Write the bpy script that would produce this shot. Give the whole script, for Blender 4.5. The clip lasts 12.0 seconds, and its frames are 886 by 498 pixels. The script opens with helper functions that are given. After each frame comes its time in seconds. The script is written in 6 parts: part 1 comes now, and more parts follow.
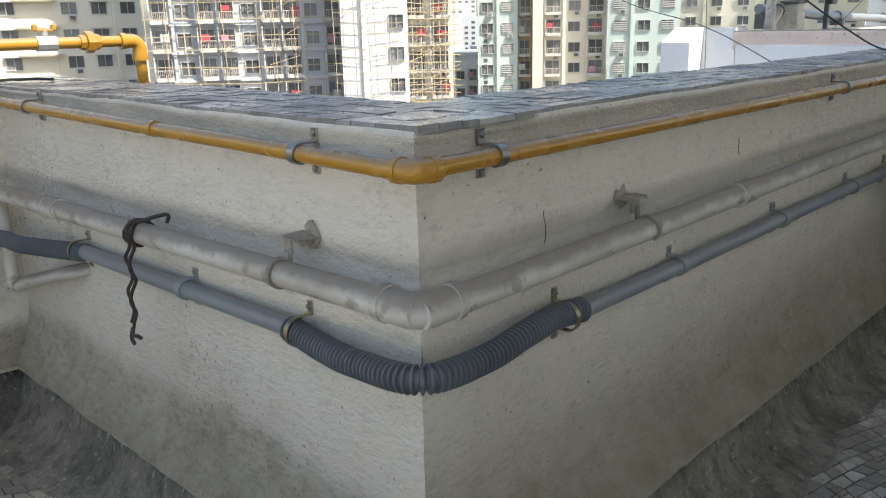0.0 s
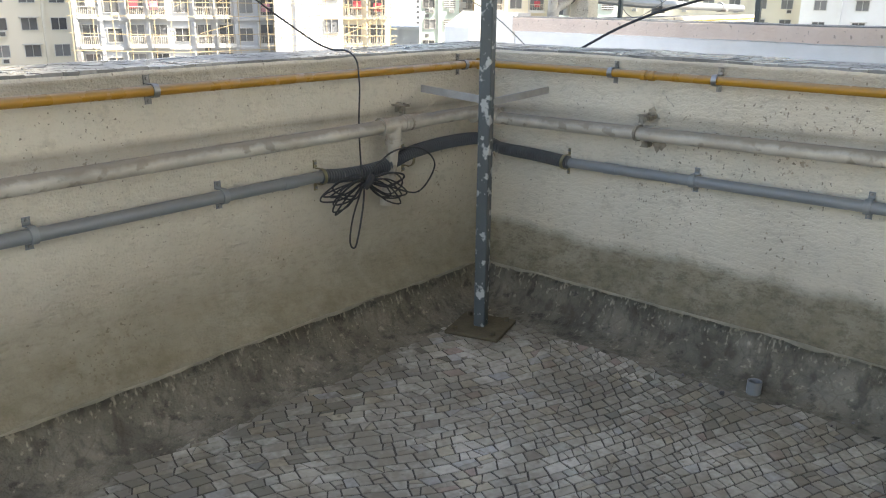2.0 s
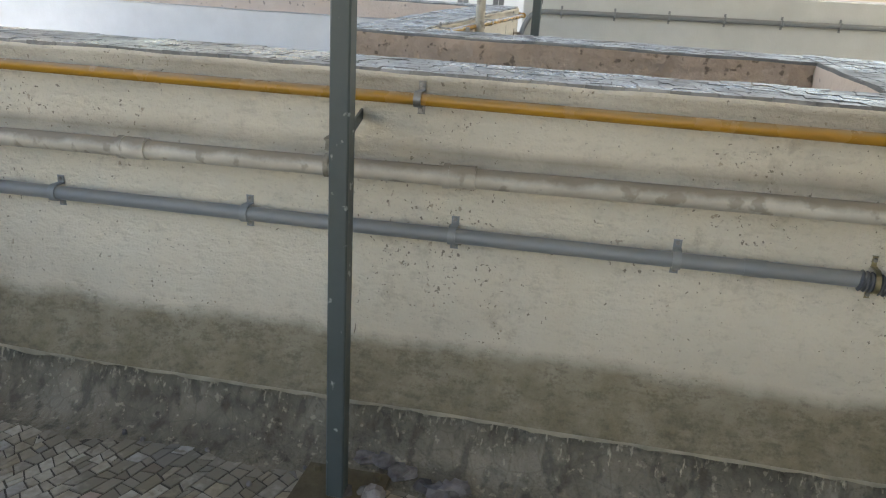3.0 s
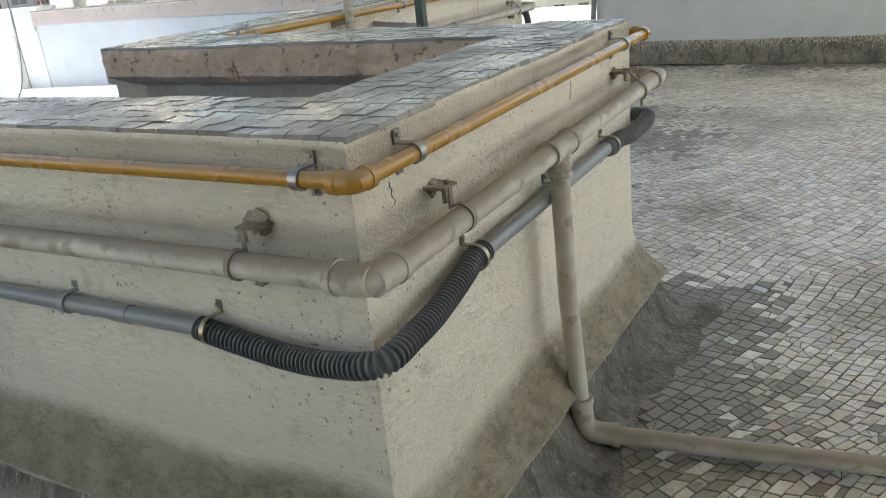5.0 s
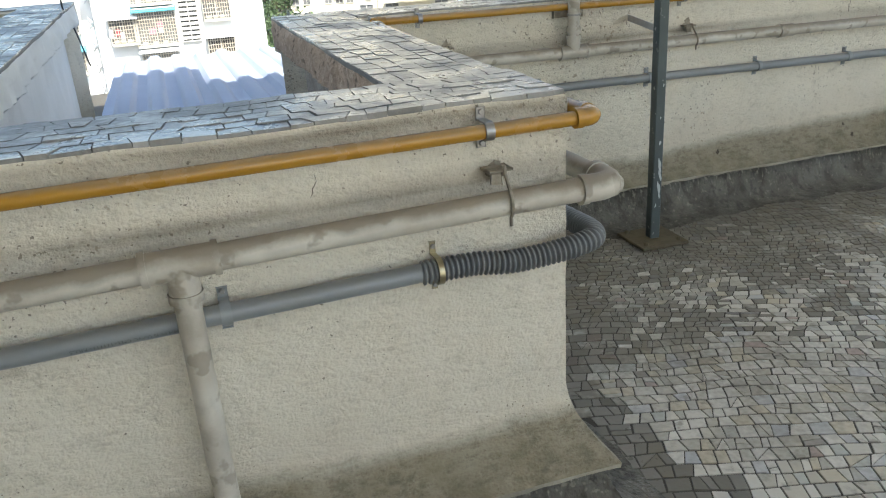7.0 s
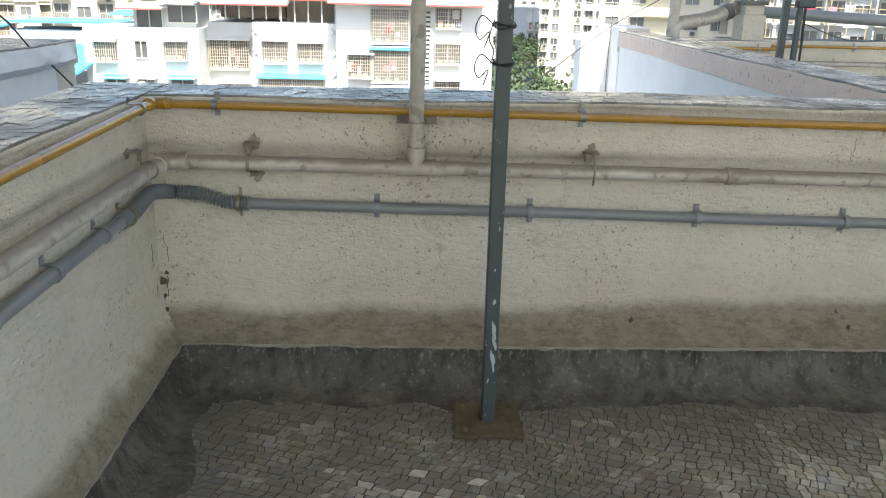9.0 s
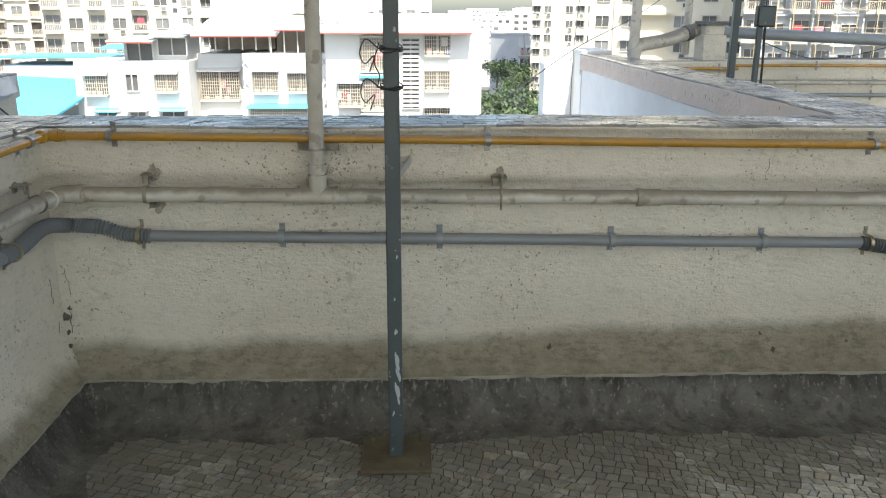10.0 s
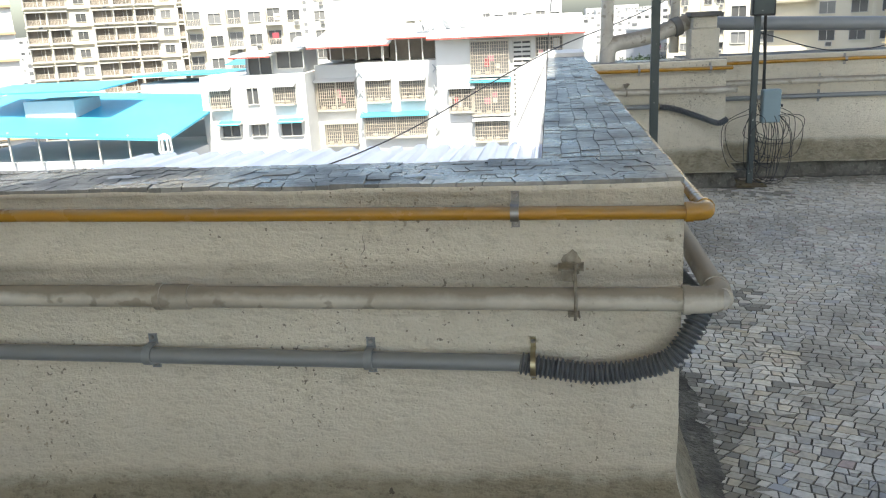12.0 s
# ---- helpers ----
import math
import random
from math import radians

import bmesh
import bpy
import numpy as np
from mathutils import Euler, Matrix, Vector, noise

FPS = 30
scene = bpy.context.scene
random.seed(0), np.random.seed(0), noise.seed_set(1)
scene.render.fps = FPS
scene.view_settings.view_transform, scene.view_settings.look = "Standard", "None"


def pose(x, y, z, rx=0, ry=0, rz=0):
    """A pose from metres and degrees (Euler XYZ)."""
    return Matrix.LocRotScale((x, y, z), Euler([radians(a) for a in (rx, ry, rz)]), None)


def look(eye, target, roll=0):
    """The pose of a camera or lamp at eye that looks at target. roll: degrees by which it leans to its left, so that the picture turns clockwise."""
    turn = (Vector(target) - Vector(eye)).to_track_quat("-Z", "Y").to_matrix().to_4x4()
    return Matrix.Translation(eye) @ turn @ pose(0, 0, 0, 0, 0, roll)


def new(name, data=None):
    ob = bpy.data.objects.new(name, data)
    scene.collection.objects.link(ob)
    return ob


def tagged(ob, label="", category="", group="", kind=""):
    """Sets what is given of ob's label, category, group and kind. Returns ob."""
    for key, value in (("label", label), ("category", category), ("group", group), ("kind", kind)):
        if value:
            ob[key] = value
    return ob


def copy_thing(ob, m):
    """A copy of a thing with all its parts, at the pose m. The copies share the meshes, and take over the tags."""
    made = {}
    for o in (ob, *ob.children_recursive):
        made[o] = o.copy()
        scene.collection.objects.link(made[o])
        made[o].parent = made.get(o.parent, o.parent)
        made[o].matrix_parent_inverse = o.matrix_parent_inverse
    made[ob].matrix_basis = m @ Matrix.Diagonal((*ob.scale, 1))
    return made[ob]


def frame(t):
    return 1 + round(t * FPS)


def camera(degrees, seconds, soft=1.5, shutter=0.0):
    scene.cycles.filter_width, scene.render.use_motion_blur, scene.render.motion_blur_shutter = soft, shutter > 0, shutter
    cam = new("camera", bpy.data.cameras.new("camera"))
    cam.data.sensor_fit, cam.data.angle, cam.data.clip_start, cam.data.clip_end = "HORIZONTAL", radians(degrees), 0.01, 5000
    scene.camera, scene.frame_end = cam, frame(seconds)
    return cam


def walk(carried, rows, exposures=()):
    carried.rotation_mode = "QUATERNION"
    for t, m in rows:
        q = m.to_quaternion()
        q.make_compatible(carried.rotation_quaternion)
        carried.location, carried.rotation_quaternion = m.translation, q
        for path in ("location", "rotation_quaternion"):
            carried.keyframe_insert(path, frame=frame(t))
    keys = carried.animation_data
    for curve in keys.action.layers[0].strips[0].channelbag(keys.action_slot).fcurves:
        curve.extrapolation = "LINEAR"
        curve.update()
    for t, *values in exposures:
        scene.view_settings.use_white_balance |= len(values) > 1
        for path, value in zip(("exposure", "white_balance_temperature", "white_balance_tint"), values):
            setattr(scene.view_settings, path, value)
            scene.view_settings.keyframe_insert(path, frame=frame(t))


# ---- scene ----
cam = camera(57.0, 12.0, soft=1.15)
ROOF_Z, ROOF_BACK = 4.6, -11.5
EXPOSURES = [(0.0, 1.23, 6650, 8), (1.0, 1.4, 6650, 8), (1.5, 1.6, 6700, 8), (2.0, 2.08, 7100, 9), (2.5, 2.16, 7450, 10), (3.0, 2.02, 7350, 9), (3.6, 1.93, 7350, 8),
             (5.3, 1.95, 6750, 5), (6.5, 1.85, 6500, 4), (8.3, 1.72, 6600, 5), (11.0, 1.46, 6680, 5), (12.0, 1.38, 6700, 5)]
PATH = [
    (0, (-0.962, -1.002, 1.329), (0.415, 0.345, 0.793), -1.3),
    (0.5, (-0.638, -1.284, 1.328), (0.666, 0.127, 0.771), -1.9),
    (1, (-0.264, -1.725, 1.368), (0.896, -0.186, 0.832), -2.5),
    (1.5, (0.184, -1.984, 1.365), (1.466, -0.56, 0.793), 0.9),
    (2, (0.619, -2.361, 1.377), (2.064, -1.112, 0.783), 0.6),
    (2.5, (1.078, -2.876, 1.469), (2.717, -1.938, 0.811), 0.1),
    (3, (1.449, -3.332, 1.417), (3.307, -2.971, 0.772), 3.3),
    (3.5, (1.658, -3.914, 1.42), (3.537, -3.747, 0.754), 0.2),
    (5.3, (2.748, -5.498, 1.476), (4.275, -4.424, 0.758), -4.8),
    (5.5, (2.955, -5.594, 1.458), (4.457, -4.502, 0.713), -2.9),
    (6, (3.452, -5.835, 1.498), (4.733, -4.504, 0.732), -3.0),
    (6.5, (3.923, -6.077, 1.533), (4.781, -4.425, 0.801), -5.0),
    (6.7, (4.137, -6.096, 1.511), (4.876, -4.388, 0.778), -4.5),
    (8.3, (5.71, -5.711, 1.545), (5.745, -3.852, 0.809), 0.1),
    (8.5, (5.874, -5.642, 1.545), (5.919, -3.774, 0.832), 0.8),
    (9, (6.317, -5.548, 1.565), (6.385, -3.645, 0.952), 1.4),
    (9.5, (6.558, -5.536, 1.56), (6.633, -3.62, 0.992), 1.1),
    (10, (6.664, -5.482, 1.555), (6.736, -3.561, 1.002), 0.2),
    (10.5, (6.954, -5.292, 1.533), (7.005, -3.374, 0.971), -1.8),
    (11, (7.452, -5.031, 1.528), (7.485, -3.116, 0.953), -3.4),
    (11.5, (7.988, -4.771, 1.552), (7.745, -2.864, 1.001), -5.7),
    (12, (8.487, -4.364, 1.535), (8.218, -2.457, 0.995), -2.9),
]
walk(cam, [(t, look(eye, target, roll)) for t, eye, target, roll in PATH], EXPOSURES)

# ---- sky and sun ----
world = bpy.data.worlds.new("sky")
scene.world = world
world.use_nodes = True
_n = world.node_tree.nodes
_sky = _n.new("ShaderNodeTexSky")
_sky.sky_type = "NISHITA"
_sky.sun_disc = False
_sky.sun_elevation = radians(56)
_sky.sun_rotation = radians(170)
_sky.air_density = 1.0
_sky.dust_density = 2.2
_sky.ozone_density = 1.0
world.node_tree.links.new(_sky.outputs[0], _n["Background"].inputs[0])
_n["Background"].inputs[1].default_value = 0.12
_sun = bpy.data.lights.new("sun", "SUN")
_sun.energy = 4.2
_sun.angle = radians(0.55)
_sun.color = (1.0, 0.95, 0.88)
_a, _e = radians(170), radians(56)
_s = Vector((math.sin(_a) * math.cos(_e), math.cos(_a) * math.cos(_e), math.sin(_e)))
new("sun", _sun).matrix_world = look(_s * 50, (0, 0, 0))


# ---- materials ----
def material(name, base, rough=0.6, metal=0.0, second=None, scale=6.0, mix=0.5, fine=60.0, bump=0.2, depth=0.01,
             per_object=0.0, island=False, speckle=None, gloss_var=0.0, spec=0.5):
    """Two-scale noise colour, bump and roughness on a principled surface."""
    m = bpy.data.materials.new(name)
    m.use_nodes = True
    nt = m.node_tree
    N, L = nt.nodes, nt.links
    p = N["Principled BSDF"]
    p.inputs["Roughness"].default_value = rough
    p.inputs["Metallic"].default_value = metal
    p.inputs["Specular IOR Level"].default_value = spec
    geo = N.new("ShaderNodeNewGeometry")
    big = N.new("ShaderNodeTexNoise"); big.inputs["Scale"].default_value = scale; big.inputs["Detail"].default_value = 6
    big.inputs["Roughness"].default_value = 0.62
    small = N.new("ShaderNodeTexNoise"); small.inputs["Scale"].default_value = fine; small.inputs["Detail"].default_value = 4
    L.new(geo.outputs["Position"], big.inputs["Vector"]); L.new(geo.outputs["Position"], small.inputs["Vector"])
    second = second or tuple(c * 0.8 for c in base)
    ramp = N.new("ShaderNodeMapRange"); ramp.inputs[1].default_value = 0.35; ramp.inputs[2].default_value = 0.68
    ramp.inputs[4].default_value = mix
    L.new(big.outputs[0], ramp.inputs[0])
    mx = N.new("ShaderNodeMix"); mx.data_type = "RGBA"
    mx.inputs[6].default_value = (*base, 1); mx.inputs[7].default_value = (*second, 1)
    L.new(ramp.outputs[0], mx.inputs[0])
    col = mx.outputs[2]
    if speckle:
        sp = N.new("ShaderNodeMapRange"); sp.inputs[1].default_value = speckle[1]; sp.inputs[2].default_value = speckle[1] + 0.06
        sp.inputs[4].default_value = speckle[2]
        tx = N.new("ShaderNodeTexNoise"); tx.inputs["Scale"].default_value = speckle[3]; tx.inputs["Detail"].default_value = 3
        L.new(geo.outputs["Position"], tx.inputs["Vector"]); L.new(tx.outputs[0], sp.inputs[0])
        m2 = N.new("ShaderNodeMix"); m2.data_type = "RGBA"; m2.inputs[7].default_value = (*speckle[0], 1)
        L.new(col, m2.inputs[6]); L.new(sp.outputs[0], m2.inputs[0])
        col = m2.outputs[2]
    if per_object:
        rnd = N.new("ShaderNodeObjectInfo").outputs["Random"] if not island else geo.outputs["Random Per Island"]
        hs = N.new("ShaderNodeHueSaturation")
        mr = N.new("ShaderNodeMapRange"); mr.inputs[3].default_value = 1 - per_object; mr.inputs[4].default_value = 1 + per_object
        L.new(rnd, mr.inputs[0]); L.new(mr.outputs[0], hs.inputs["Value"]); L.new(col, hs.inputs["Color"])
        col = hs.outputs[0]
    L.new(col, p.inputs["Base Color"])
    if gloss_var:
        gr = N.new("ShaderNodeMapRange"); gr.inputs[1].default_value = 0.35; gr.inputs[2].default_value = 0.65
        gr.inputs[3].default_value = max(0.05, rough - gloss_var); gr.inputs[4].default_value = min(1, rough + gloss_var)
        L.new(big.outputs[0], gr.inputs[0]); L.new(gr.outputs[0], p.inputs["Roughness"])
    if bump:
        b = N.new("ShaderNodeBump"); b.inputs["Strength"].default_value = bump; b.inputs["Distance"].default_value = depth
        L.new(small.outputs[0], b.inputs["Height"]); L.new(b.outputs[0], p.inputs["Normal"])
    return m


def plaster_material():
    """Cream roughcast plaster with pits, dusty lines with painted pipe shadow and a wavy tide mark of damp above the
    floor.
    """
    m = material("cream_plaster", (0.74, 0.685, 0.57), 0.78, 0, (0.64, 0.585, 0.48), 1.7, 0.8, 75.0, 0.0)
    nt = m.node_tree
    N, L = nt.nodes, nt.links
    p = N["Principled BSDF"]
    geo = N.new("ShaderNodeNewGeometry")
    sep = N.new("ShaderNodeSeparateXYZ"); L.new(geo.outputs["Position"], sep.inputs[0])

    def tex(scale, detail, rough=0.5, stretch=None):
        t = N.new("ShaderNodeTexNoise")
        t.inputs["Scale"].default_value, t.inputs["Detail"].default_value, t.inputs["Roughness"].default_value = scale, detail, rough
        src = geo.outputs["Position"]
        if stretch:
            mp = N.new("ShaderNodeMapping"); mp.inputs["Scale"].default_value = stretch
            L.new(src, mp.inputs["Vector"]); src = mp.outputs[0]
        L.new(src, t.inputs["Vector"])
        return t.outputs[0]

    def calc(op, a, b, c=None, clamp=False):
        n = N.new("ShaderNodeMath"); n.operation = op; n.use_clamp = clamp
        for k, v in enumerate((a, b, c)):
            if v is None:
                continue
            if isinstance(v, (int, float)):
                n.inputs[k].default_value = v
            else:
                L.new(v, n.inputs[k])
        return n.outputs[0]

    def span(v, lo, hi, a, b):
        n = N.new("ShaderNodeMapRange")
        for k, q in enumerate((lo, hi, a, b)):
            n.inputs[k + 1].default_value = q
        L.new(v, n.inputs[0])
        return n.outputs[0]

    def blend(col, fac, colour):
        n = N.new("ShaderNodeMix"); n.data_type = "RGBA"; n.inputs[7].default_value = (*colour, 1)
        L.new(col, n.inputs[6]); L.new(fac, n.inputs[0])
        return n.outputs[2]

    col = p.inputs["Base Color"].links[0].from_socket
    patch = tex(1.9, 3)
    grain = tex(120, 3, 0.6)
    ripple = tex(1.0, 4, 0.6, (26, 26, 60))
    wide = tex(14, 2)
    # raised relief: grains, short ripples and trowel waves
    relief = calc("MULTIPLY_ADD", ripple, 1.1, calc("MULTIPLY_ADD", wide, 0.6, calc("MULTIPLY", grain, 0.55)))
    # small dark pits, thicker in some places
    pits = calc("MULTIPLY_ADD", patch, 0.32, tex(75, 3, 0.55))
    col = blend(col, span(pits, 0.842, 0.875, 0.0, 0.8), (0.15, 0.12, 0.085))
    flecks = calc("MULTIPLY_ADD", patch, 0.34, tex(34, 4, 0.6))
    col = blend(col, span(flecks, 0.85, 0.9, 0.0, 0.6), (0.27, 0.2, 0.125))
    smear = calc("MULTIPLY_ADD", patch, 0.3, tex(9, 8, 0.72))
    col = blend(col, span(smear, 0.74, 0.9, 0.0, 0.5), (0.3, 0.26, 0.19))
    # dirt in the hollows of the grain, which also paints in the relief's shading
    col = blend(col, span(relief, 0.84, 1.08, 0.24, 0.0), (0.3, 0.265, 0.2))
    # damp tide mark
    tide = tex(2.2, 9, 0.6)
    wet = N.new("ShaderNodeAttribute"); wet.attribute_name = "damp"
    depth = calc("SUBTRACT", calc("ADD", calc("MULTIPLY_ADD", tide, 0.13, 0.255), wet.outputs["Fac"]), sep.outputs[2])
    soak = N.new("ShaderNodeAttribute"); soak.attribute_name = "soak"
    edge = span(depth, -0.022, 0.03, 0.0, 0.62)
    edge = calc("MULTIPLY_ADD", soak.outputs["Fac"], calc("SUBTRACT", span(depth, -0.14, 0.3, 0.0, 0.55), edge), edge)
    dry = calc("MULTIPLY_ADD", soak.outputs["Fac"], -0.88, 1.0)
    # the second term is a wider fade, darker towards the floor
    damp = calc("MULTIPLY", calc("ADD", edge, span(depth, -0.2, 0.18, 0.0, 0.34)), span(tex(9, 8, 0.7), 0.3, 0.65, 0.84, 1.1), clamp=True)
    col = blend(col, damp, (0.2, 0.172, 0.108))
    soot = calc("MULTIPLY", span(depth, 0.0, 0.12, 0.0, 0.6), span(calc("MULTIPLY_ADD", relief, -0.3, tex(8, 9, 0.75)), 0.06, 0.32, 0.0, 0.55), clamp=True)
    soot = calc("MULTIPLY", soot, dry)
    col = blend(col, soot, (0.105, 0.09, 0.06))
    streak = calc("MULTIPLY", span(depth, -0.01, 0.05, 0.0, 0.16), span(tex(1.0, 5, 0.7, (16, 16, 70)), 0.5, 0.66, 0.0, 1.0), clamp=True)
    col = blend(col, streak, (0.12, 0.105, 0.07))
    # the same painted relief shading, stronger inside the damp
    hollow = calc("MULTIPLY", span(depth, -0.02, 0.05, 0.0, 1.0), span(relief, 0.88, 1.15, 0.5, 0.0), clamp=True)
    hollow = calc("MULTIPLY", hollow, dry)
    col = blend(col, hollow, (0.095, 0.08, 0.052))
    # dusty band along the pipes, with the shadow above them painted into it
    at = N.new("ShaderNodeAttribute"); at.attribute_name = "dust_shade"
    dust_shade = calc("MULTIPLY", at.outputs["Fac"], calc("MULTIPLY_ADD", tide, 1.5, -0.1), clamp=True)
    col = blend(col, dust_shade, (0.2, 0.165, 0.12))
    L.new(col, p.inputs["Base Color"])
    b = N.new("ShaderNodeBump"); b.inputs["Strength"].default_value = 1.0; b.inputs["Distance"].default_value = 0.0085
    L.new(relief, b.inputs["Height"]); L.new(b.outputs[0], p.inputs["Normal"])
    return m


def tile_material(name, stops, rough, gloss, dirt, dirt_at, joined=False, dirt_scale=1.1, blotch=0.6, ripple=0.4, spots=13, width=0.22):
    """Broken glazed tile: one colour per piece out of a ramp, dulled by patches of dirt, with uneven gloss."""
    m = bpy.data.materials.new(name)
    m.use_nodes = True
    nt = m.node_tree
    N, L = nt.nodes, nt.links
    p = N["Principled BSDF"]
    geo = N.new("ShaderNodeNewGeometry")
    rnd = geo.outputs["Random Per Island"] if joined else N.new("ShaderNodeObjectInfo").outputs["Random"]
    cr = N.new("ShaderNodeValToRGB"); cr.color_ramp.interpolation = "CONSTANT"
    els = cr.color_ramp.elements
    while len(els) < len(stops):
        els.new(0.5)
    for el, (pos, c) in zip(els, stops):
        el.position, el.color = pos, (*c, 1)
    L.new(rnd, cr.inputs[0])
    nz = N.new("ShaderNodeTexNoise"); nz.inputs["Scale"].default_value = dirt_scale; nz.inputs["Detail"].default_value = 7; nz.inputs["Roughness"].default_value = 0.6
    L.new(geo.outputs["Position"], nz.inputs["Vector"])
    fine = N.new("ShaderNodeTexNoise"); fine.inputs["Scale"].default_value = 45; fine.inputs["Detail"].default_value = 4
    L.new(geo.outputs["Position"], fine.inputs["Vector"])
    ad = N.new("ShaderNodeMath"); ad.operation = "MULTIPLY_ADD"; ad.inputs[1].default_value = 0.3; L.new(fine.outputs[0], ad.inputs[0]); L.new(nz.outputs[0], ad.inputs[2])
    mr = N.new("ShaderNodeMapRange"); mr.inputs[1].default_value = dirt_at; mr.inputs[2].default_value = dirt_at + width; mr.inputs[3].default_value = 0.12; mr.inputs[4].default_value = 0.78
    L.new(ad.outputs[0], mr.inputs[0])
    bl = N.new("ShaderNodeTexNoise"); bl.inputs["Scale"].default_value = spots; bl.inputs["Detail"].default_value = 5; bl.inputs["Roughness"].default_value = 0.6
    L.new(geo.outputs["Position"], bl.inputs["Vector"])
    bm_ = N.new("ShaderNodeMapRange"); bm_.inputs[1].default_value = 0.54; bm_.inputs[2].default_value = 0.66; bm_.inputs[4].default_value = blotch
    L.new(bl.outputs[0], bm_.inputs[0])
    top = N.new("ShaderNodeMath"); top.operation = "MAXIMUM"; L.new(mr.outputs[0], top.inputs[0]); L.new(bm_.outputs[0], top.inputs[1])
    mx = N.new("ShaderNodeMix"); mx.data_type = "RGBA"; mx.inputs[7].default_value = (*dirt, 1)
    L.new(cr.outputs[0], mx.inputs[6]); L.new(top.outputs[0], mx.inputs[0]); L.new(mx.outputs[2], p.inputs["Base Color"])
    rr = N.new("ShaderNodeMapRange"); rr.inputs[3].default_value = gloss; rr.inputs[4].default_value = rough
    L.new(mr.outputs[0], rr.inputs[0]); L.new(rr.outputs[0], p.inputs["Roughness"])
    b = N.new("ShaderNodeBump"); b.inputs["Strength"].default_value = ripple; b.inputs["Distance"].default_value = 0.004
    L.new(fine.outputs[0], b.inputs["Height"]); L.new(b.outputs[0], p.inputs["Normal"])
    return m


PLASTER = plaster_material()
CRACK = material("dark_crack", (0.07, 0.058, 0.042), 0.9, 0, (0.16, 0.135, 0.1), 40, 0.7, 90, 0.3, 0.003)
EDGE = material("crumbling_plaster_edge", (0.4, 0.365, 0.285), 0.85, 0, (0.22, 0.2, 0.15), 12, 0.8, 60, 0.6, 0.01)
CHIP = material("chipped_dark_plaster", (0.44, 0.39, 0.305), 0.9, 0, (0.17, 0.14, 0.105), 45, 0.8, 60, 0.8, 0.01)
OUTER = material("outer_white_paint", (0.8, 0.79, 0.76), 0.75, 0, (0.68, 0.67, 0.63), 3, 0.6, 50, 0.3, 0.006)
# darker copy of the outer white, with the cross wall's shade in its colour
CROSS = material("white_plaster_shade_mixed_in", (0.62, 0.63, 0.61), 0.8, 0, (0.5, 0.51, 0.49), 2, 0.6, 50, 0.3, 0.006)
PINK = material("pink_band_paint", (0.7, 0.575, 0.48), 0.8, 0, (0.6, 0.47, 0.38), 5, 0.6, 40, 0.6, 0.012, speckle=((0.25, 0.19, 0.15), 0.64, 0.7, 22))
BROWN = material("bare_brown_plaster", (0.52, 0.4, 0.31), 0.9, 0, (0.36, 0.27, 0.2), 5, 0.8, 35, 0.9, 0.02, speckle=((0.13, 0.1, 0.075), 0.61, 0.75, 24))
GREYRENDER = material("grey_render", (0.4, 0.37, 0.33), 0.9, 0, (0.26, 0.23, 0.2), 6, 0.8, 40, 0.8, 0.015)
CEMENT = material("dark_wet_cement", (0.15, 0.14, 0.113), 0.66, 0, (0.055, 0.051, 0.041), 5, 0.9, 60, 1.0, 0.014, speckle=((0.33, 0.305, 0.245), 0.62, 0.4, 44), gloss_var=0.18)
GROUT = material("dirty_grout", (0.075, 0.067, 0.053), 0.8, 0, (0.05, 0.045, 0.036), 4, 0.8, 60, 0.5, 0.006)
MOSAIC = material("worn_pale_mosaic", (0.5, 0.48, 0.43), 0.5, 0, (0.3, 0.28, 0.24), 7, 0.6, 18, 0.2, 0.006)
CAPBED = material("coping_mortar", (0.2, 0.195, 0.185), 0.85, 0, (0.12, 0.115, 0.11), 6, 0.8, 60, 0.5, 0.006)
FLOOR_STOPS = [(0.0, (0.58, 0.56, 0.5)), (0.2, (0.68, 0.665, 0.615)), (0.4, (0.52, 0.495, 0.43)), (0.56, (0.72, 0.705, 0.66)), (0.72, (0.47, 0.46, 0.42)),
               (0.8, (0.58, 0.53, 0.42)), (0.88, (0.51, 0.53, 0.5)), (0.92, (0.56, 0.57, 0.59)), (0.955, (0.47, 0.37, 0.34)), (0.97, (0.34, 0.32, 0.29)), (0.985, (0.46, 0.48, 0.52))]
FLOOR_STOPS = [(a, tuple(v * k for v, k in zip(c, (0.94, 0.92, 0.885)))) for a, c in FLOOR_STOPS]
CAP_STOPS = [(0.0, (0.28, 0.275, 0.268)), (0.2, (0.35, 0.343, 0.33)), (0.42, (0.22, 0.217, 0.21)), (0.6, (0.31, 0.3, 0.28)), (0.78, (0.39, 0.385, 0.378)), (0.92, (0.18, 0.178, 0.172))]
TILE = tile_material("floor_tile", FLOOR_STOPS, 0.6, 0.32, (0.16, 0.14, 0.106), 0.54, blotch=0.7)
TILES = tile_material("floor_tile_joined", FLOOR_STOPS, 0.6, 0.32, (0.2, 0.18, 0.145), 0.6, True)
CAPTILE = tile_material("coping_tile", CAP_STOPS, 0.55, 0.19, (0.11, 0.107, 0.1), 0.56, dirt_scale=3.5, blotch=0.5, ripple=0.7)
CAPTILES = tile_material("coping_tile_joined", CAP_STOPS, 0.55, 0.19, (0.11, 0.107, 0.1), 0.56, True, dirt_scale=3.5, blotch=0.5, ripple=0.7)
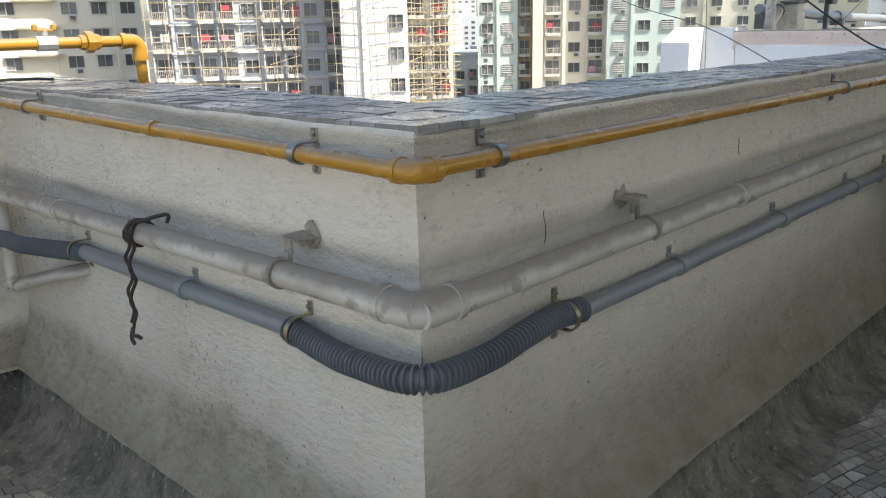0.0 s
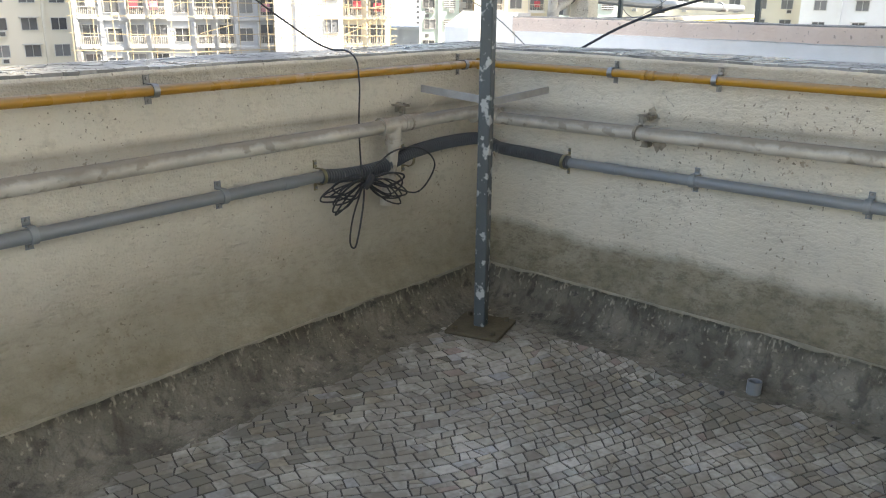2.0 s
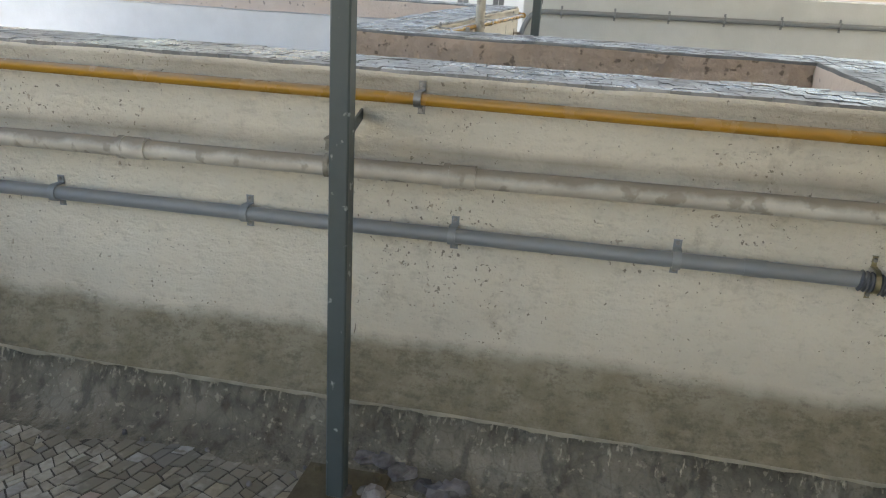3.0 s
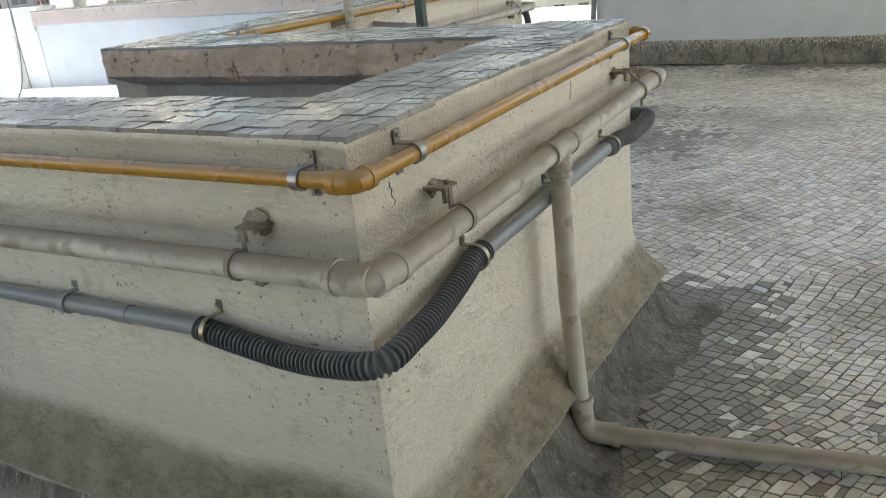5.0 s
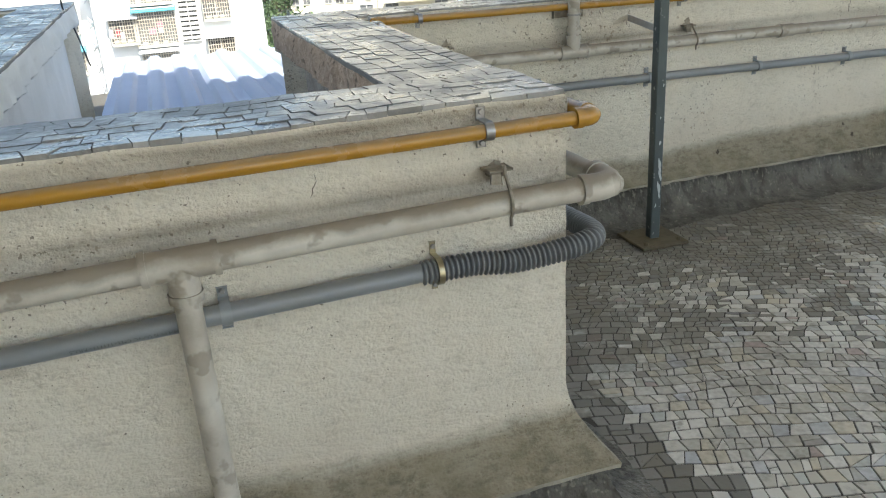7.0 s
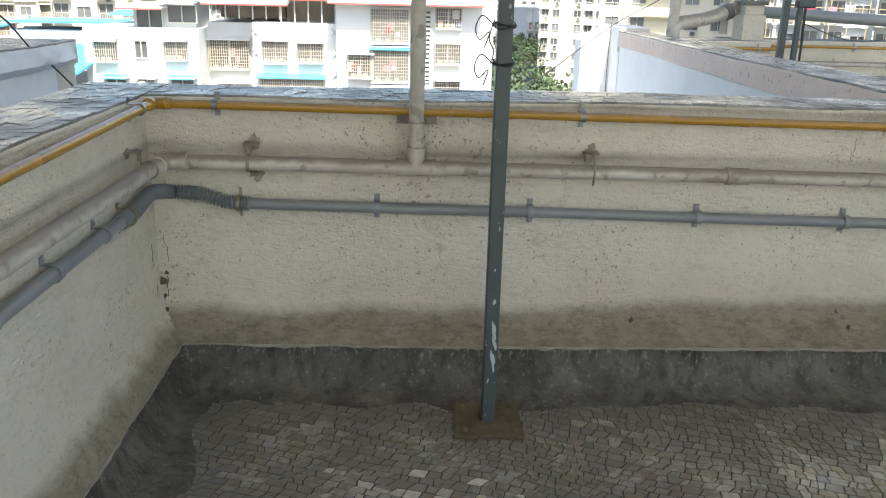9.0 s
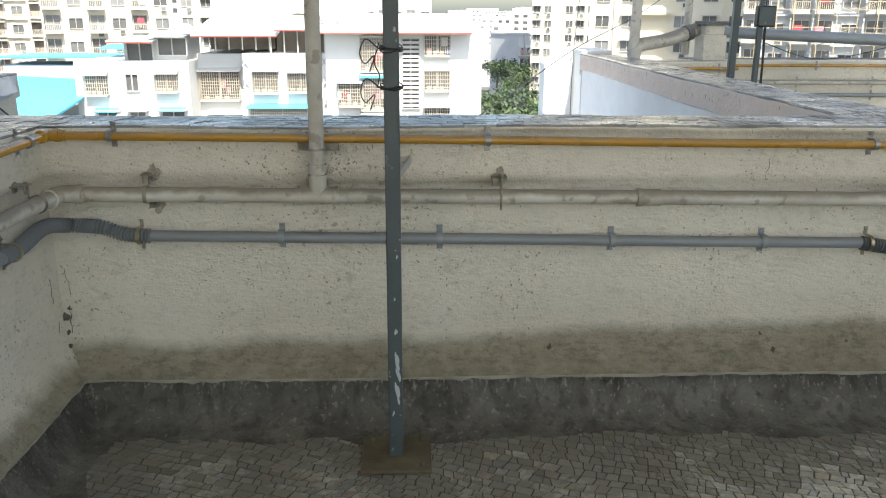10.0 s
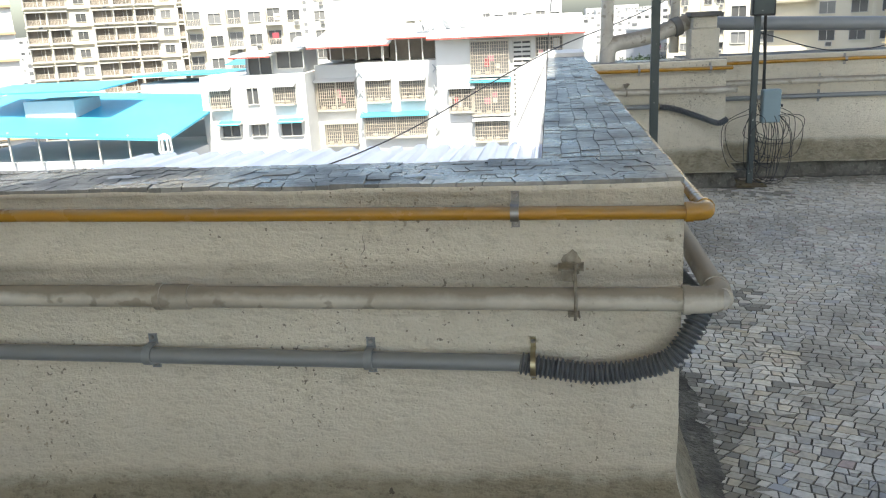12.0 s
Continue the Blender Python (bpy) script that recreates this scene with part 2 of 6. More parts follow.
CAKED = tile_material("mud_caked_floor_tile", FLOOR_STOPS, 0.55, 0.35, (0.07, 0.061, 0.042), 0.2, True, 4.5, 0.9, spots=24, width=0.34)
WET = tile_material("wet_floor_tile", FLOOR_STOPS, 0.3, 0.05, (0.16, 0.14, 0.11), 0.62, True)
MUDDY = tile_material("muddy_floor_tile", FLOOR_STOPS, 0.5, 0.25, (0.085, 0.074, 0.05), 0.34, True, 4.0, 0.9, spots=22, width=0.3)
DUSTY = tile_material("dusty_floor_tile", FLOOR_STOPS, 0.6, 0.4, (0.15, 0.125, 0.086), 0.42, True, 2.6, 0.85, spots=20, width=0.3)
YELLOW = material("yellow_paint", (0.43, 0.222, 0.024), 0.24, 0, (0.4, 0.2, 0.03), 5, 0.6, 60, 0.08, 0.002, gloss_var=0.1)
WHITEPVC = material("dusty_white_pvc", (0.6, 0.57, 0.5), 0.55, 0, (0.38, 0.34, 0.28), 5, 0.85, 60, 0.15, 0.003, speckle=((0.24, 0.205, 0.155), 0.585, 0.65, 17))
GREYPVC = material("grey_pvc", (0.235, 0.25, 0.262), 0.3, 0, (0.19, 0.205, 0.215), 4, 0.6, 70, 0.06, 0.002)
HOSE = material("dark_grey_hose", (0.11, 0.122, 0.135), 0.42, 0, (0.07, 0.076, 0.084), 8, 0.6, 80, 0.1, 0.002)
PALEHOSE = material("faded_grey_hose", (0.19, 0.2, 0.21), 0.45, 0, (0.12, 0.13, 0.14), 8, 0.6, 80, 0.1, 0.002)
CLIPGREY = material("light_grey_clip", (0.27, 0.29, 0.3), 0.45, 0, (0.2, 0.21, 0.22), 30, 0.6, 80, 0.05, 0.002)
HANGER = material("dusty_painted_steel", (0.34, 0.305, 0.245), 0.75, 0, (0.12, 0.098, 0.07), 30, 0.85, 70, 0.3, 0.004)
STEEL = material("zinc_steel", (0.36, 0.355, 0.345), 0.34, 0.9, (0.2, 0.185, 0.17), 25, 0.7, 120, 0.1, 0.002)


def dusty(m, colour, amount, low=0.95):
    """Dust lying on the upward faces, broken up by noise."""
    nt = m.node_tree
    N, L = nt.nodes, nt.links
    p = N["Principled BSDF"]
    geo = N.new("ShaderNodeNewGeometry")
    sep = N.new("ShaderNodeSeparateXYZ"); L.new(geo.outputs["Normal"], sep.inputs[0])
    nz = N.new("ShaderNodeTexNoise"); nz.inputs["Scale"].default_value = 9; nz.inputs["Detail"].default_value = 7; nz.inputs["Roughness"].default_value = 0.65
    L.new(geo.outputs["Position"], nz.inputs["Vector"])
    ad = N.new("ShaderNodeMath"); ad.operation = "MULTIPLY_ADD"; ad.inputs[1].default_value = 1.5
    L.new(nz.outputs[0], ad.inputs[0]); L.new(sep.outputs[2], ad.inputs[2])
    mr = N.new("ShaderNodeMapRange"); mr.inputs[1].default_value = low; mr.inputs[2].default_value = low + 0.62; mr.inputs[4].default_value = amount
    L.new(ad.outputs[0], mr.inputs[0])
    mx = N.new("ShaderNodeMix"); mx.data_type = "RGBA"; mx.inputs[7].default_value = (*colour, 1)
    L.new(p.inputs["Base Color"].links[0].from_socket, mx.inputs[6]); L.new(mr.outputs[0], mx.inputs[0])
    L.new(mx.outputs[2], p.inputs["Base Color"])


# outlines of old tile pieces and upright dirt streaks that show through the fillet
_nt = CEMENT.node_tree
_p = _nt.nodes["Principled BSDF"]
_g = _nt.nodes.new("ShaderNodeNewGeometry")
_v = _nt.nodes.new("ShaderNodeTexVoronoi"); _v.feature = "DISTANCE_TO_EDGE"; _v.inputs["Scale"].default_value = 13
_nt.links.new(_g.outputs["Position"], _v.inputs["Vector"])
_mp = _nt.nodes.new("ShaderNodeMapping"); _mp.inputs["Scale"].default_value = (22, 22, 7)
_nt.links.new(_g.outputs["Position"], _mp.inputs["Vector"])
_st = _nt.nodes.new("ShaderNodeTexNoise"); _st.inputs["Scale"].default_value = 1.0; _st.inputs["Detail"].default_value = 6
_nt.links.new(_mp.outputs[0], _st.inputs["Vector"])
for _src, _lo, _hi, _top in ((_v.outputs["Distance"], 0.045, 0.0, 0.3), (_st.outputs[0], 0.52, 0.64, 0.75)):
    _r = _nt.nodes.new("ShaderNodeMapRange"); _r.inputs[1].default_value = _lo; _r.inputs[2].default_value = _hi; _r.inputs[4].default_value = _top
    _nt.links.new(_src, _r.inputs[0])
    _x = _nt.nodes.new("ShaderNodeMix"); _x.data_type = "RGBA"; _x.inputs[7].default_value = (0.05, 0.045, 0.034, 1)
    _nt.links.new(_p.inputs["Base Color"].links[0].from_socket, _x.inputs[6]); _nt.links.new(_r.outputs[0], _x.inputs[0])
    _nt.links.new(_x.outputs[2], _p.inputs["Base Color"])
# pale lime runs down from the lip and black mould spots
_sz = _nt.nodes.new("ShaderNodeSeparateXYZ"); _nt.links.new(_g.outputs["Position"], _sz.inputs[0])
_mp = _nt.nodes.new("ShaderNodeMapping"); _mp.inputs["Scale"].default_value = (70, 70, 5)
_nt.links.new(_g.outputs["Position"], _mp.inputs["Vector"])
_st = _nt.nodes.new("ShaderNodeTexNoise"); _st.inputs["Scale"].default_value = 1.0; _st.inputs["Detail"].default_value = 4
_nt.links.new(_mp.outputs[0], _st.inputs["Vector"])
_sum = _nt.nodes.new("ShaderNodeMath"); _sum.operation = "MULTIPLY_ADD"; _sum.inputs[1].default_value = 2.0
_nt.links.new(_sz.outputs[2], _sum.inputs[0]); _nt.links.new(_st.outputs[0], _sum.inputs[2])
_mould = _nt.nodes.new("ShaderNodeTexNoise"); _mould.inputs["Scale"].default_value = 17; _mould.inputs["Detail"].default_value = 6; _mould.inputs["Roughness"].default_value = 0.7
_nt.links.new(_g.outputs["Position"], _mould.inputs["Vector"])
for _src, _lo, _hi, _top, _hue in ((_sum.outputs[0], 0.87, 0.98, 0.65, (0.36, 0.335, 0.27)), (_mould.outputs[0], 0.58, 0.68, 0.8, (0.028, 0.025, 0.02))):
    _r = _nt.nodes.new("ShaderNodeMapRange"); _r.inputs[1].default_value = _lo; _r.inputs[2].default_value = _hi; _r.inputs[4].default_value = _top
    _nt.links.new(_src, _r.inputs[0])
    _x = _nt.nodes.new("ShaderNodeMix"); _x.data_type = "RGBA"; _x.inputs[7].default_value = (*_hue, 1)
    _nt.links.new(_p.inputs["Base Color"].links[0].from_socket, _x.inputs[6]); _nt.links.new(_r.outputs[0], _x.inputs[0])
    _nt.links.new(_x.outputs[2], _p.inputs["Base Color"])
# the same fillet in a paler tone
PALECEMENT = CEMENT.copy()
PALECEMENT.name = "dried_cement"
for _k in PALECEMENT.node_tree.nodes:
    if _k.type == "MIX":
        for _i in (6, 7):
            if not _k.inputs[_i].is_linked:
                _c = _k.inputs[_i].default_value
                _k.inputs[_i].default_value = (_c[0] * 1.55, _c[1] * 1.5, _c[2] * 1.42, 1)
dusty(WHITEPVC, (0.23, 0.195, 0.15), 0.92, 0.8)
dusty(YELLOW, (0.27, 0.21, 0.14), 0.65)
dusty(GREYPVC, (0.2, 0.19, 0.17), 0.4)
dusty(HOSE, (0.16, 0.155, 0.145), 0.3)
BRASS = material("brass_clip", (0.43, 0.38, 0.24), 0.33, 0.95, (0.24, 0.21, 0.15), 25, 0.6, 120, 0.1, 0.002)
POST = material("grey_green_paint", (0.07, 0.088, 0.09), 0.45, 0, (0.05, 0.064, 0.065), 6, 0.7, 50, 0.15, 0.003, speckle=((0.4, 0.42, 0.41), 0.67, 0.8, 32))
POSTWORN = material("flaking_grey_paint", (0.085, 0.1, 0.105), 0.5, 0, (0.06, 0.072, 0.074), 6, 0.7, 50, 0.2, 0.004, speckle=((0.5, 0.51, 0.5), 0.56, 0.85, 24))
WHITEPAINT = material("white_paint_splash", (0.5, 0.54, 0.54), 0.6, 0, (0.38, 0.42, 0.42), 60, 0.5, 120, 0.1, 0.001)
INK = material("faded_print", (0.09, 0.1, 0.11), 0.5, 0, (0.14, 0.15, 0.16), 60, 0.6, 120, 0.05, 0.001)
PALEPATCH = material("lime_stain", (0.6, 0.63, 0.68), 0.4, 0, (0.4, 0.42, 0.45), 30, 0.6, 90, 0.1, 0.001)
RUST = material("rusty_plate", (0.15, 0.125, 0.075), 0.8, 0.2, (0.075, 0.06, 0.038), 12, 0.8, 60, 0.6, 0.006)
BLACK = material("black_cable", (0.022, 0.023, 0.026), 0.5, 0, (0.04, 0.04, 0.04), 20, 0.5, 80, 0.05, 0.001)
ROPE = material("brown_rope", (0.06, 0.045, 0.035), 0.95, 0, (0.03, 0.022, 0.018), 40, 0.7, 200, 0.6, 0.004)
GALV = material("galvanised_strip", (0.46, 0.46, 0.45), 0.45, 0.25, (0.3, 0.29, 0.28), 12, 0.7, 80, 0.1, 0.002)
SHEETM = material("blue_roof_sheet", (0.55, 0.61, 0.74), 0.5, 0.1, (0.46, 0.51, 0.62), 1.2, 0.6, 30, 0.15, 0.004)
BOX = material("blue_grey_plastic", (0.24, 0.33, 0.37), 0.45, 0, (0.2, 0.28, 0.31), 6, 0.5, 60, 0.05, 0.002)
SOFFIT = material("whitewashed_soffit", (0.78, 0.77, 0.74), 0.85, 0, (0.7, 0.69, 0.66), 1.2, 0.7, 30, 0.3, 0.006)
LITTER = material("litter", (0.2, 0.19, 0.19), 0.8, 0, (0.06, 0.05, 0.05), 18, 0.8, 60, 0.3, 0.006, per_object=0.6)


# ---- building blocks ----
def shade(bm, angle=0.6):
    for f in bm.faces:
        f.smooth = True
    for e in bm.edges:
        if len(e.link_faces) == 2 and e.calc_face_angle(0) > angle:
            e.smooth = False


def part(name, bm, mat, parent=None, label="", smooth=True):
    """Link a bmesh as one mesh object, under a thing or a part if one is given."""
    bmesh.ops.recalc_face_normals(bm, faces=bm.faces)
    if smooth:
        shade(bm)
    me = bpy.data.meshes.new(name)
    bm.to_mesh(me)
    bm.free()
    for mt in (mat if isinstance(mat, (list, tuple)) else (mat,)):
        me.materials.append(mt)
    ob = new(name, me)
    if parent:
        ob.parent = parent
    if label:
        ob["label"] = label
    return ob


def thing(name, label, category, group="", kind="", at=(0, 0, 0)):
    ob = new(name)
    ob.location = at
    ob.empty_display_size = 0.1
    return tagged(ob, label, category, group, kind)


def box(bm, x0, x1, y0, y1, z0, z1, bevel=0.0, m=None, mat=0):
    r = bmesh.ops.create_cube(bm, size=1)
    vs = r["verts"]
    for v in vs:
        v.co = Vector(((x0 + x1) / 2 + v.co.x * (x1 - x0), (y0 + y1) / 2 + v.co.y * (y1 - y0), (z0 + z1) / 2 + v.co.z * (z1 - z0)))
        if m:
            v.co = m @ v.co
    fs = {f for v in vs for f in v.link_faces}
    for f in fs:
        f.material_index = mat
    if bevel:
        bmesh.ops.bevel(bm, geom=list({e for v in vs for e in v.link_edges}), offset=bevel, segments=1, affect="EDGES")
    return vs


def rounded(points, r, n=5):
    """The polyline with its corners rounded off by radius r."""
    pts = [Vector(p) for p in points]
    out = [pts[0]]
    for a, b, c in zip(pts, pts[1:], pts[2:]):
        u, w = (a - b), (c - b)
        k = min(r, u.length * 0.49, w.length * 0.49)
        p, q = b + u.normalized() * k, b + w.normalized() * k
        for i in range(n + 1):
            s = i / n
            out.append(p * (1 - s) ** 2 + b * 2 * s * (1 - s) + q * s * s)
    return out + [pts[-1]]


def tube(bm, points, r, seg=12, radii=None, mat=0):
    """A capped round tube along the points."""
    pts = [Vector(p) for p in points]
    rings, side = [], None
    for i, p in enumerate(pts):
        d = (pts[min(i + 1, len(pts) - 1)] - pts[max(i - 1, 0)]).normalized()
        if side is None:
            side = d.orthogonal().normalized()
        side = (side - d * side.dot(d)).normalized()
        up = d.cross(side)
        rr = radii[i] if radii else r
        rings.append([bm.verts.new(p + (side * math.cos(2 * math.pi * k / seg) + up * math.sin(2 * math.pi * k / seg)) * rr) for k in range(seg)])
    for a, b in zip(rings, rings[1:]):
        for k in range(seg):
            bm.faces.new((a[k], a[(k + 1) % seg], b[(k + 1) % seg], b[k])).material_index = mat
    bm.faces.new(rings[0][::-1]).material_index = mat
    bm.faces.new(rings[-1]).material_index = mat


def curve_points(points, n):
    """Catmull-Rom points through the given ones."""
    p = [Vector(q) for q in points]
    p = [p[0] * 2 - p[1]] + p + [p[-1] * 2 - p[-2]]
    out = []
    for i in range(1, len(p) - 2):
        for k in range(n):
            s = k / n
            a, b, c, d = p[i - 1], p[i], p[i + 1], p[i + 2]
            out.append(0.5 * (2 * b + (c - a) * s + (2 * a - 5 * b + 4 * c - d) * s * s + (3 * b - a - 3 * c + d) * s ** 3))
    return out + [p[-2]]


# ---- plan of the parapet ----
H, THICK = 1.15, 0.335
CORNERS = [(-11.0, 2.05), (0.0, 2.05), (0.0, 0.0), (3.62, 0.0), (3.62, -4.44), (5.30, -4.44), (5.30, -2.45), (8.79, -2.45), (8.79, 3.06), (9.98, 3.06), (9.98, 3.5), (16.0, 3.5)]
SEG = []
for (ax, ay), (bx, by) in zip(CORNERS, CORNERS[1:]):
    a, b = Vector((ax, ay, 0)), Vector((bx, by, 0))
    d = (b - a).normalized()
    SEG.append((a, d, (b - a).length, Vector((d.y, -d.x, 0))))


# heights of the three service runs at both ends of each wall
YEL_Z = {0: (1.12, 1.115), 1: (1.113, 1.09), 2: (1.093, 1.088), 3: (1.087, 1.09), 4: (1.088, 1.1), 5: (1.1, 1.132), 6: (1.132, 1.086), 7: (1.088, 1.03), 8: (1.028, 1.026)}
WHI_Z = {0: (0.8, 0.812), 1: (0.812, 0.862), 2: (0.862, 0.885), 3: (0.855, 0.92), 4: (0.918, 0.945), 5: (0.942, 0.922), 6: (0.924, 0.886), 7: (0.886, 0.85), 8: (0.85, 0.846)}
GRY_Z = {0: (0.5, 0.6), 1: (0.68, 0.722), 2: (0.712, 0.722), 3: (0.692, 0.732), 4: (0.775, 0.802), 5: (0.8, 0.79), 6: (0.757, 0.7), 7: (0.8, 0.72), 8: (0.715, 0.71)}


def turn_sign(i):
    """+1 where the corner between segments i and i+1 sticks out into the terrace, -1 where it is re-entrant."""
    if i < 0 or i >= len(SEG) - 1:
        return 0
    d, e = SEG[i][1], SEG[i + 1][1]
    return 1 if d.x * e.y - d.y * e.x > 0 else -1


def on_wall(i, s, d, z):
    """A place on segment i, s along it, d off its inner face, at height z."""
    a, u, _, n = SEG[i]
    p = a + u * s + n * d
    return Vector((p.x, p.y, z))


def ends(i, d):
    return -turn_sign(i - 1) * d, SEG[i][2] + turn_sign(i) * d


def wobble(p, amp=1.0):
    q = p * 28
    return noise.noise_vector(q) * 0.0016 * amp + noise.noise_vector(p * 5) * 0.004 * amp + noise.noise_vector(p * 1.3 + Vector((9, 3, 5))) * 0.005 * amp


LIP_Z = 0.182
DAMP = {1: 0.06, 2: 0.19, 3: 0.05, 4: 0.02, 5: -0.04, 6: 0.01}


DROP = {8: 0.055, 9: 0.055, 10: 0.055}


def sweep(name, i, profile, mats, step=0.045, amp=1.0, closed=True, dust_shade=()):
    """A profile of (d, z, material) run along segment i and mitred at its corners."""
    bm = bmesh.new()
    n = max(2, int(SEG[i][2] / step))
    rows = []
    for k in range(n + 1):
        row = []
        for d, z, _ in profile:
            s0, s1 = ends(i, d)
            p = on_wall(i, s0 + (s1 - s0) * k / n, d, z)
            q = p + wobble(p, amp)
            if z == LIP_Z:
                q.z += 0.006 * noise.noise(p * 6) + 0.009 * noise.noise(p * 31)
            q.z -= DROP.get(i, 0.0)
            if i in (3, 5) and d < 0.13 - THICK and z < H - 0.02:
                q += SEG[i][3] * (0.02 * noise.noise(p * 9) + 0.014 * noise.noise(p * 24) - 0.012 * max(0.0, noise.noise(p * 15 + Vector((4, 4, 4))) - 0.1))
            row.append(bm.verts.new(q))
        rows.append(row)
    m = len(profile)
    for a, b in zip(rows, rows[1:]):
        for j in range(m if closed else m - 1):
            f = bm.faces.new((a[j], b[j], b[(j + 1) % m], a[(j + 1) % m]))
            f.material_index = profile[j][2]
    if closed:
        bm.faces.new(rows[0]); bm.faces.new(rows[-1][::-1])
    ob = part(name, bm, mats)
    if dust_shade:
        rise = ob.data.attributes.new("damp", "FLOAT", "POINT")
        for k in range(len(rows) * m):
            far_end = (k // m) / n * SEG[i][2]
            rise.data[k].value = DAMP.get(i, 0.0) + (0.07 * min(1.0, max(0.0, (far_end - 1.6) / 1.8)) if i == 6 else 0.0)
        soak = ob.data.attributes.new("soak", "FLOAT", "POINT")
        for k in range(len(rows) * m):
            soak.data[k].value = {1: 0.5, 2: 1.0}.get(i, 0.0)
        # weight of the dusty painted shadow, strongest just above each pipe
        att = ob.data.attributes.new("dust_shade", "FLOAT", "POINT")
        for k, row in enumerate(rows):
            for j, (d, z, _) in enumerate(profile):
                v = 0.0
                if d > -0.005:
                    for table, size in dust_shade:
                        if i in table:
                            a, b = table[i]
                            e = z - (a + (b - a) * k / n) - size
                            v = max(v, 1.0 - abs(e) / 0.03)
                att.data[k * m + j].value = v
    return ob


def wall_profile(i):
    band = {5: 1, 3: 5}.get(i, 2)
    lip = i in (3, 5)
    pr = [(0.03, 0.0, 0), (0.04, 0.17, 6), (0.103, LIP_Z, 6), (0.105, 0.194, 0), (0.082, 0.222, 0), (0.056, 0.253, 0), (0.034, 0.288, 0), (0.017, 0.325, 0), (0.006, 0.362, 0)]
    z = 0.4
    while z < H - 0.02:
        pr.append((0.0, z, 0)); z += 0.026
    pr += [(0.0, H - 0.012, 0), (-0.008, H - 0.002, 3), (-0.1, H + 0.001, 3), (-0.2, H + 0.003, 3), (-THICK + 0.006, H + 0.004, 3)]
    low = 1.03 if lip else 1.0
    z = H - 0.006
    while z > low + 0.02:
        pr.append((-THICK, z, band)); z -= 0.02
    if lip:
        q = 4 if i == 5 else 5
        pr += [(-THICK, low, band), (-THICK + 0.05, low - 0.03, q), (-THICK + 0.12, low - 0.06, q), (-THICK + 0.12, 0.8, q), (-THICK + 0.11, 0.4, q), (-THICK + 0.11, -0.6, q), (0.0, -0.6, q)]
    else:
        pr += [(-THICK, low, 5), (-THICK + 0.022, low - 0.012, 5), (-THICK + 0.022, 0.4, 5), (-THICK + 0.022, -3.0, 5), (0.0, -3.0, 5)]
    return pr


WALLS = []
for i in range(len(SEG)):
    far = i in (0, 8, 9, 10)
    w = sweep(f"wall_{i + 1}", i, wall_profile(i), [PLASTER, BROWN, PINK, CAPBED, GREYRENDER, OUTER, EDGE], 0.09 if far else 0.02 if i == 5 else 0.04, dust_shade=((WHI_Z, 0.04), (YEL_Z, 0.03)))
    tagged(w, "cream roughcast terrace parapet wall with a damp stained foot", "wall", kind="structure")
    WALLS.append(w)
    skirt = [(0.02, -0.03, 0), (0.055, 0.188, 0), (0.074, 0.155, 0), (0.088, 0.12, 0), (0.104, 0.083, 0), (0.124, 0.05, 0), (0.15, 0.028, 0), (0.185, 0.014, 0), (0.22, 0.007, 0), (0.255, 0.003, 0), (0.29, -0.003, 0), (0.33, -0.012, 0), (0.33, -0.03, 0)]
    b = sweep(f"baseboard_{i + 1}", i, skirt, [PALECEMENT if i in (1, 2, 3) else CEMENT], 0.1 if far else 0.04, 2.0)
    tagged(b, "dark wet cement fillet along the foot of the parapet", "fillet", kind="structure")


def plain_box(name, label, category, mats, *boxes):
    bm = bmesh.new()
    for q in boxes:
        box(bm, *q)
    return tagged(part(name, bm, mats, smooth=False), label, category, kind="structure")


plain_box("floor", "dirty grout bed of the tiled terrace floor", "floor", GROUT, (-11, 18, -13, 3.6, -0.25, 0.0))
# mostly out of view; added pale so that it bounces sunlight onto the walls
plain_box("floor_rest", "worn pale mosaic floor past the broken tiles, added to bounce light", "floor", MOSAIC, (-11, 18, -13, -9.05, -0.01, 0.006), (-11, -2.3, -9.05, 1.6, -0.01, 0.006), (13.05, 18, -9.05, 3.2, -0.01, 0.006))
FLOOR = bpy.data.objects["floor"]
# never in view; edges and pale underside are chosen to shape the light
plain_box("ceiling", "whitewashed concrete slab above the terrace", "ceiling", SOFFIT, (-1.6, 3.45, ROOF_BACK, -0.36, ROOF_Z, ROOF_Z + 0.3), (3.45, 5.3, ROOF_BACK, -0.4, ROOF_Z, ROOF_Z + 0.3), (5.3, 8.95, ROOF_BACK, -1.6, ROOF_Z, ROOF_Z + 0.3), (8.95, 13.5, ROOF_BACK, 3.3, ROOF_Z, ROOF_Z + 0.3))
plain_box("wall_back", "plain plastered parapet wall on the far edge", "wall", PLASTER, (-11, 18, -13.2, -13.0, -0.25, 1.15))
plain_box("wall_side", "plain plastered parapet wall closing the terrace side", "wall", PLASTER, (-11.2, -11, -13.2, 2.0, -0.25, 1.15))
# out of view, added to keep daylight off the first walls
plain_box("wall_core", "unseen plain block added behind the terrace to hold back light", "wall", PLASTER, (-1.6, 3.6, -13.0, -7.5, 0.0, ROOF_Z), (-1.6, 1.0, -7.5, -4.6, 0.0, ROOF_Z))
# the long wall across the terrace
w = bmesh.new()
box(w, 11.3, 11.6, -9.0, -2.2, 0.0, 1.33, 0.01)
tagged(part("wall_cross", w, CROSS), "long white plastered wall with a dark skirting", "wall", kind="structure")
w = bmesh.new()
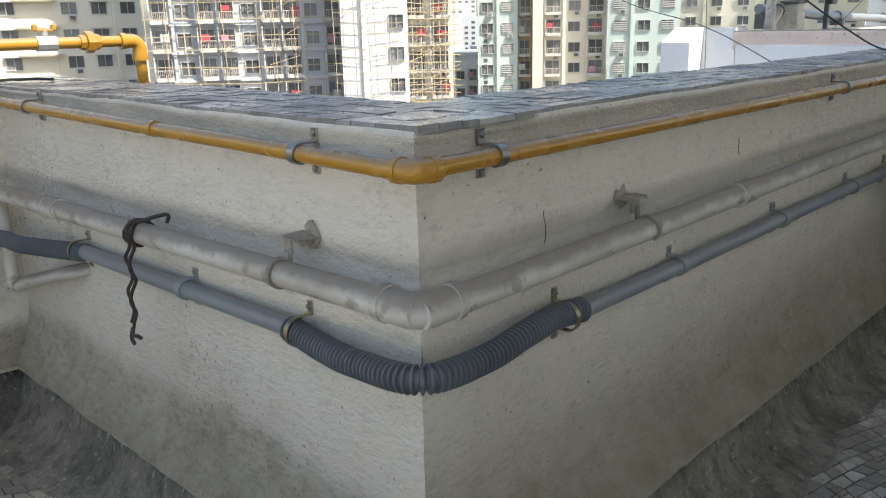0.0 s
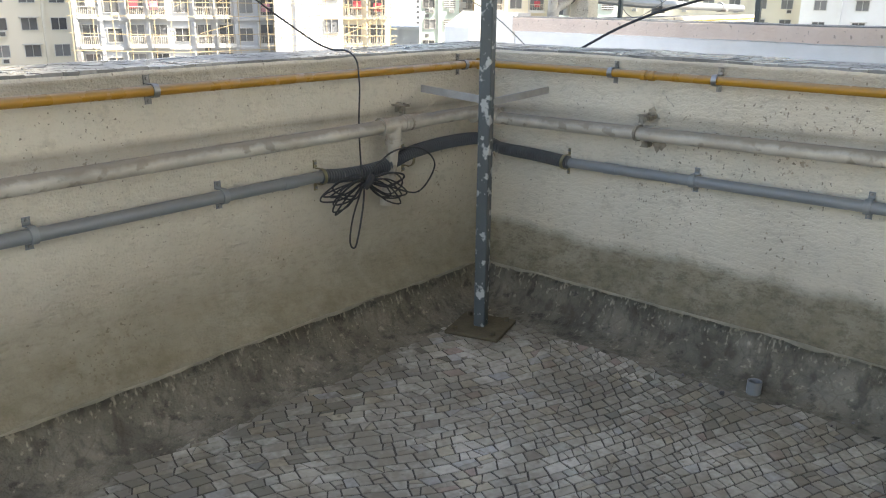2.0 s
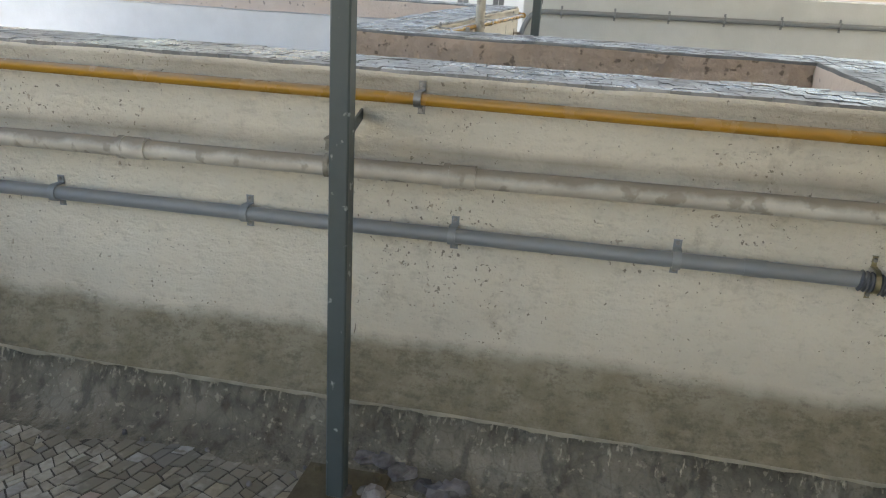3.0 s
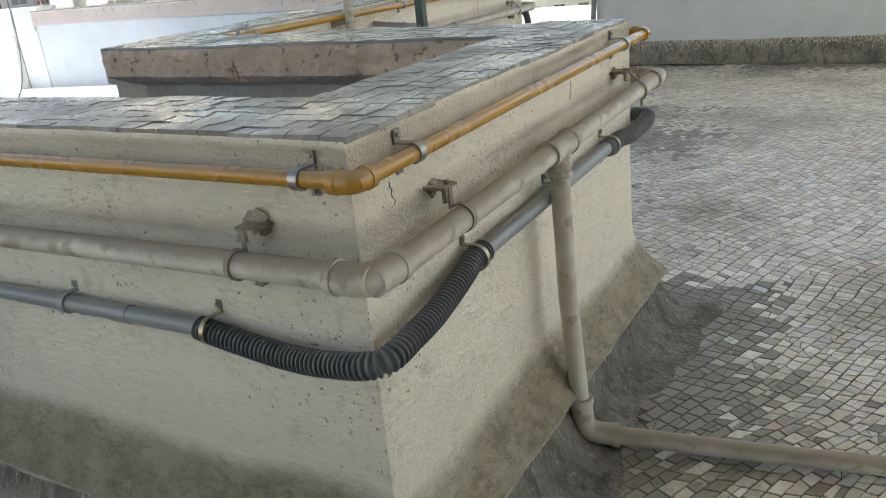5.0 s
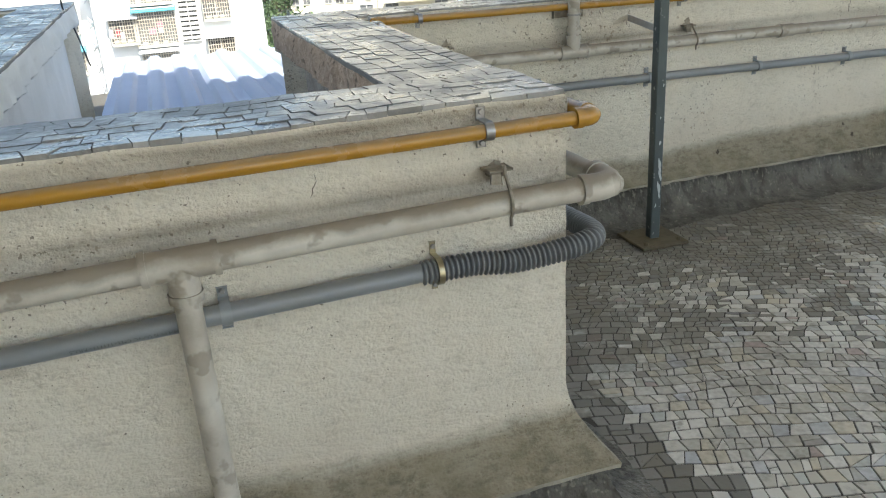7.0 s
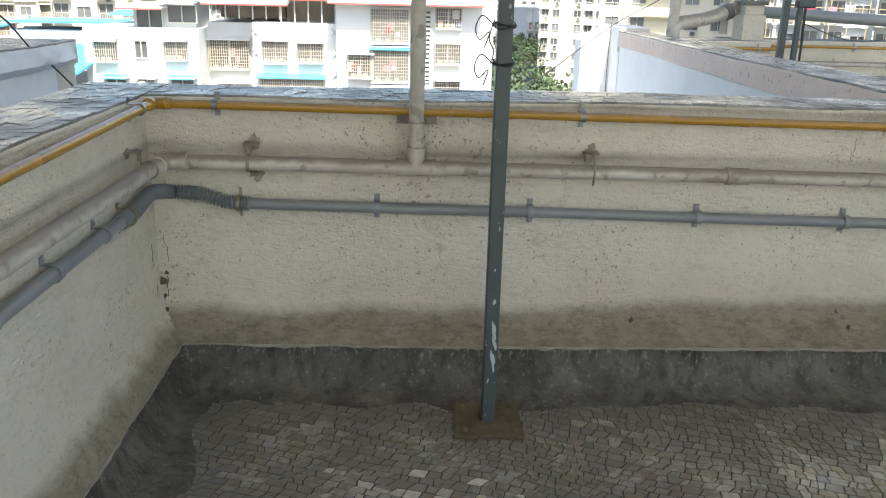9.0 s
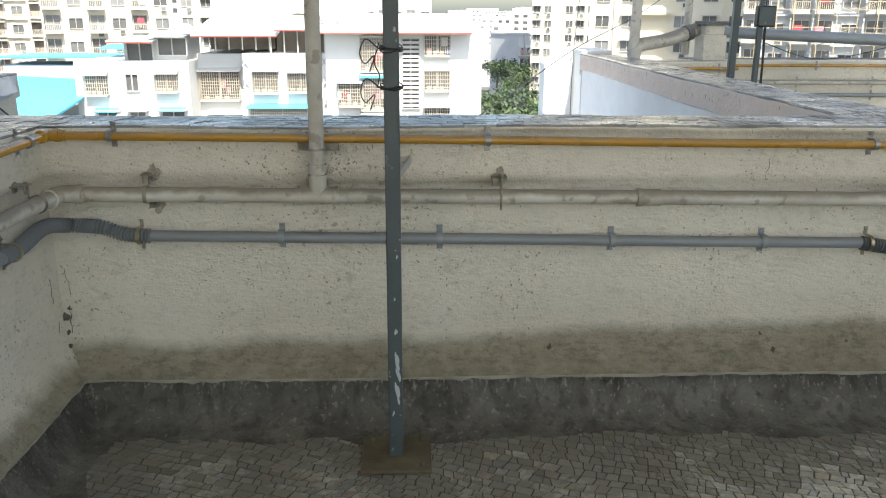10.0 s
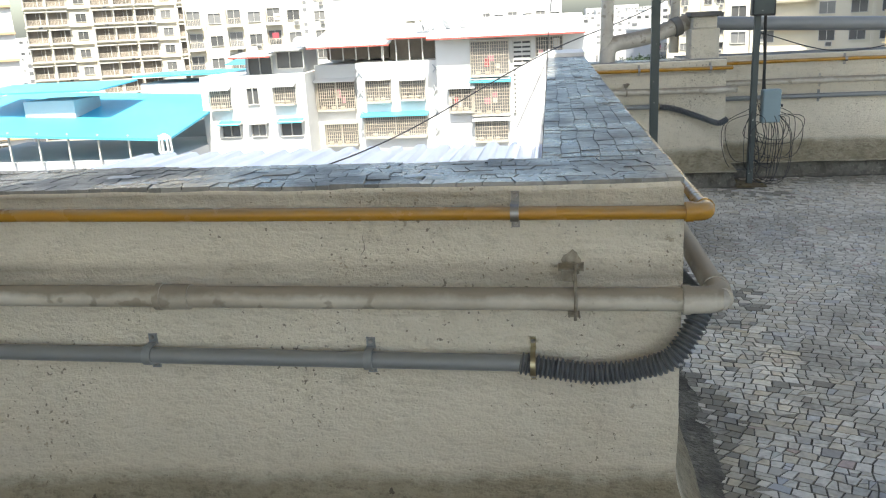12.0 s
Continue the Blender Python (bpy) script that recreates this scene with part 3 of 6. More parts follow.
for v in box(w, 11.17, 11.73, -9.1, -2.07, 0.0, 0.23):
    if v.co.z > 0.1:
        v.co.x += 0.11 if v.co.x < 11.4 else -0.11
        v.co.y += 0.11 if v.co.y < -5 else -0.11
bmesh.ops.subdivide_edges(w, edges=[e for e in w.edges if e.calc_length() > 1], cuts=60)
for v in w.verts:
    v.co += wobble(v.co, 2.5)
tagged(part("baseboard_cross", w, PALECEMENT), "grey cement fillet at the foot of the long white wall", "skirting", kind="structure")
# sloped fin at the end of the long return wall
w = bmesh.new()
vs = box(w, 8.14, 8.47, 3.78, 4.15, -3.0, 1.2)
for v in vs:
    if v.co.z > 1 and v.co.x < 8.2:
        v.co.z = 1.03
box(w, 8.47, 8.79, 3.38, 4.15, -3.0, 1.19)
tagged(part("wall_end", w, OUTER, smooth=False), "white plastered end block with a sloping top", "wall", kind="structure")

# ---- service pipes along the parapet ----
YEL_D, WHI_D, GRY_D = 0.044, 0.078, 0.034
YEL_R, WHI_R, GRY_R = 0.0165, 0.0275, 0.0215


def run_z(table, i, s):
    """Height of a run on segment i (between corners i and i+1), s along it."""
    f = s / SEG[i][2]
    a, b = table[i]
    return a * (1 - f) + b * f


def along(i, s, d, table, dz=0.0):
    return on_wall(i, s, d, run_z(table, i, s) + dz)


def corner_at(i, d, table):
    """Where a run at distance d turns the corner after segment i."""
    return along(i, ends(i, d)[1], d, table)


def straight(name, i, s0, s1, d, table, r, mat, parent, seg=14, label=""):
    bm = bmesh.new()
    n = max(1, int((s1 - s0) / 0.5))
    pts = [along(i, s0 + (s1 - s0) * k / n, d, table) + noise.noise_vector(Vector((i * 7 + k * 1.7, d * 90, 2))) * 0.0025 for k in range(n + 1)]
    tube(bm, pts, r, seg)
    return part(name, bm, mat, parent, label)


def elbow(name, i, d, table, r, leg, mat, parent, bulge=1.22, bend=None):
    """An elbow fitting round the corner after segment i, with its two socket collars."""
    c = (corner_at(i, d, table) + along(i + 1, ends(i + 1, d)[0], d, table)) / 2
    u, w = SEG[i][1], SEG[i + 1][1]
    bm = bmesh.new()
    tube(bm, rounded([c - u * leg, c, c + w * leg], bend or leg * 0.8, 7), r * bulge, 16)
    tube(bm, [c - u * (leg + 0.004), c - u * (leg - 0.014)], r * bulge * 1.1, 16)
    tube(bm, [c + w * (leg - 0.014), c + w * (leg + 0.004)], r * bulge * 1.1, 16)
    return part(name, bm, mat, parent)


def basis(i, s, z, d=0.0):
    """Axes at a place on a wall: x along the wall, y out of it, z up."""
    _, u, _, n = SEG[i]
    p = on_wall(i, s, d, z)
    return Matrix(((u.x, n.x, 0, p.x), (u.y, n.y, 0, p.y), (0, 0, 1, p.z), (0, 0, 0, 1)))


def band(bm, r, width, m, a0=0.0, a1=2 * math.pi, t=0.004, n=18):
    """A strap round the local x axis, from angle a0 to a1 (0 is out of the wall, a quarter turn is up)."""
    full = a1 - a0 > 6.2
    rows = []
    for k in range(n if full else n + 1):
        a = a0 + (a1 - a0) * k / n
        rows.append([bm.verts.new(m @ Vector((x, math.cos(a) * rr, math.sin(a) * rr))) for x, rr in ((-width / 2, r), (width / 2, r), (width / 2, r + t), (-width / 2, r + t))])
    pairs = list(zip(rows, rows[1:])) + ([(rows[-1], rows[0])] if full else [])
    for a, b in pairs:
        for j in range(4):
            bm.faces.new((a[j], a[(j + 1) % 4], b[(j + 1) % 4], b[j]))
    if not full:
        bm.faces.new(rows[0]); bm.faces.new(rows[-1][::-1])


def screw(m, parent, mat=None, r=0.0065):
    bm = bmesh.new()
    tube(bm, [m @ Vector((0, 0.002, 0)), m @ Vector((0, 0.007, 0))], r, 8, [r, r * 0.75])
    return part("screw", bm, mat or STEEL, parent)


def saddle(i, s, table, d, r, parent, mat, name="pipe_clip", tab=0.032, width=0.021, label=""):
    """A two-legged saddle that clasps a run to the wall, with a screw above and below."""
    z = run_z(table, i, s)
    m = basis(i, s, z)
    bm = bmesh.new()
    band(bm, r + 0.001, width, m @ Matrix.Translation((0, d, 0)), -math.pi / 2 - 0.25, math.pi / 2 + 0.25)
    for sg in (1, -1):
        box(bm, -width / 2, width / 2, 0.001, d - 0.002, sg * (r + 0.0022) - 0.0016, sg * (r + 0.0022) + 0.0016, m=m)
        z0, z1 = sorted((sg * r, sg * (r + tab)))
        box(bm, -width / 2, width / 2, 0.001, 0.005, z0, z1, 0.0012, m=m)
    c = part(name, bm, mat, parent, label)
    screw(m @ Matrix.Translation((0, 0.004, r + tab * 0.65)), c)
    screw(m @ Matrix.Translation((0, 0.004, -r - tab * 0.65)), c)
    return c


# yellow gas pipe
gas = thing("gas_pipe", "yellow painted steel gas pipe strapped along the parapet", "pipe")
for i in range(0, 9):
    s0, s1 = ends(i, YEL_D)
    straight("pipe_run", i, s0 if i else 8.0, s1, YEL_D, YEL_Z, YEL_R, YELLOW, gas)
for i in range(0, 8):
    elbow("elbow", i, YEL_D, YEL_Z, YEL_R, 0.045, YELLOW, gas, 1.3, 0.036)
for i, places in {1: (0.4, 1.773), 2: (0.165, 1.944, 3.43), 3: (0.686, 1.119, 2.829, 4.361), 4: (0.164, 1.469), 5: (0.2, 1.8), 6: (0.27, 1.64, 3.097), 8: (0.45, 1.05)}.items():
    for s in places:
        saddle(i, s, YEL_Z, YEL_D, YEL_R, gas, STEEL, "strap", 0.028, 0.02, "zinc plated steel strap")
for i, s in ((3, 0.83), (3, 0.865), (1, 1.2), (6, 0.1)):
    bm = bmesh.new()
    tube(bm, [along(i, s - 0.012, YEL_D, YEL_Z), along(i, s + 0.012, YEL_D, YEL_Z)], YEL_R * 1.2, 14)
    part("coupling", bm, YELLOW, gas)

# yellow pipe with a valve over the parapet
riser = thing("valve_pipe", "thick yellow gas pipe with a valve crossing the parapet top", "pipe")
RY, RZ = 2.13, 1.285
bm = bmesh.new()
tube(bm, [(-2.2, RY, RZ), (0.53, RY, RZ)], 0.021, 14)
part("pipe_run", bm, YELLOW, riser)
bm = bmesh.new()
tube(bm, [(0.57, RY, RZ - 0.04), (0.57, RY, -1.5)], 0.021, 14)
part("pipe_run", bm, YELLOW, riser)
bm = bmesh.new()
tube(bm, rounded([(0.5, RY, RZ), (0.57, RY, RZ), (0.57, RY, RZ - 0.07)], 0.045, 6), 0.027, 14)
tube(bm, [(0.495, RY, RZ), (0.515, RY, RZ)], 0.031, 14)
tube(bm, [(0.57, RY, RZ - 0.055), (0.57, RY, RZ - 0.075)], 0.031, 14)
part("elbow", bm, YELLOW, riser)
bm = bmesh.new()
tube(bm, [(0.34 + x, RY, RZ) for x in (0, 0.02, 0.022, 0.05, 0.052, 0.075)], 0.03, 8, [0.028, 0.028, 0.04, 0.04, 0.03, 0.028])
part("union", bm, YELLOW, riser)
bm = bmesh.new()
tube(bm, [(0.186, RY, RZ), (0.256, RY, RZ)], 0.027, 10)
tube(bm, [(0.221, RY, RZ), (0.221, RY, RZ + 0.045)], 0.011, 8)
v = part("valve", bm, GALV, riser, "dull brass valve body")
bm = bmesh.new()
box(bm, 0.191, 0.251, RY - 0.008, RY + 0.008, RZ + 0.042, RZ + 0.05, 0.002)
box(bm, 0.18, 0.196, RY - 0.01, RY + 0.01, RZ + 0.044, RZ + 0.068, 0.004)
box(bm, 0.246, 0.262, RY - 0.01, RY + 0.01, RZ + 0.044, RZ + 0.068, 0.004)
part("butterfly_handle", bm, YELLOW, v)
bm = bmesh.new()
box(bm, -1.6, -1.52, RY - 0.04, RY + 0.04, H, RZ - 0.018, 0.004)
part("saddle_block", bm, GREYRENDER, riser)

# white drain pipe
drain = thing("drain_pipe", "dusty white PVC drain pipe hung along the parapet", "pipe")
WZ = WHI_Z
for i in range(0, 9):
    s0, s1 = ends(i, WHI_D)
    straight("pipe_run", i, s0 if i else 8.0, s1, WHI_D, WZ, WHI_R, WHITEPVC, drain, 16)
for i in range(0, 8):
    elbow("elbow", i, WHI_D, WZ, WHI_R, 0.085, WHITEPVC, drain, 1.16, 0.075)


def socket(i, s, length, d=WHI_D):
    bm = bmesh.new()
    tube(bm, [along(i, s, d, WZ), along(i, s + length, d, WZ)], WHI_R * 1.17, 16)
    tube(bm, [along(i, s - 0.003, d, WZ), along(i, s + 0.014, d, WZ)], WHI_R * 1.26, 16)
    part("socket", bm, WHITEPVC, drain)


for i, s in ((3, 2.92), (3, 1.96), (2, 1.1), (2, 3.0), (1, 0.55), (6, 2.2)):
    socket(i, s, 0.085)


def tee(i, s, down):
    """A tee with its branch up or down."""
    bm = bmesh.new()
    tube(bm, [along(i, s - 0.075, WHI_D, WZ), along(i, s + 0.075, WHI_D, WZ)], WHI_R * 1.18, 16)
    for e in (-0.075, 0.062):
        tube(bm, [along(i, s + e, WHI_D, WZ), along(i, s + e + 0.013, WHI_D, WZ)], WHI_R * 1.3, 16)
    sg = -1 if down else 1
    tube(bm, [along(i, s, WHI_D, WZ, 0), along(i, s, WHI_D, WZ, sg * 0.075)], WHI_R * 1.16, 16)
    tube(bm, [along(i, s, WHI_D, WZ, sg * 0.06), along(i, s, WHI_D, WZ, sg * 0.078)], WHI_R * 1.28, 16)
    part("tee", bm, WHITEPVC, drain)


tee(6, 1.015, False); tee(4, 0.805, True); tee(2, 2.95, True)
# riser beside the post, up to the slab
bm = bmesh.new()
tube(bm, [along(6, 1.015, WHI_D, WZ, 0.05), Vector((6.317, -2.53, 1.4)), Vector((6.33, -2.53, ROOF_Z))], WHI_R, 16)
vr = part("vertical_pipe", bm, WHITEPVC, drain)
bm = bmesh.new()
tube(bm, [Vector((6.315, -2.528, 1.0)), Vector((6.316, -2.528, 1.03))], WHI_R * 1.2, 16)
part("collar", bm, WHITEPVC, vr)
bm = bmesh.new()
tube(bm, [Vector((6.317, -2.53, 1.32)), Vector((6.318, -2.53, 1.42))], WHI_R * 1.06, 16)
part("collar", bm, WHITEPVC, vr)
m = basis(6, 1.015, 1.085)
bm = bmesh.new()
box(bm, -0.075, 0.075, 0.0, 0.022, -0.015, 0.015, 0.003, m=m)
mm = m @ Matrix.Translation((0, WHI_D, 0)) @ Matrix.Rotation(math.pi / 2, 4, "Y")
pb = part("pipe_bracket", bm, HANGER, drain)
bm = bmesh.new()
band(bm, WHI_R + 0.001, 0.009, mm)
part("clamp_ring", bm, STEEL, pb)
# drop beside the short wall, with its elbow and the run over the floor
bm = bmesh.new()
tube(bm, [along(4, 0.805, WHI_D, WZ, -0.06), Vector((4.428, -4.525, 0.5)), Vector((4.44, -4.545, 0.13))], WHI_R * 0.97, 16)
vd = part("down_pipe", bm, WHITEPVC, drain)
bm = bmesh.new()
tube(bm, rounded([(4.44, -4.545, 0.17), (4.441, -4.55, 0.055), (4.472, -4.65, 0.046)], 0.07, 7), WHI_R * 1.22, 16)
tube(bm, [(4.44, -4.545, 0.155), (4.44, -4.545, 0.175)], WHI_R * 1.36, 16)
tube(bm, [(4.466, -4.63, 0.047), (4.473, -4.653, 0.046)], WHI_R * 1.36, 16)
part("foot_elbow", bm, WHITEPVC, drain)
bm = bmesh.new()
tube(bm, [(4.468, -4.64, 0.047), (4.52, -4.93, 0.04), (4.62, -5.5, 0.04), (4.66, -5.75, 0.038)], WHI_R, 16)
part("floor_pipe", bm, WHITEPVC, drain)
# short stub under the tee by the coil
bm = bmesh.new()
tube(bm, [along(2, 2.95, WHI_D, WZ, -0.06), along(2, 2.95, WHI_D - 0.02, WZ, -0.2), along(2, 2.93, WHI_D - 0.03, WZ, -0.33)], WHI_R * 0.9, 14)
part("stub_pipe", bm, WHITEPVC, drain)


def hanger(i, s, rod=False, broken=False):
    """A rough steel angle set in the wall above the pipe, with a strap or a bent rod that holds the pipe."""
    z = run_z(WZ, i, s)
    m = basis(i, s, z)
    h = 0.062
    jit = random.Random(int(s * 1000) + i)
    bm = bmesh.new()
    box(bm, -0.034, 0.022, -0.01, 0.052, h, h + 0.005, 0.0015, m=m)
    box(bm, -0.03, -0.006, 0.044, 0.05, h - 0.026, h, 0.0015, m=m)
    for v in bm.verts:
        v.co += noise.noise_vector(v.co * 40) * 0.005
    b = part("hanger", bm, HANGER, drain)
    bm = bmesh.new()
    blob = bmesh.ops.create_icosphere(bm, subdivisions=2, radius=0.017)["verts"]
    for v in blob:
        v.co = Vector((v.co.x * 1.1, v.co.y * 0.55, v.co.z * 1.2))
        v.co += noise.noise_vector(v.co * 55 + Vector((s * 9, i, 0))) * 0.006
        v.co = m @ (v.co + Vector((jit.uniform(-0.008, 0.008), 0.002, h - 0.006)))
    part("mortar_dab", bm, HANGER, b, "rough dab of mortar round the bracket")
    bm = bmesh.new()
    q = m @ Matrix.Translation((-0.012, WHI_D, 0)) @ Matrix.Rotation(jit.uniform(-0.2, 0.2), 4, "Z")
    if rod:
        arc = [q @ Vector((0.012, (WHI_R + 0.004) * math.cos(a), (WHI_R + 0.004) * math.sin(a))) for a in [1.3 - 0.3 * k for k in range(9)]]
        tube(bm, [m @ Vector((0.004, 0.046, h + 0.012)), m @ Vector((0.002, 0.056, h - 0.004))] + arc + [arc[-1] + Vector((0, 0, -0.02))], 0.0042, 7)
    else:
        lo, hi = (-0.9, 2.2) if broken else (-2.3, 2.3)
        band(bm, WHI_R + 0.001, 0.013, q, lo, hi, 0.004)
        box(bm, -0.018, -0.006, 0.05, 0.0535, WHI_R * 0.7, h + 0.002, 0.001, m=m)
    part("hook_clip", bm, HANGER, b)
    bm = bmesh.new()
    tube(bm, [m @ Vector((0.006, 0.036, h - 0.012)), m @ Vector((0.006, 0.036, h + 0.012))], 0.006, 6)
    part("bolt", bm, HANGER, b)
    if (i, s) in LUGGED:
        bm = bmesh.new()
        box(bm, -0.012, 0.012, 0.0, 0.045, -WHI_R - 0.03, -WHI_R - 0.014, 0.003, m=m)
        for v in bm.verts:
            v.co += noise.noise_vector(v.co * 60) * 0.005
        part("lower_lug", bm, HANGER, b)


LUGGED = ((3, 0.855), (3, 4.213), (6, 0.4), (6, 3.235))
for i, places in {1: (1.745,), 2: (0.66, 3.05), 3: (0.855, 2.6, 4.213), 4: (0.28, 1.5), 5: (0.3, 1.75), 6: (0.4, 1.69, 3.235), 8: (0.35,)}.items():
    for s in places:
        hanger(i, s, rod=(i, s) in ((6, 1.69), (6, 3.235), (4, 1.5)), broken=(i == 2 and s < 1))

for i, s, dz in ((2, 0.65, 0.062), (1, 1.745, 0.066), (6, 0.4, 0.07), (6, 3.235, 0.075), (3, 4.2, 0.066), (3, 0.86, 0.066), (6, 1.69, 0.07), (6, 0.41, -0.055), (3, 0.9, -0.05)):
    m = basis(i, s, run_z(WZ, i, s) + dz)
    bm = bmesh.new()
    ring = [bm.verts.new(m @ Vector((0.024 * math.cos(a) * (1 + 0.9 * noise.noise(Vector((a * 1.3, s * 7, 1)))), 0.004, 0.024 * math.sin(a) * (1 + 0.9 * noise.noise(Vector((a * 1.7, s * 9, 5))))))) for a in [k * math.pi / 7 for k in range(14)]]
    bm.faces.new(ring)
    r = bmesh.ops.extrude_face_region(bm, geom=bm.faces[:])
    for v in r["geom"]:
        if isinstance(v, bmesh.types.BMVert):
            v.co += SEG[i][3] * 0.004
    part("chipped_plaster", bm, CHIP, WALLS[i], "rough chipped patch in the plaster")
rnd = random.Random(23)
for i, s, z, q in ((6, 0.012, 0.42, 0.013), (6, 0.03, 0.455, 0.007), (6, 0.02, 0.36, 0.006), (6, 0.028, 0.31, 0.007), (6, 0.035, 0.265, 0.009), (6, 1.9, 0.29, 0.008), (6, 2.75, 0.33, 0.006), (6, 2.8, 0.27, 0.008), (6, 3.1, 0.3, 0.005)):
    d = 0.0035 if z > 0.37 else 0.01 + (0.37 - z) * 0.42
    m = basis(i, s, z)
    bm = bmesh.new()
    ring = [bm.verts.new(m @ Vector((q * math.cos(a) * (1 + 1.3 * noise.noise(Vector((a * 2.9, s * 31, z * 9)))), d - q * math.sin(a) * (0.4 if z < 0.37 else 0.0), q * math.sin(a) * (1.4 + 1.5 * noise.noise(Vector((a * 2.9, z * 40, 5))))))) for a in [k * math.pi / 6 for k in range(12)]]
    f = bm.faces.new(ring)
    r = bmesh.ops.extrude_face_region(bm, geom=bm.faces[:])
    for v in r["geom"]:
        if isinstance(v, bmesh.types.BMVert):
            v.co += SEG[i][3] * 0.004
    part("chipped_plaster", bm, CRACK, WALLS[i], "small black chip in the plaster")
bm = bmesh.new()
tube(bm, rounded([(-0.07, 1.96, 0.8), (-0.07, 1.96, 0.47), (-0.05, 1.9, 0.5), (-0.05, 1.5, 0.612), (0.04, 1.47, 0.62)], 0.03, 5), 0.022, 12)
part("branch_pipe", bm, WHITEPVC, drain)

# thin cracks and drip marks in the plaster
rnd = random.Random(41)


def crack(i, s, z, length, width=0.003, lean=0.0, bits=6):
    bm = bmesh.new()
    pts = []
    for k in range(bits + 1):
        pts.append(on_wall(i, s + lean * k / bits + rnd.uniform(-0.006, 0.006), 0.0045, z - length * k / bits))
    u = SEG[i][1]
    rows = []
    for k, q in enumerate(pts):
        w = 0.33 * width * (0.3 + 0.9 * rnd.random()) * (0.4 if k in (0, bits) else 1.0)
        rows.append((bm.verts.new(q - u * w), bm.verts.new(q + SEG[i][3] * 0.0018), bm.verts.new(q + u * w)))
    for a, b in zip(rows, rows[1:]):
        bm.faces.new((a[0], a[1], b[1], b[0])); bm.faces.new((a[1], a[2], b[2], b[1]))
    part("crack", bm, CRACK, WALLS[i], "dark crack in the plaster")


for i, s, z, length, width, lean in ((6, 0.03, 0.62, 0.12, 0.004, 0.01), (6, 0.035, 0.47, 0.14, 0.006, -0.01), (6, 0.04, 0.3, 0.08, 0.004, 0.01), (6, 0.765, 0.645, 0.055, 0.003, 0.015), (6, 0.79, 0.65, 0.03, 0.002, 0.03),
                                     (6, 2.72, 1.04, 0.09, 0.003, -0.01), (6, 3.05, 0.3, 0.07, 0.005, 0.0), (6, 2.6, 0.33, 0.1, 0.003, 0.01), (6, 2.35, 0.27, 0.05, 0.006, 0.0), (3, 2.63, 0.42, 0.13, 0.004, -0.03), (3, 2.66, 0.4, 0.12, 0.003, -0.03),
                                     (3, 3.2, 0.28, 0.07, 0.003, 0.02), (3, 0.9, 1.02, 0.05, 0.003, 0.05), (2, 0.36, 0.95, 0.07, 0.003, 0.0), (2, 1.25, 1.0, 0.05, 0.002, 0.01), (1, 1.45, 0.33, 0.14, 0.003, -0.04), (1, 1.5, 0.3, 0.1, 0.003, -0.03),
                                     (4, 0.12, 1.04, 0.05, 0.004, 0.01), (4, 0.2, 1.1, 0.03, 0.003, 0.01), (4, 1.1, 1.05, 0.05, 0.003, -0.02), (5, 1.9, 0.6, 0.1, 0.004, 0.01), (5, 1.93, 0.42, 0.1, 0.003, -0.01)):
    crack(i, s, z, length, width, lean)

# grey conduit with corrugated hoses round the corners
conduit = thing("conduit", "grey PVC conduit with corrugated hoses round the corners", "conduit")
GZ = GRY_Z
RUNS = {1: (0.6, 1.7), 2: (0.44, 2.62), 3: (0.5, 4.02), 4: (0.4, 1.32), 5: (0.3, 1.58), 6: (0.34, 3.12), 8: (0.3, 0.62)}
for i, (s0, s1) in RUNS.items():
    straight("conduit_run", i, s0, s1, GRY_D, GZ, GRY_R, GREYPVC, conduit, 16)
for i, s in ((3, 0.68), (6, 1.32), (3, 3.72), (2, 2.42)):
    bm = bmesh.new()
    tube(bm, [along(i, s, GRY_D, GZ), along(i, s + 0.06, GRY_D, GZ)], GRY_R * 1.09, 16)
    part("coupling", bm, GREYPVC, conduit)
for i, places in {1: (1.25,), 2: (0.888, 1.533, 2.169), 3: (1.069, 1.694, 2.322, 2.942, 3.55), 4: (0.875,), 5: (0.66, 1.02, 1.385), 6: (0.865, 1.464, 2.126, 2.718)}.items():
    for s in places:
        saddle(i, s, GZ, GRY_D, GRY_R, conduit, CLIPGREY, "saddle_clip", 0.026, 0.022)
for i, places in {1: (0.62, 1.72), 2: (0.4, 2.6, 3.08), 3: (0.487, 4.04), 4: (0.384, 1.341), 5: (0.28, 1.6), 6: (0.338, 3.133), 8: (0.62,)}.items():
    for s in places:
        saddle(i, s, GZ, GRY_D + 0.004, GRY_R + 0.006, conduit, BRASS, "brass_clip", 0.03, 0.013, "brass coloured screw clip")


def hose(points, pitch=0.0122, mat=None):
    """A corrugated hose along a smooth curve through the points."""
    pts = curve_points(points, 24)
    total = sum((b - a).length for a, b in zip(pts, pts[1:]))
    n = int(total / pitch) * 6
    out, radii, j, acc = [], [], 0, 0.0
    for k in range(n + 1):
        want = total * k / n
        while j < len(pts) - 2 and acc + (pts[j + 1] - pts[j]).length < want:
            acc += (pts[j + 1] - pts[j]).length
            j += 1
        seg = (pts[j + 1] - pts[j])
        out.append(pts[j] + seg * ((want - acc) / max(seg.length, 1e-6)))
        radii.append((0.0205, 0.0215, 0.0275, 0.0285, 0.0275, 0.0215)[k % 6])
    bm = bmesh.new()
    tube(bm, out, 0.027, 14, radii)
    return part("corrugated_hose", bm, mat or HOSE, conduit, "corrugated grey hose")


def g(i, s, d, dz=0.0):
    return along(i, s, d, GZ, dz)


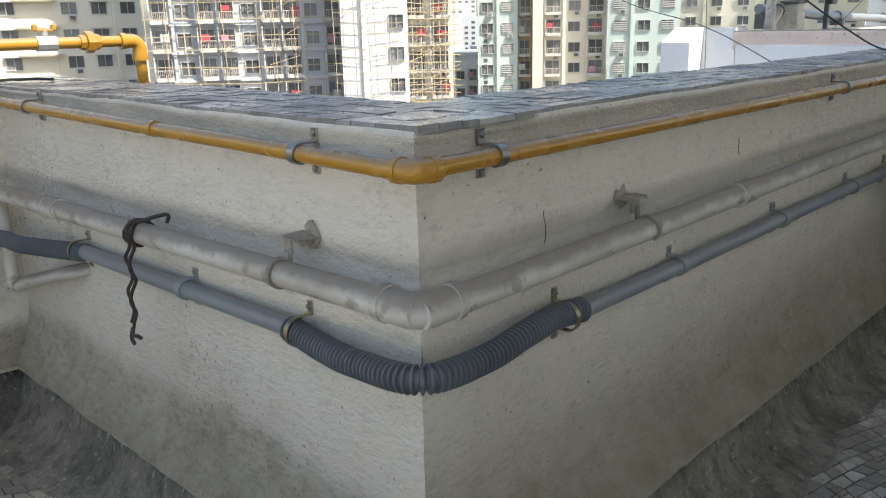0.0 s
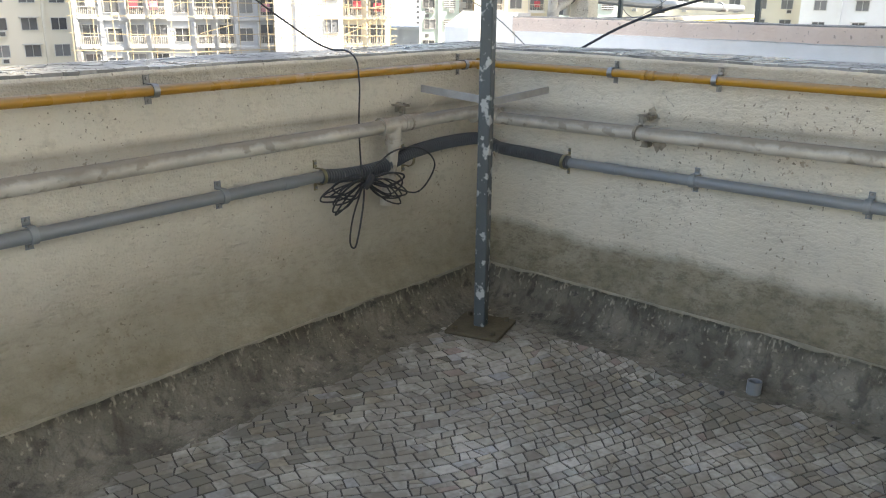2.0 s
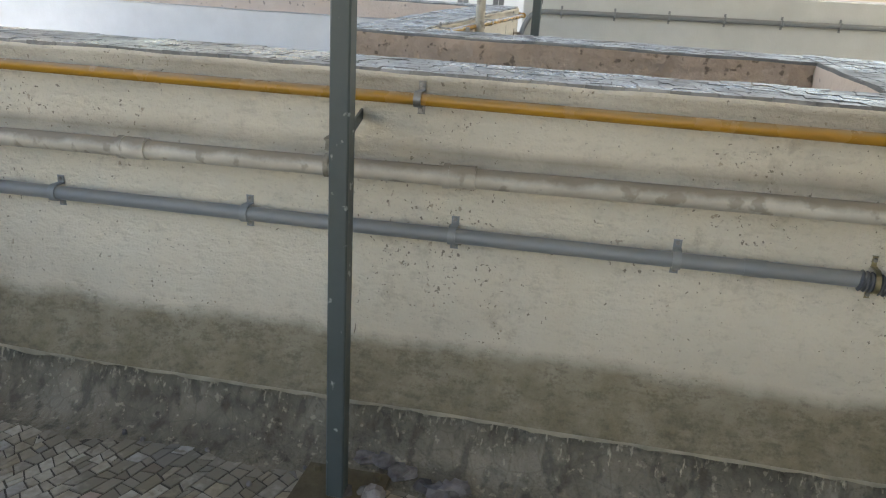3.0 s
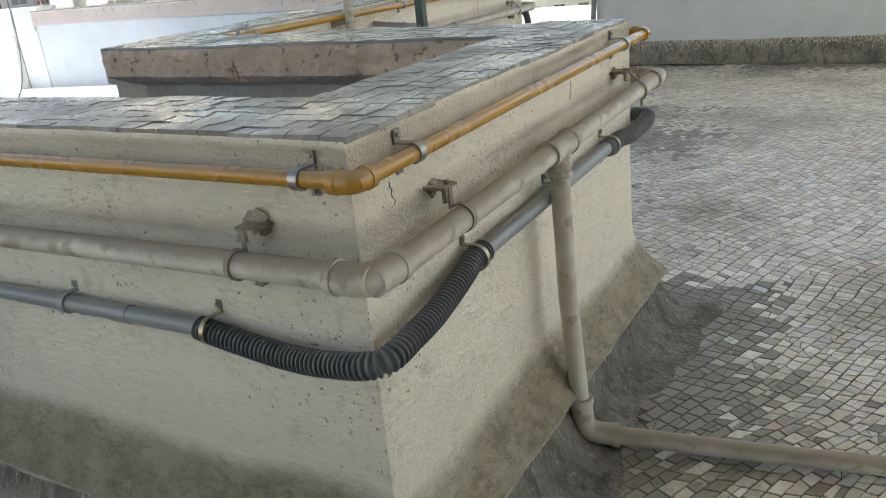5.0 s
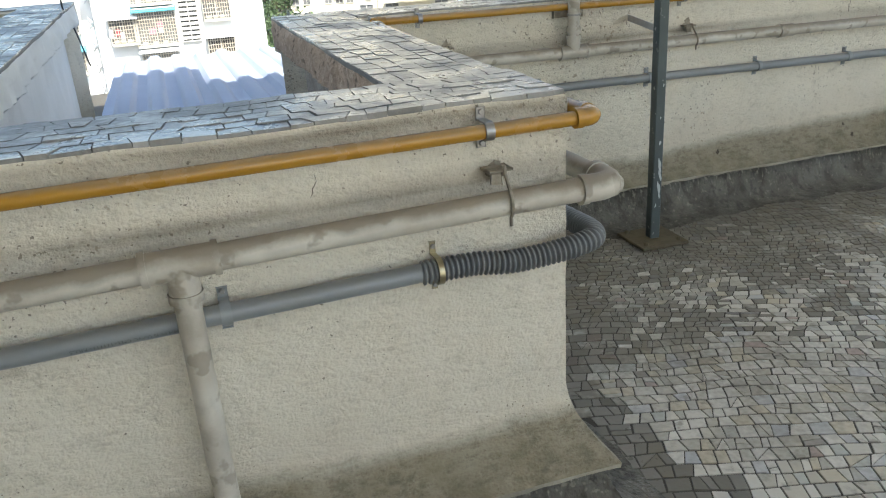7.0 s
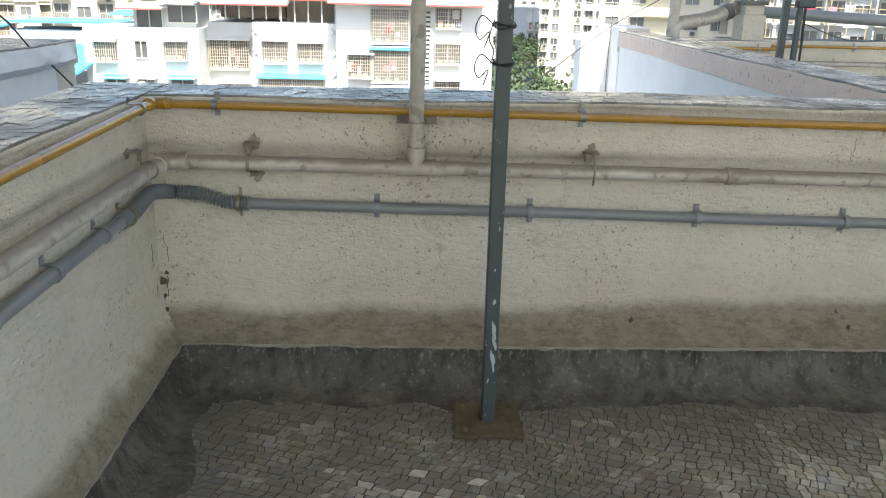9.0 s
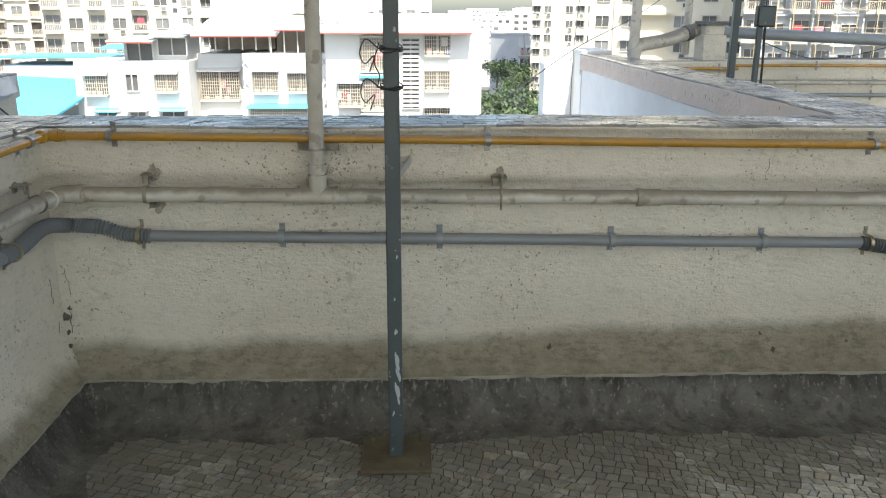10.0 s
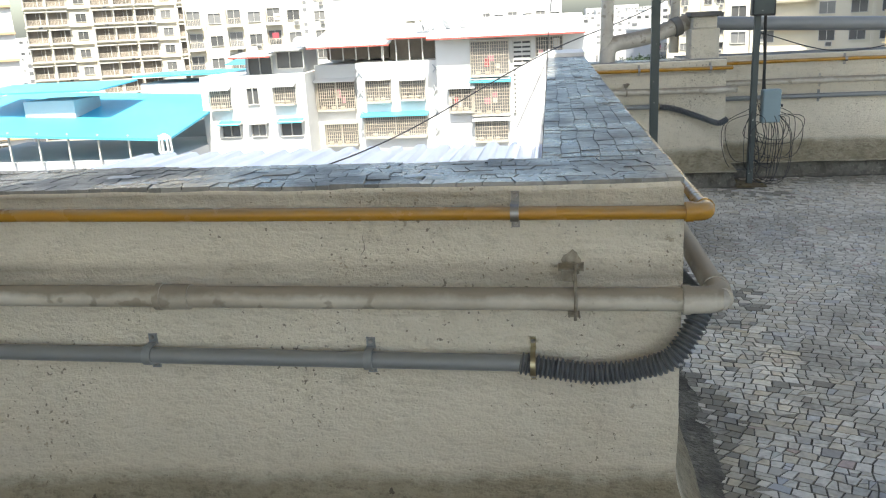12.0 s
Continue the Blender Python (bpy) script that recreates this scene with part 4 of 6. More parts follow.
hose([g(1, 1.69, 0.036), g(1, 1.75, 0.042, -0.004), g(1, 1.84, 0.054, -0.008), g(1, 1.95, 0.066, -0.004), corner_at(1, 0.056, GZ) + Vector((0, 0, 0.006)),
      g(2, 0.1, 0.066, 0.008), g(2, 0.24, 0.056, 0.016), g(2, 0.36, 0.038, 0.012), g(2, 0.46, 0.036)])
hose([g(1, 0.66, 0.036), g(1, 0.5, 0.06, -0.01), g(1, 0.3, 0.09, -0.02), g(1, 0.12, 0.12, -0.02), on_wall(0, 10.7, 0.1, 0.63), on_wall(0, 10.2, 0.06, 0.56)])
hose([g(2, 2.6, 0.036), g(2, 2.72, 0.05, -0.01), g(2, 2.9, 0.06, -0.005), g(2, 3.08, 0.055, 0.03), g(2, 3.3, 0.07, 0.048), g(2, 3.5, 0.09, 0.04),
      g(3, 0.16, 0.07, 0.03), g(3, 0.34, 0.045, 0.015), g(3, 0.51, 0.036)])
hose([g(3, 4.0, 0.036), g(3, 4.12, 0.04, -0.015), g(3, 4.26, 0.05, -0.022), g(3, 4.38, 0.062, -0.012), corner_at(3, 0.068, GZ) + Vector((0.014, 0.014, 0.006)),
      g(4, 0.05, 0.068, -0.026), g(4, 0.16, 0.06, -0.024), g(4, 0.3, 0.046, -0.008), g(4, 0.36, 0.038), g(4, 0.43, 0.036)])
hose([g(4, 1.3, 0.036), g(4, 1.42, 0.04, 0.0), g(4, 1.54, 0.05, -0.01), corner_at(4, 0.064, GZ) + Vector((-0.02, 0.02, 0.005)),
      g(5, 0.1, 0.062, 0.006), g(5, 0.24, 0.048, 0.0), g(5, 0.34, 0.036)], mat=PALEHOSE)
hose([g(5, 1.53, 0.036), g(5, 1.66, 0.04, 0.005), g(5, 1.82, 0.05, 0.03), g(6, 0.09, 0.05, 0.042), g(6, 0.2, 0.044, 0.035), g(6, 0.28, 0.038, 0.008), g(6, 0.38, 0.036)], mat=PALEHOSE)
hose([g(6, 3.1, 0.036), g(6, 3.2, 0.038, -0.014), g(6, 3.3, 0.044, -0.019), g(6, 3.4, 0.052, 0.002), g(6, 3.475, 0.06, 0.045), g(7, 0.0, 0.05, 0.045), g(7, 0.14, 0.045, 0.03), g(7, 0.35, 0.04, 0.012)])
straight("conduit_run", 7, 0.33, 5.2, 0.036, {7: (0.8, 0.72)}, GRY_R, GREYPVC, conduit, 12)
hose([g(8, 0.6, 0.036), g(8, 0.75, 0.04, -0.02), g(8, 0.95, 0.05, -0.09), g(8, 1.12, 0.08, -0.15), g(8, 1.2, 0.07, -0.12)])


# printed line along the short conduit run, upside down as the pipe was laid
def printed(text, i, s_end, height, mat, parent):
    """Small lettering bent round the front of the conduit, reading back along the wall from s_end."""
    cu = bpy.data.curves.new("print", "FONT")
    cu.body, cu.size, cu.resolution_u = text, height, 2
    tmp = new("print", cu)
    me = bpy.data.meshes.new_from_object(tmp.evaluated_get(bpy.context.evaluated_depsgraph_get()))
    bpy.data.objects.remove(tmp)
    bpy.data.curves.remove(cu)
    for v in me.vertices:
        s, up = s_end - v.co.x, -0.004 - v.co.y
        a = up / GRY_R
        r = GRY_R + 0.0006
        v.co = along(i, s, GRY_D + r * math.cos(a), GZ) + Vector((0, 0, r * math.sin(a)))
    me.materials.append(mat)
    ob = new("printed_line", me)
    ob.parent, ob["label"] = parent, "small black lettering printed along the conduit"


printed("40MM MMS U-PVC CM/L- I I I I I I - F.R.L.S", 4, 0.79, 0.0125, INK, conduit)

# ---- steel posts ----


def flat_bar(bm, a, b, w, t):
    """A flat steel bar from a to b, its width upright."""
    a, b = Vector(a), Vector(b)
    d = (b - a).normalized()
    side = d.cross(Vector((0, 0, 1))).normalized()
    up = side.cross(d)
    vs = [bm.verts.new(p + side * sx * t / 2 + up * sz * w / 2) for p in (a, b) for sx, sz in ((-1, -1), (1, -1), (1, 1), (-1, 1))]
    for q in ((0, 1, 2, 3), (7, 6, 5, 4), (0, 4, 5, 1), (1, 5, 6, 2), (2, 6, 7, 3), (3, 7, 4, 0)):
        bm.faces.new([vs[k] for k in q])


def steel_post(x, y, braces, label, size=0.05, plate=0.25, turn=0.0, paint=None):
    ob = thing("steel_post", label, "post", "steel posts along the parapet", at=(x, y, 0))
    rot = Matrix.Rotation(turn, 4, "Z")
    bm = bmesh.new()
    box(bm, -size / 2, size / 2, -size / 2, size / 2, 0.02, ROOF_Z, 0.004, m=rot)
    part("shaft", bm, paint or POST, ob)
    bm = bmesh.new()
    box(bm, -plate / 2, plate / 2, -plate / 2, plate / 2, 0.004, 0.02, 0.003, m=rot)
    pl = part("base_plate", bm, RUST, ob, "rusty steel base plate")
    for sx in (-1, 1):
        for sy in (-1, 1):
            bm = bmesh.new()
            c = rot @ Vector((sx * plate * 0.36, sy * plate * 0.36, 0))
            tube(bm, [c + Vector((0, 0, 0.018)), c + Vector((0, 0, 0.036))], 0.011, 6)
            part("anchor_bolt", bm, RUST, pl)
    for (bx, by, bz), mt in braces:
        bm = bmesh.new()
        e = Vector((bx - x, by - y, bz))
        flat_bar(bm, Vector((e.normalized().x * size * 0.4, e.normalized().y * size * 0.4, bz - 0.02)), e, 0.03, 0.006)
        part("brace", bm, mt, ob)
    return ob


steel_post(3.2, -0.35, [((3.2, 0.0, 1.0), GALV), ((3.62, -0.36, 0.99), GALV)], "grey-green steel post with peeling paint and two braces", 0.05, 0.24, 0.3, POSTWORN)
steel_post(3.3, -2.71, [((3.62, -2.66, 1.03), POST)], "dark grey-green steel post with one brace to the wall")
p = steel_post(6.597, -2.825, [((6.655, -2.45, 1.035), GALV)], "grey-green steel post on a rusty plate with wire tied round it", 0.05, 0.25)
steel_post(9.11, 0.84, [], "dark grey steel post near the return wall")
steel_post(10.2, 3.0, [], "dark steel post with a junction box and loose cables")

rnd = random.Random(5)
for z, w, h, lean in ((0.5, 0.012, 0.02, 0.3), (0.4, 0.014, 0.05, -0.3), (0.375, 0.012, 0.045, -0.4), (0.34, 0.013, 0.05, -0.5), (0.28, 0.016, 0.06, -0.3), (0.24, 0.008, 0.03, -0.3), (0.19, 0.007, 0.02, 0.4), (0.62, 0.006, 0.012, 0.2), (0.77, 0.006, 0.015, 0.3)):
    bm = bmesh.new()
    x = rnd.uniform(-0.008, 0.012)
    ring = [bm.verts.new((x + w / 2 * math.cos(a) + lean * h / 2 * math.sin(a) * 0.6, -0.0262, z + h / 2 * math.sin(a) * (1 + 0.3 * math.cos(3 * a)))) for a in [k * math.pi / 6 for k in range(12)]]
    bm.faces.new(ring)
    part("paint_splash", bm, WHITEPAINT, p, "splash of white paint", False)
# wire tied round the post
tie = thing("tied_wire", "black wire twisted round a steel post", "wire")
random.seed(11)
for z0 in (1.33, 1.45):
    bm = bmesh.new()
    pts = []
    for k in range(50):
        a = k * 0.5
        pts.append(Vector((6.597 + 0.037 * math.cos(a), -2.825 + 0.037 * math.sin(a), z0 + 0.03 * noise.noise(Vector((k * 0.21, z0 * 9, 0))))))
    tube(bm, pts, 0.0022, 5)
    part("wire_loop", bm, BLACK, tie)
    bm = bmesh.new()
    tube(bm, curve_points([(6.56, -2.85, z0), (6.52, -2.865, z0 + 0.03), (6.5, -2.86, z0 - 0.01), (6.515, -2.855, z0 - 0.045), (6.545, -2.857, z0 - 0.02), (6.53, -2.861, z0 - 0.07)], 6), 0.0024, 5)
    part("wire_end", bm, BLACK, tie)
bm = bmesh.new()
tube(bm, curve_points([(6.56, -2.855, 1.47), (6.545, -2.86, 1.41), (6.56, -2.858, 1.37), (6.552, -2.857, 1.33)], 6), 0.0022, 5)
part("wire_end", bm, BLACK, tie)

# ---- cables, rope and small things ----
coil = thing("cable_coil", "coil of black cable hanging from the parapet pipes", "cable")
random.seed(5)
C = Vector((2.75, -0.115, 0.69))
for k in range(15):
    left = k < 8
    a = random.uniform(-0.65, 0.3) if left else random.uniform(-0.7, 0.3)
    L = random.uniform(0.13, 0.2) if left else random.uniform(0.16, 0.26)
    dx = -math.cos(a) * L if left else math.cos(a) * L
    dz = math.sin(a) * L * (0.9 if left else 0.55) - 0.03
    w = random.uniform(0.02, 0.045)
    y = random.uniform(-0.04, 0.03)
    q = [C, C + Vector((dx * 0.5, y - 0.02, dz * 0.5 + w)), C + Vector((dx, y, dz + w * 0.4)), C + Vector((dx * 1.02, y + 0.01, dz - w * 0.4)), C + Vector((dx * 0.5, y, dz * 0.5 - w)), C]
    bm = bmesh.new()
    tube(bm, curve_points(q, 6), 0.0034, 6)
    part("loop", bm, BLACK, coil)
for q in ([C, C + Vector((0.12, -0.03, 0.1)), C + Vector((0.3, -0.02, 0.09)), C + Vector((0.42, 0.01, 0.0)), C + Vector((0.33, 0.02, -0.1)), C + Vector((0.15, 0.0, -0.05)), C],
          [C, C + Vector((-0.08, -0.02, -0.12)), C + Vector((-0.1, -0.02, -0.22)), C + Vector((-0.07, -0.02, -0.24)), C + Vector((-0.02, -0.01, -0.1)), C],
          [C + Vector((-0.012, 0.0, -0.02)), C + Vector((0.01, 0.035, 0.2)), C + Vector((0.03, 0.05, 0.38)), Vector((2.78, -0.02, 1.165)), Vector((2.72, 0.16, 1.22)), Vector((2.45, 0.6, 1.62)), Vector((2.3, 1.2, 2.3)), Vector((2.25, 1.5, 3.4))]):
    bm = bmesh.new()
    tube(bm, curve_points(q, 8), 0.0036, 6)
    part("loop", bm, BLACK, coil)
bm = bmesh.new()
tube(bm, [C + Vector((-0.02, -0.02, -0.02)), C + Vector((0.0, -0.03, 0.0)), C + Vector((0.02, -0.02, 0.02))], 0.014, 8)
part("binding", bm, BLACK, coil)

rope = thing("rope", "frayed dark brown rope tied round the white pipe", "rope")
bm = bmesh.new()
pts = []
rz = run_z(WZ, 1, 2.05 - 0.905)
for k in range(40):
    a = k * 0.42
    pts.append(Vector((-WHI_D + 0.033 * math.cos(a), 0.905 + 0.012 * math.sin(k * 0.7) + 0.0006 * k, rz + 0.033 * math.sin(a))))
tube(bm, pts, 0.0048, 6)
part("knot", bm, ROPE, rope)
for dy, zz in ((0.0, 0.575), (0.018, 0.6)):
    bm = bmesh.new()
    q = [Vector((-WHI_D - 0.035, 0.905 + dy, rz))]
    z = rz
    k = 0
    while z > zz:
        z -= 0.03
        k += 1
        q.append(Vector((-WHI_D - 0.03 + 0.006 * math.sin(k * 1.9 + dy * 50), 0.905 + dy * (1 - k / 14) + 0.0055 * k + 0.006 * math.cos(k * 2.3 + dy * 80), z)))
    tube(bm, curve_points(q, 4), 0.0046, 6, None)
    part("strand", bm, ROPE, rope)
for q in ([(-0.108, 0.962, 0.585), (-0.115, 0.95, 0.57), (-0.115, 0.925, 0.573), (-0.11, 0.912, 0.568)], [(-0.108, 0.962, 0.585), (-0.11, 0.972, 0.555), (-0.105, 0.968, 0.535)], [(-WHI_D - 0.02, 0.885, rz + 0.035), (-0.06, 0.845, rz + 0.05), (-0.05, 0.815, rz + 0.055), (-0.05, 0.825, rz + 0.035)]):
    bm = bmesh.new()
    tube(bm, curve_points(q, 5), 0.005, 6)
    part("frayed_end", bm, ROPE, rope)

stub = thing("floor_stub", "short grey pipe stub set in the floor", "pipe stub", at=(3.39, -1.465, 0))
bm = bmesh.new()
pr = [(0.026, 0.0), (0.026, 0.055), (0.021, 0.055), (0.021, 0.01)]
rings = [[bm.verts.new((r * math.cos(a * math.pi / 8), r * math.sin(a * math.pi / 8), z)) for a in range(16)] for r, z in pr]
for ra, rb in zip(rings, rings[1:]):
    for k in range(16):
        bm.faces.new((ra[k], ra[(k + 1) % 16], rb[(k + 1) % 16], rb[k]))
bm.faces.new(rings[-1])
part("pipe_wall", bm, GREYPVC, stub)

random.seed(21)
for k in range(16):
    bm = bmesh.new()
    x, y = 3.36 + random.uniform(-0.08, 0.13), -2.86 + random.uniform(-0.2, 0.16)
    s = random.uniform(0.015, 0.045)
    r = bmesh.ops.create_icosphere(bm, subdivisions=2, radius=s)
    for v in r["verts"]:
        v.co += noise.noise_vector(v.co * 50 + Vector((k, 0, 0))) * s * 0.6
        v.co.z *= 0.5
        v.co += Vector((x, y, 0.014 + s * 0.3))
    o = part("scrap", bm, LITTER, None, smooth=False)
    tagged(o, "crumpled scrap of grey rubbish on the wet floor", "rubbish", "rubbish at the post")
for k in range(34):
    x, y = random.uniform(3.25, 3.5), random.uniform(-3.6, -1.2)
    bm = bmesh.new()
    s = random.uniform(0.004, 0.011)
    r = bmesh.ops.create_icosphere(bm, subdivisions=1, radius=s)
    for v in r["verts"]:
        v.co = v.co + noise.noise_vector(v.co * 90 + Vector((k, 4, 0))) * s * 0.5 + Vector((x, y, 0.012))
    tagged(part("grit", bm, LITTER, None, smooth=False), "small dark crumb of grit on the floor", "grit", "grit along the wall")

# loose wires crossing behind the parapet
for q, r in (([(6.4, 1.0, 0.45), (7.25, 2.0, 0.66), (8.45, 3.72, 1.19), (9.9, 6.0, 1.66), (12.5, 9.5, 2.9)], 0.006),
             ([(0.2, 2.05, 1.163), (0.12, 2.12, 1.166), (-0.05, 2.16, 1.166), (-0.5, 2.18, 1.165)], 0.005),
             ([(3.96, 0.45, 0.7), (3.95, -0.05, 1.0), (3.93, -0.32, 1.15), (3.97, -0.62, 1.3), (4.1, -1.2, 1.5), (4.4, -2.0, 1.95), (4.6, -2.3, 2.6), (4.65, -2.4, 3.7)], 0.006),
             ([(10.24, 3.06, 1.3), (10.9, 3.2, 1.12), (11.6, 3.3, 1.2), (13.0, 3.4, 1.6)], 0.005),
             ([(8.44, 3.7, -0.5), (8.45, 3.74, 1.2), (8.6, 3.9, 2.4)], 0.004)):
    o = bmesh.new()
    tube(o, curve_points(q, 10), r, 6)
    tagged(part("loose_cable", o, BLACK), "thin black cable strung loosely past the parapet", "cable", "loose cables")

# junction box and cables on the far post
jb = thing("junction_box", "blue-grey plastic junction box fixed to a post", "junction box", at=(10.345, 3.0, 0.69))
bm = bmesh.new(); box(bm, -0.075, 0.075, -0.04, 0.05, -0.14, 0.14, 0.006)
part("case", bm, BOX, jb)
bm = bmesh.new(); box(bm, -0.07, 0.07, -0.052, -0.041, -0.134, 0.134, 0.004)
part("lid", bm, BOX, jb)
bm = bmesh.new(); tube(bm, [(0.075, 0, 0.0), (0.1, 0, 0.0)], 0.012, 8)
part("knob", bm, BLACK, jb)
mess = thing("cable_tangle", "tangle of black cables hanging round a post", "cable")
random.seed(8)
for k in range(24):
    bx, top = random.uniform(10.2, 10.45), random.uniform(0.55, 0.72)
    wx, low = random.gauss(0.05, 0.13), random.uniform(0.03, 0.42)
    q = [(bx, 3.03, top), (bx + wx, 3.0 - random.uniform(0, 0.1), (top + low) / 2 + 0.1), (bx + wx * 0.7, 2.98, low), (10.24 - wx * 0.3, 2.99, low + 0.06), (10.24, 3.04, random.uniform(0.3, 0.8))]
    bm = bmesh.new()
    tube(bm, curve_points(q, 6), 0.003, 5)
    part("loop", bm, BLACK, mess)
for k in range(5):
    bm = bmesh.new()
    tube(bm, curve_points([(10.285 + 0.008 * k, 3.05, 0.7), (10.28 + 0.01 * math.sin(k), 3.04, 1.2), (10.27 + 0.012 * math.cos(k * 2), 3.05, 1.7), (10.26, 3.06, 2.6)], 6), 0.006, 6)
    part("loop", bm, BLACK, mess)
lamp = thing("wall_speaker", "small black box hung high on a post", "box", at=(10.23, 2.97, 1.53))
bm = bmesh.new(); box(bm, -0.095, 0.095, -0.05, 0.03, -0.09, 0.12, 0.008)
part("case", bm, BLACK, lamp)
bm = bmesh.new(); box(bm, -0.08, 0.08, -0.056, -0.051, -0.075, 0.105, 0.003)
part("grille", bm, POST, lamp)

# plastered pipework and pier on the far parapet
pier = thing("vent_pier", "small plastered masonry pier on the far parapet", "pier", at=(9.81, 3.3, H - 0.055))
bm = bmesh.new(); box(bm, -0.12, 0.12, -0.14, 0.14, 0.0, 0.26, 0.008); part("shaft", bm, PLASTER, pier)
bm = bmesh.new(); box(bm, -0.1, 0.1, -0.12, 0.12, 0.26, 0.36, 0.008); part("neck", bm, PLASTER, pier)
bm = bmesh.new(); box(bm, -0.13, 0.13, -0.15, 0.15, 0.36, 0.4, 0.006); part("cap", bm, CAPBED, pier)
bend = thing("plastered_pipe", "fat plastered pipe bending over the far parapet", "pipe")
bm = bmesh.new()
tube(bm, rounded([(8.98, 3.2, 1.05), (8.98, 3.2, 1.25), (9.35, 3.3, 1.3), (9.75, 3.42, 1.43)], 0.12, 6), 0.07, 14)
part("bend", bm, WHITEPVC, bend)
bm = bmesh.new(); tube(bm, [(9.56, 3.36, 1.365), (9.62, 3.38, 1.385)], 0.085, 14); part("collar", bm, CAPBED, bend)
bm = bmesh.new(); tube(bm, [(8.97, 3.2, 1.2), (9.06, 3.2, ROOF_Z)], 0.055, 14); part("vertical_pipe", bm, WHITEPVC, bend)
bm = bmesh.new(); tube(bm, [(9.58, 3.4, 1.15), (9.62, 3.4, ROOF_Z)], 0.042, 14); part("vertical_pipe", bm, WHITEPVC, bend)
fat = thing("water_main", "long fat grey pipe running above the far parapet", "pipe")
bm = bmesh.new(); tube(bm, [(9.6, 3.62, 1.4), (12.0, 3.68, 1.29), (16.0, 3.75, 1.2)], 0.062, 14); part("pipe_run", bm, GREYPVC, fat)
for x, z in ((9.9, 1.39), (12.6, 1.29), (15.0, 1.235)):
    bm = bmesh.new(); box(bm, x - 0.05, x + 0.05, 3.6, 3.78, H, z - 0.045, 0.005); part("support", bm, CAPBED, fat)
    bm = bmesh.new(); tube(bm, [(x - 0.03, 3.63 + (x - 9.6) * 0.02, z), (x + 0.03, 3.63 + (x - 9.6) * 0.02, z)], 0.075, 14); part("collar", bm, GREYPVC, fat)

# runs on the wall behind the far post
for name, z, r, d, mat, lab in (("yellow_pipe", 1.03, 0.0165, 0.044, YELLOW, "yellow painted gas pipe on the far parapet"), ("white_pipe", 0.853, 0.0275, 0.07, WHITEPVC, "white drain pipe on the far parapet"),
                                ("grey_pipe", 0.712, 0.0215, 0.034, GREYPVC, "grey conduit clipped along the far parapet")):
    o = thing(name, lab, "pipe", "pipes on the far parapet")
    bm = bmesh.new()
    tube(bm, [on_wall(10, s * 0.6, d, z + 0.004 * math.sin(s)) for s in range(0, 11)], r, 12)
    part("pipe_run", bm, mat, o)
    for s in (0.9, 1.75, 2.6, 3.5, 4.4):
        saddle(10, s + (0.2 if name == "yellow_pipe" else 0), {10: (z, z)}, d, r, o, STEEL if name == "yellow_pipe" else mat, "clip")
# conduit on the long cross wall
cw = thing("grey_pipe", "grey conduit clipped along the long white wall", "pipe")
bm = bmesh.new()
tube(bm, rounded([(11.26, -2.16, 0.3), (11.26, -2.2, 0.8), (11.26, -2.32, 1.035), (11.26, -5.0, 1.07), (11.26, -8.9, 1.12)], 0.14, 6), 0.03, 12)
part("pipe_run", bm, GREYPVC, cw)
for y in (-2.65, -3.25, -3.85, -4.45, -5.05, -5.65, -6.25, -6.85, -7.45, -8.05):
    bm = bmesh.new(); z = 1.035 + (-2.32 - y) * 0.0129
    box(bm, 11.222, 11.3, y - 0.012, y + 0.012, z - 0.036, z + 0.036, 0.004); box(bm, 11.292, 11.3, y - 0.012, y + 0.012, z - 0.07, z + 0.07, 0.002)
    part("saddle_clip", bm, GREYPVC, cw)

# corrugated roof sheet below the parapet
bm = bmesh.new()
for xa, xb, ys in ((3.97, 5.06, (-4.06, -3.0, -2.06)), (3.97, 8.43, (-2.04, -1.0, 0.0, 1.0, 2.0, 3.0, 4.0))):
    xs = [xa + 0.02 * k for k in range(int((xb - xa) / 0.02))]
    rows = []
    for y in ys:
        row = []
        for x in xs:
            ph = x % 0.25 / 0.25
            rise = 0.04 * max(0.0, min(1.0, 2.2 - abs(ph - 0.5) * 7.0))
            row.append(bm.verts.new((x, y, 0.36 - 0.026 * y + rise + 0.006 * math.sin(x * 9 + y * 3))))
        rows.append(row)
    for ra, rb in zip(rows, rows[1:]):
        for k in range(len(xs) - 1):
            bm.faces.new((ra[k], ra[k + 1], rb[k + 1], rb[k]))
bmesh.ops.solidify(bm, geom=bm.faces[:], thickness=0.003)
tagged(part("roof_sheet", bm, SHEETM), "blue-white corrugated roof sheet below the parapet", "roof sheet", kind="structure")

# ---- the city beyond ----
# grey, far and glass tones are kept pale, with haze put into the colour
CREAM = material("cream_facade", (0.72, 0.67, 0.55), 0.85, 0, (0.63, 0.58, 0.47), 0.12, 0.7, 1.5, 0.1, 0.03)
WHITEF = material("white_facade", (0.74, 0.74, 0.72), 0.85, 0, (0.62, 0.61, 0.58), 0.2, 0.6, 1.5, 0.1, 0.03)
CONCF = material("grey_facade", (0.52, 0.53, 0.54), 0.9, 0, (0.4, 0.415, 0.43), 0.15, 0.8, 1.2, 0.1, 0.03)
GREENF = material("pale_green_facade", (0.52, 0.6, 0.54), 0.85, 0, (0.46, 0.53, 0.48), 0.15, 0.6, 1.5, 0.1, 0.03)
TANF = material("tan_facade", (0.55, 0.4, 0.24), 0.85, 0, (0.46, 0.34, 0.22), 0.15, 0.6, 1.5, 0.1, 0.03)
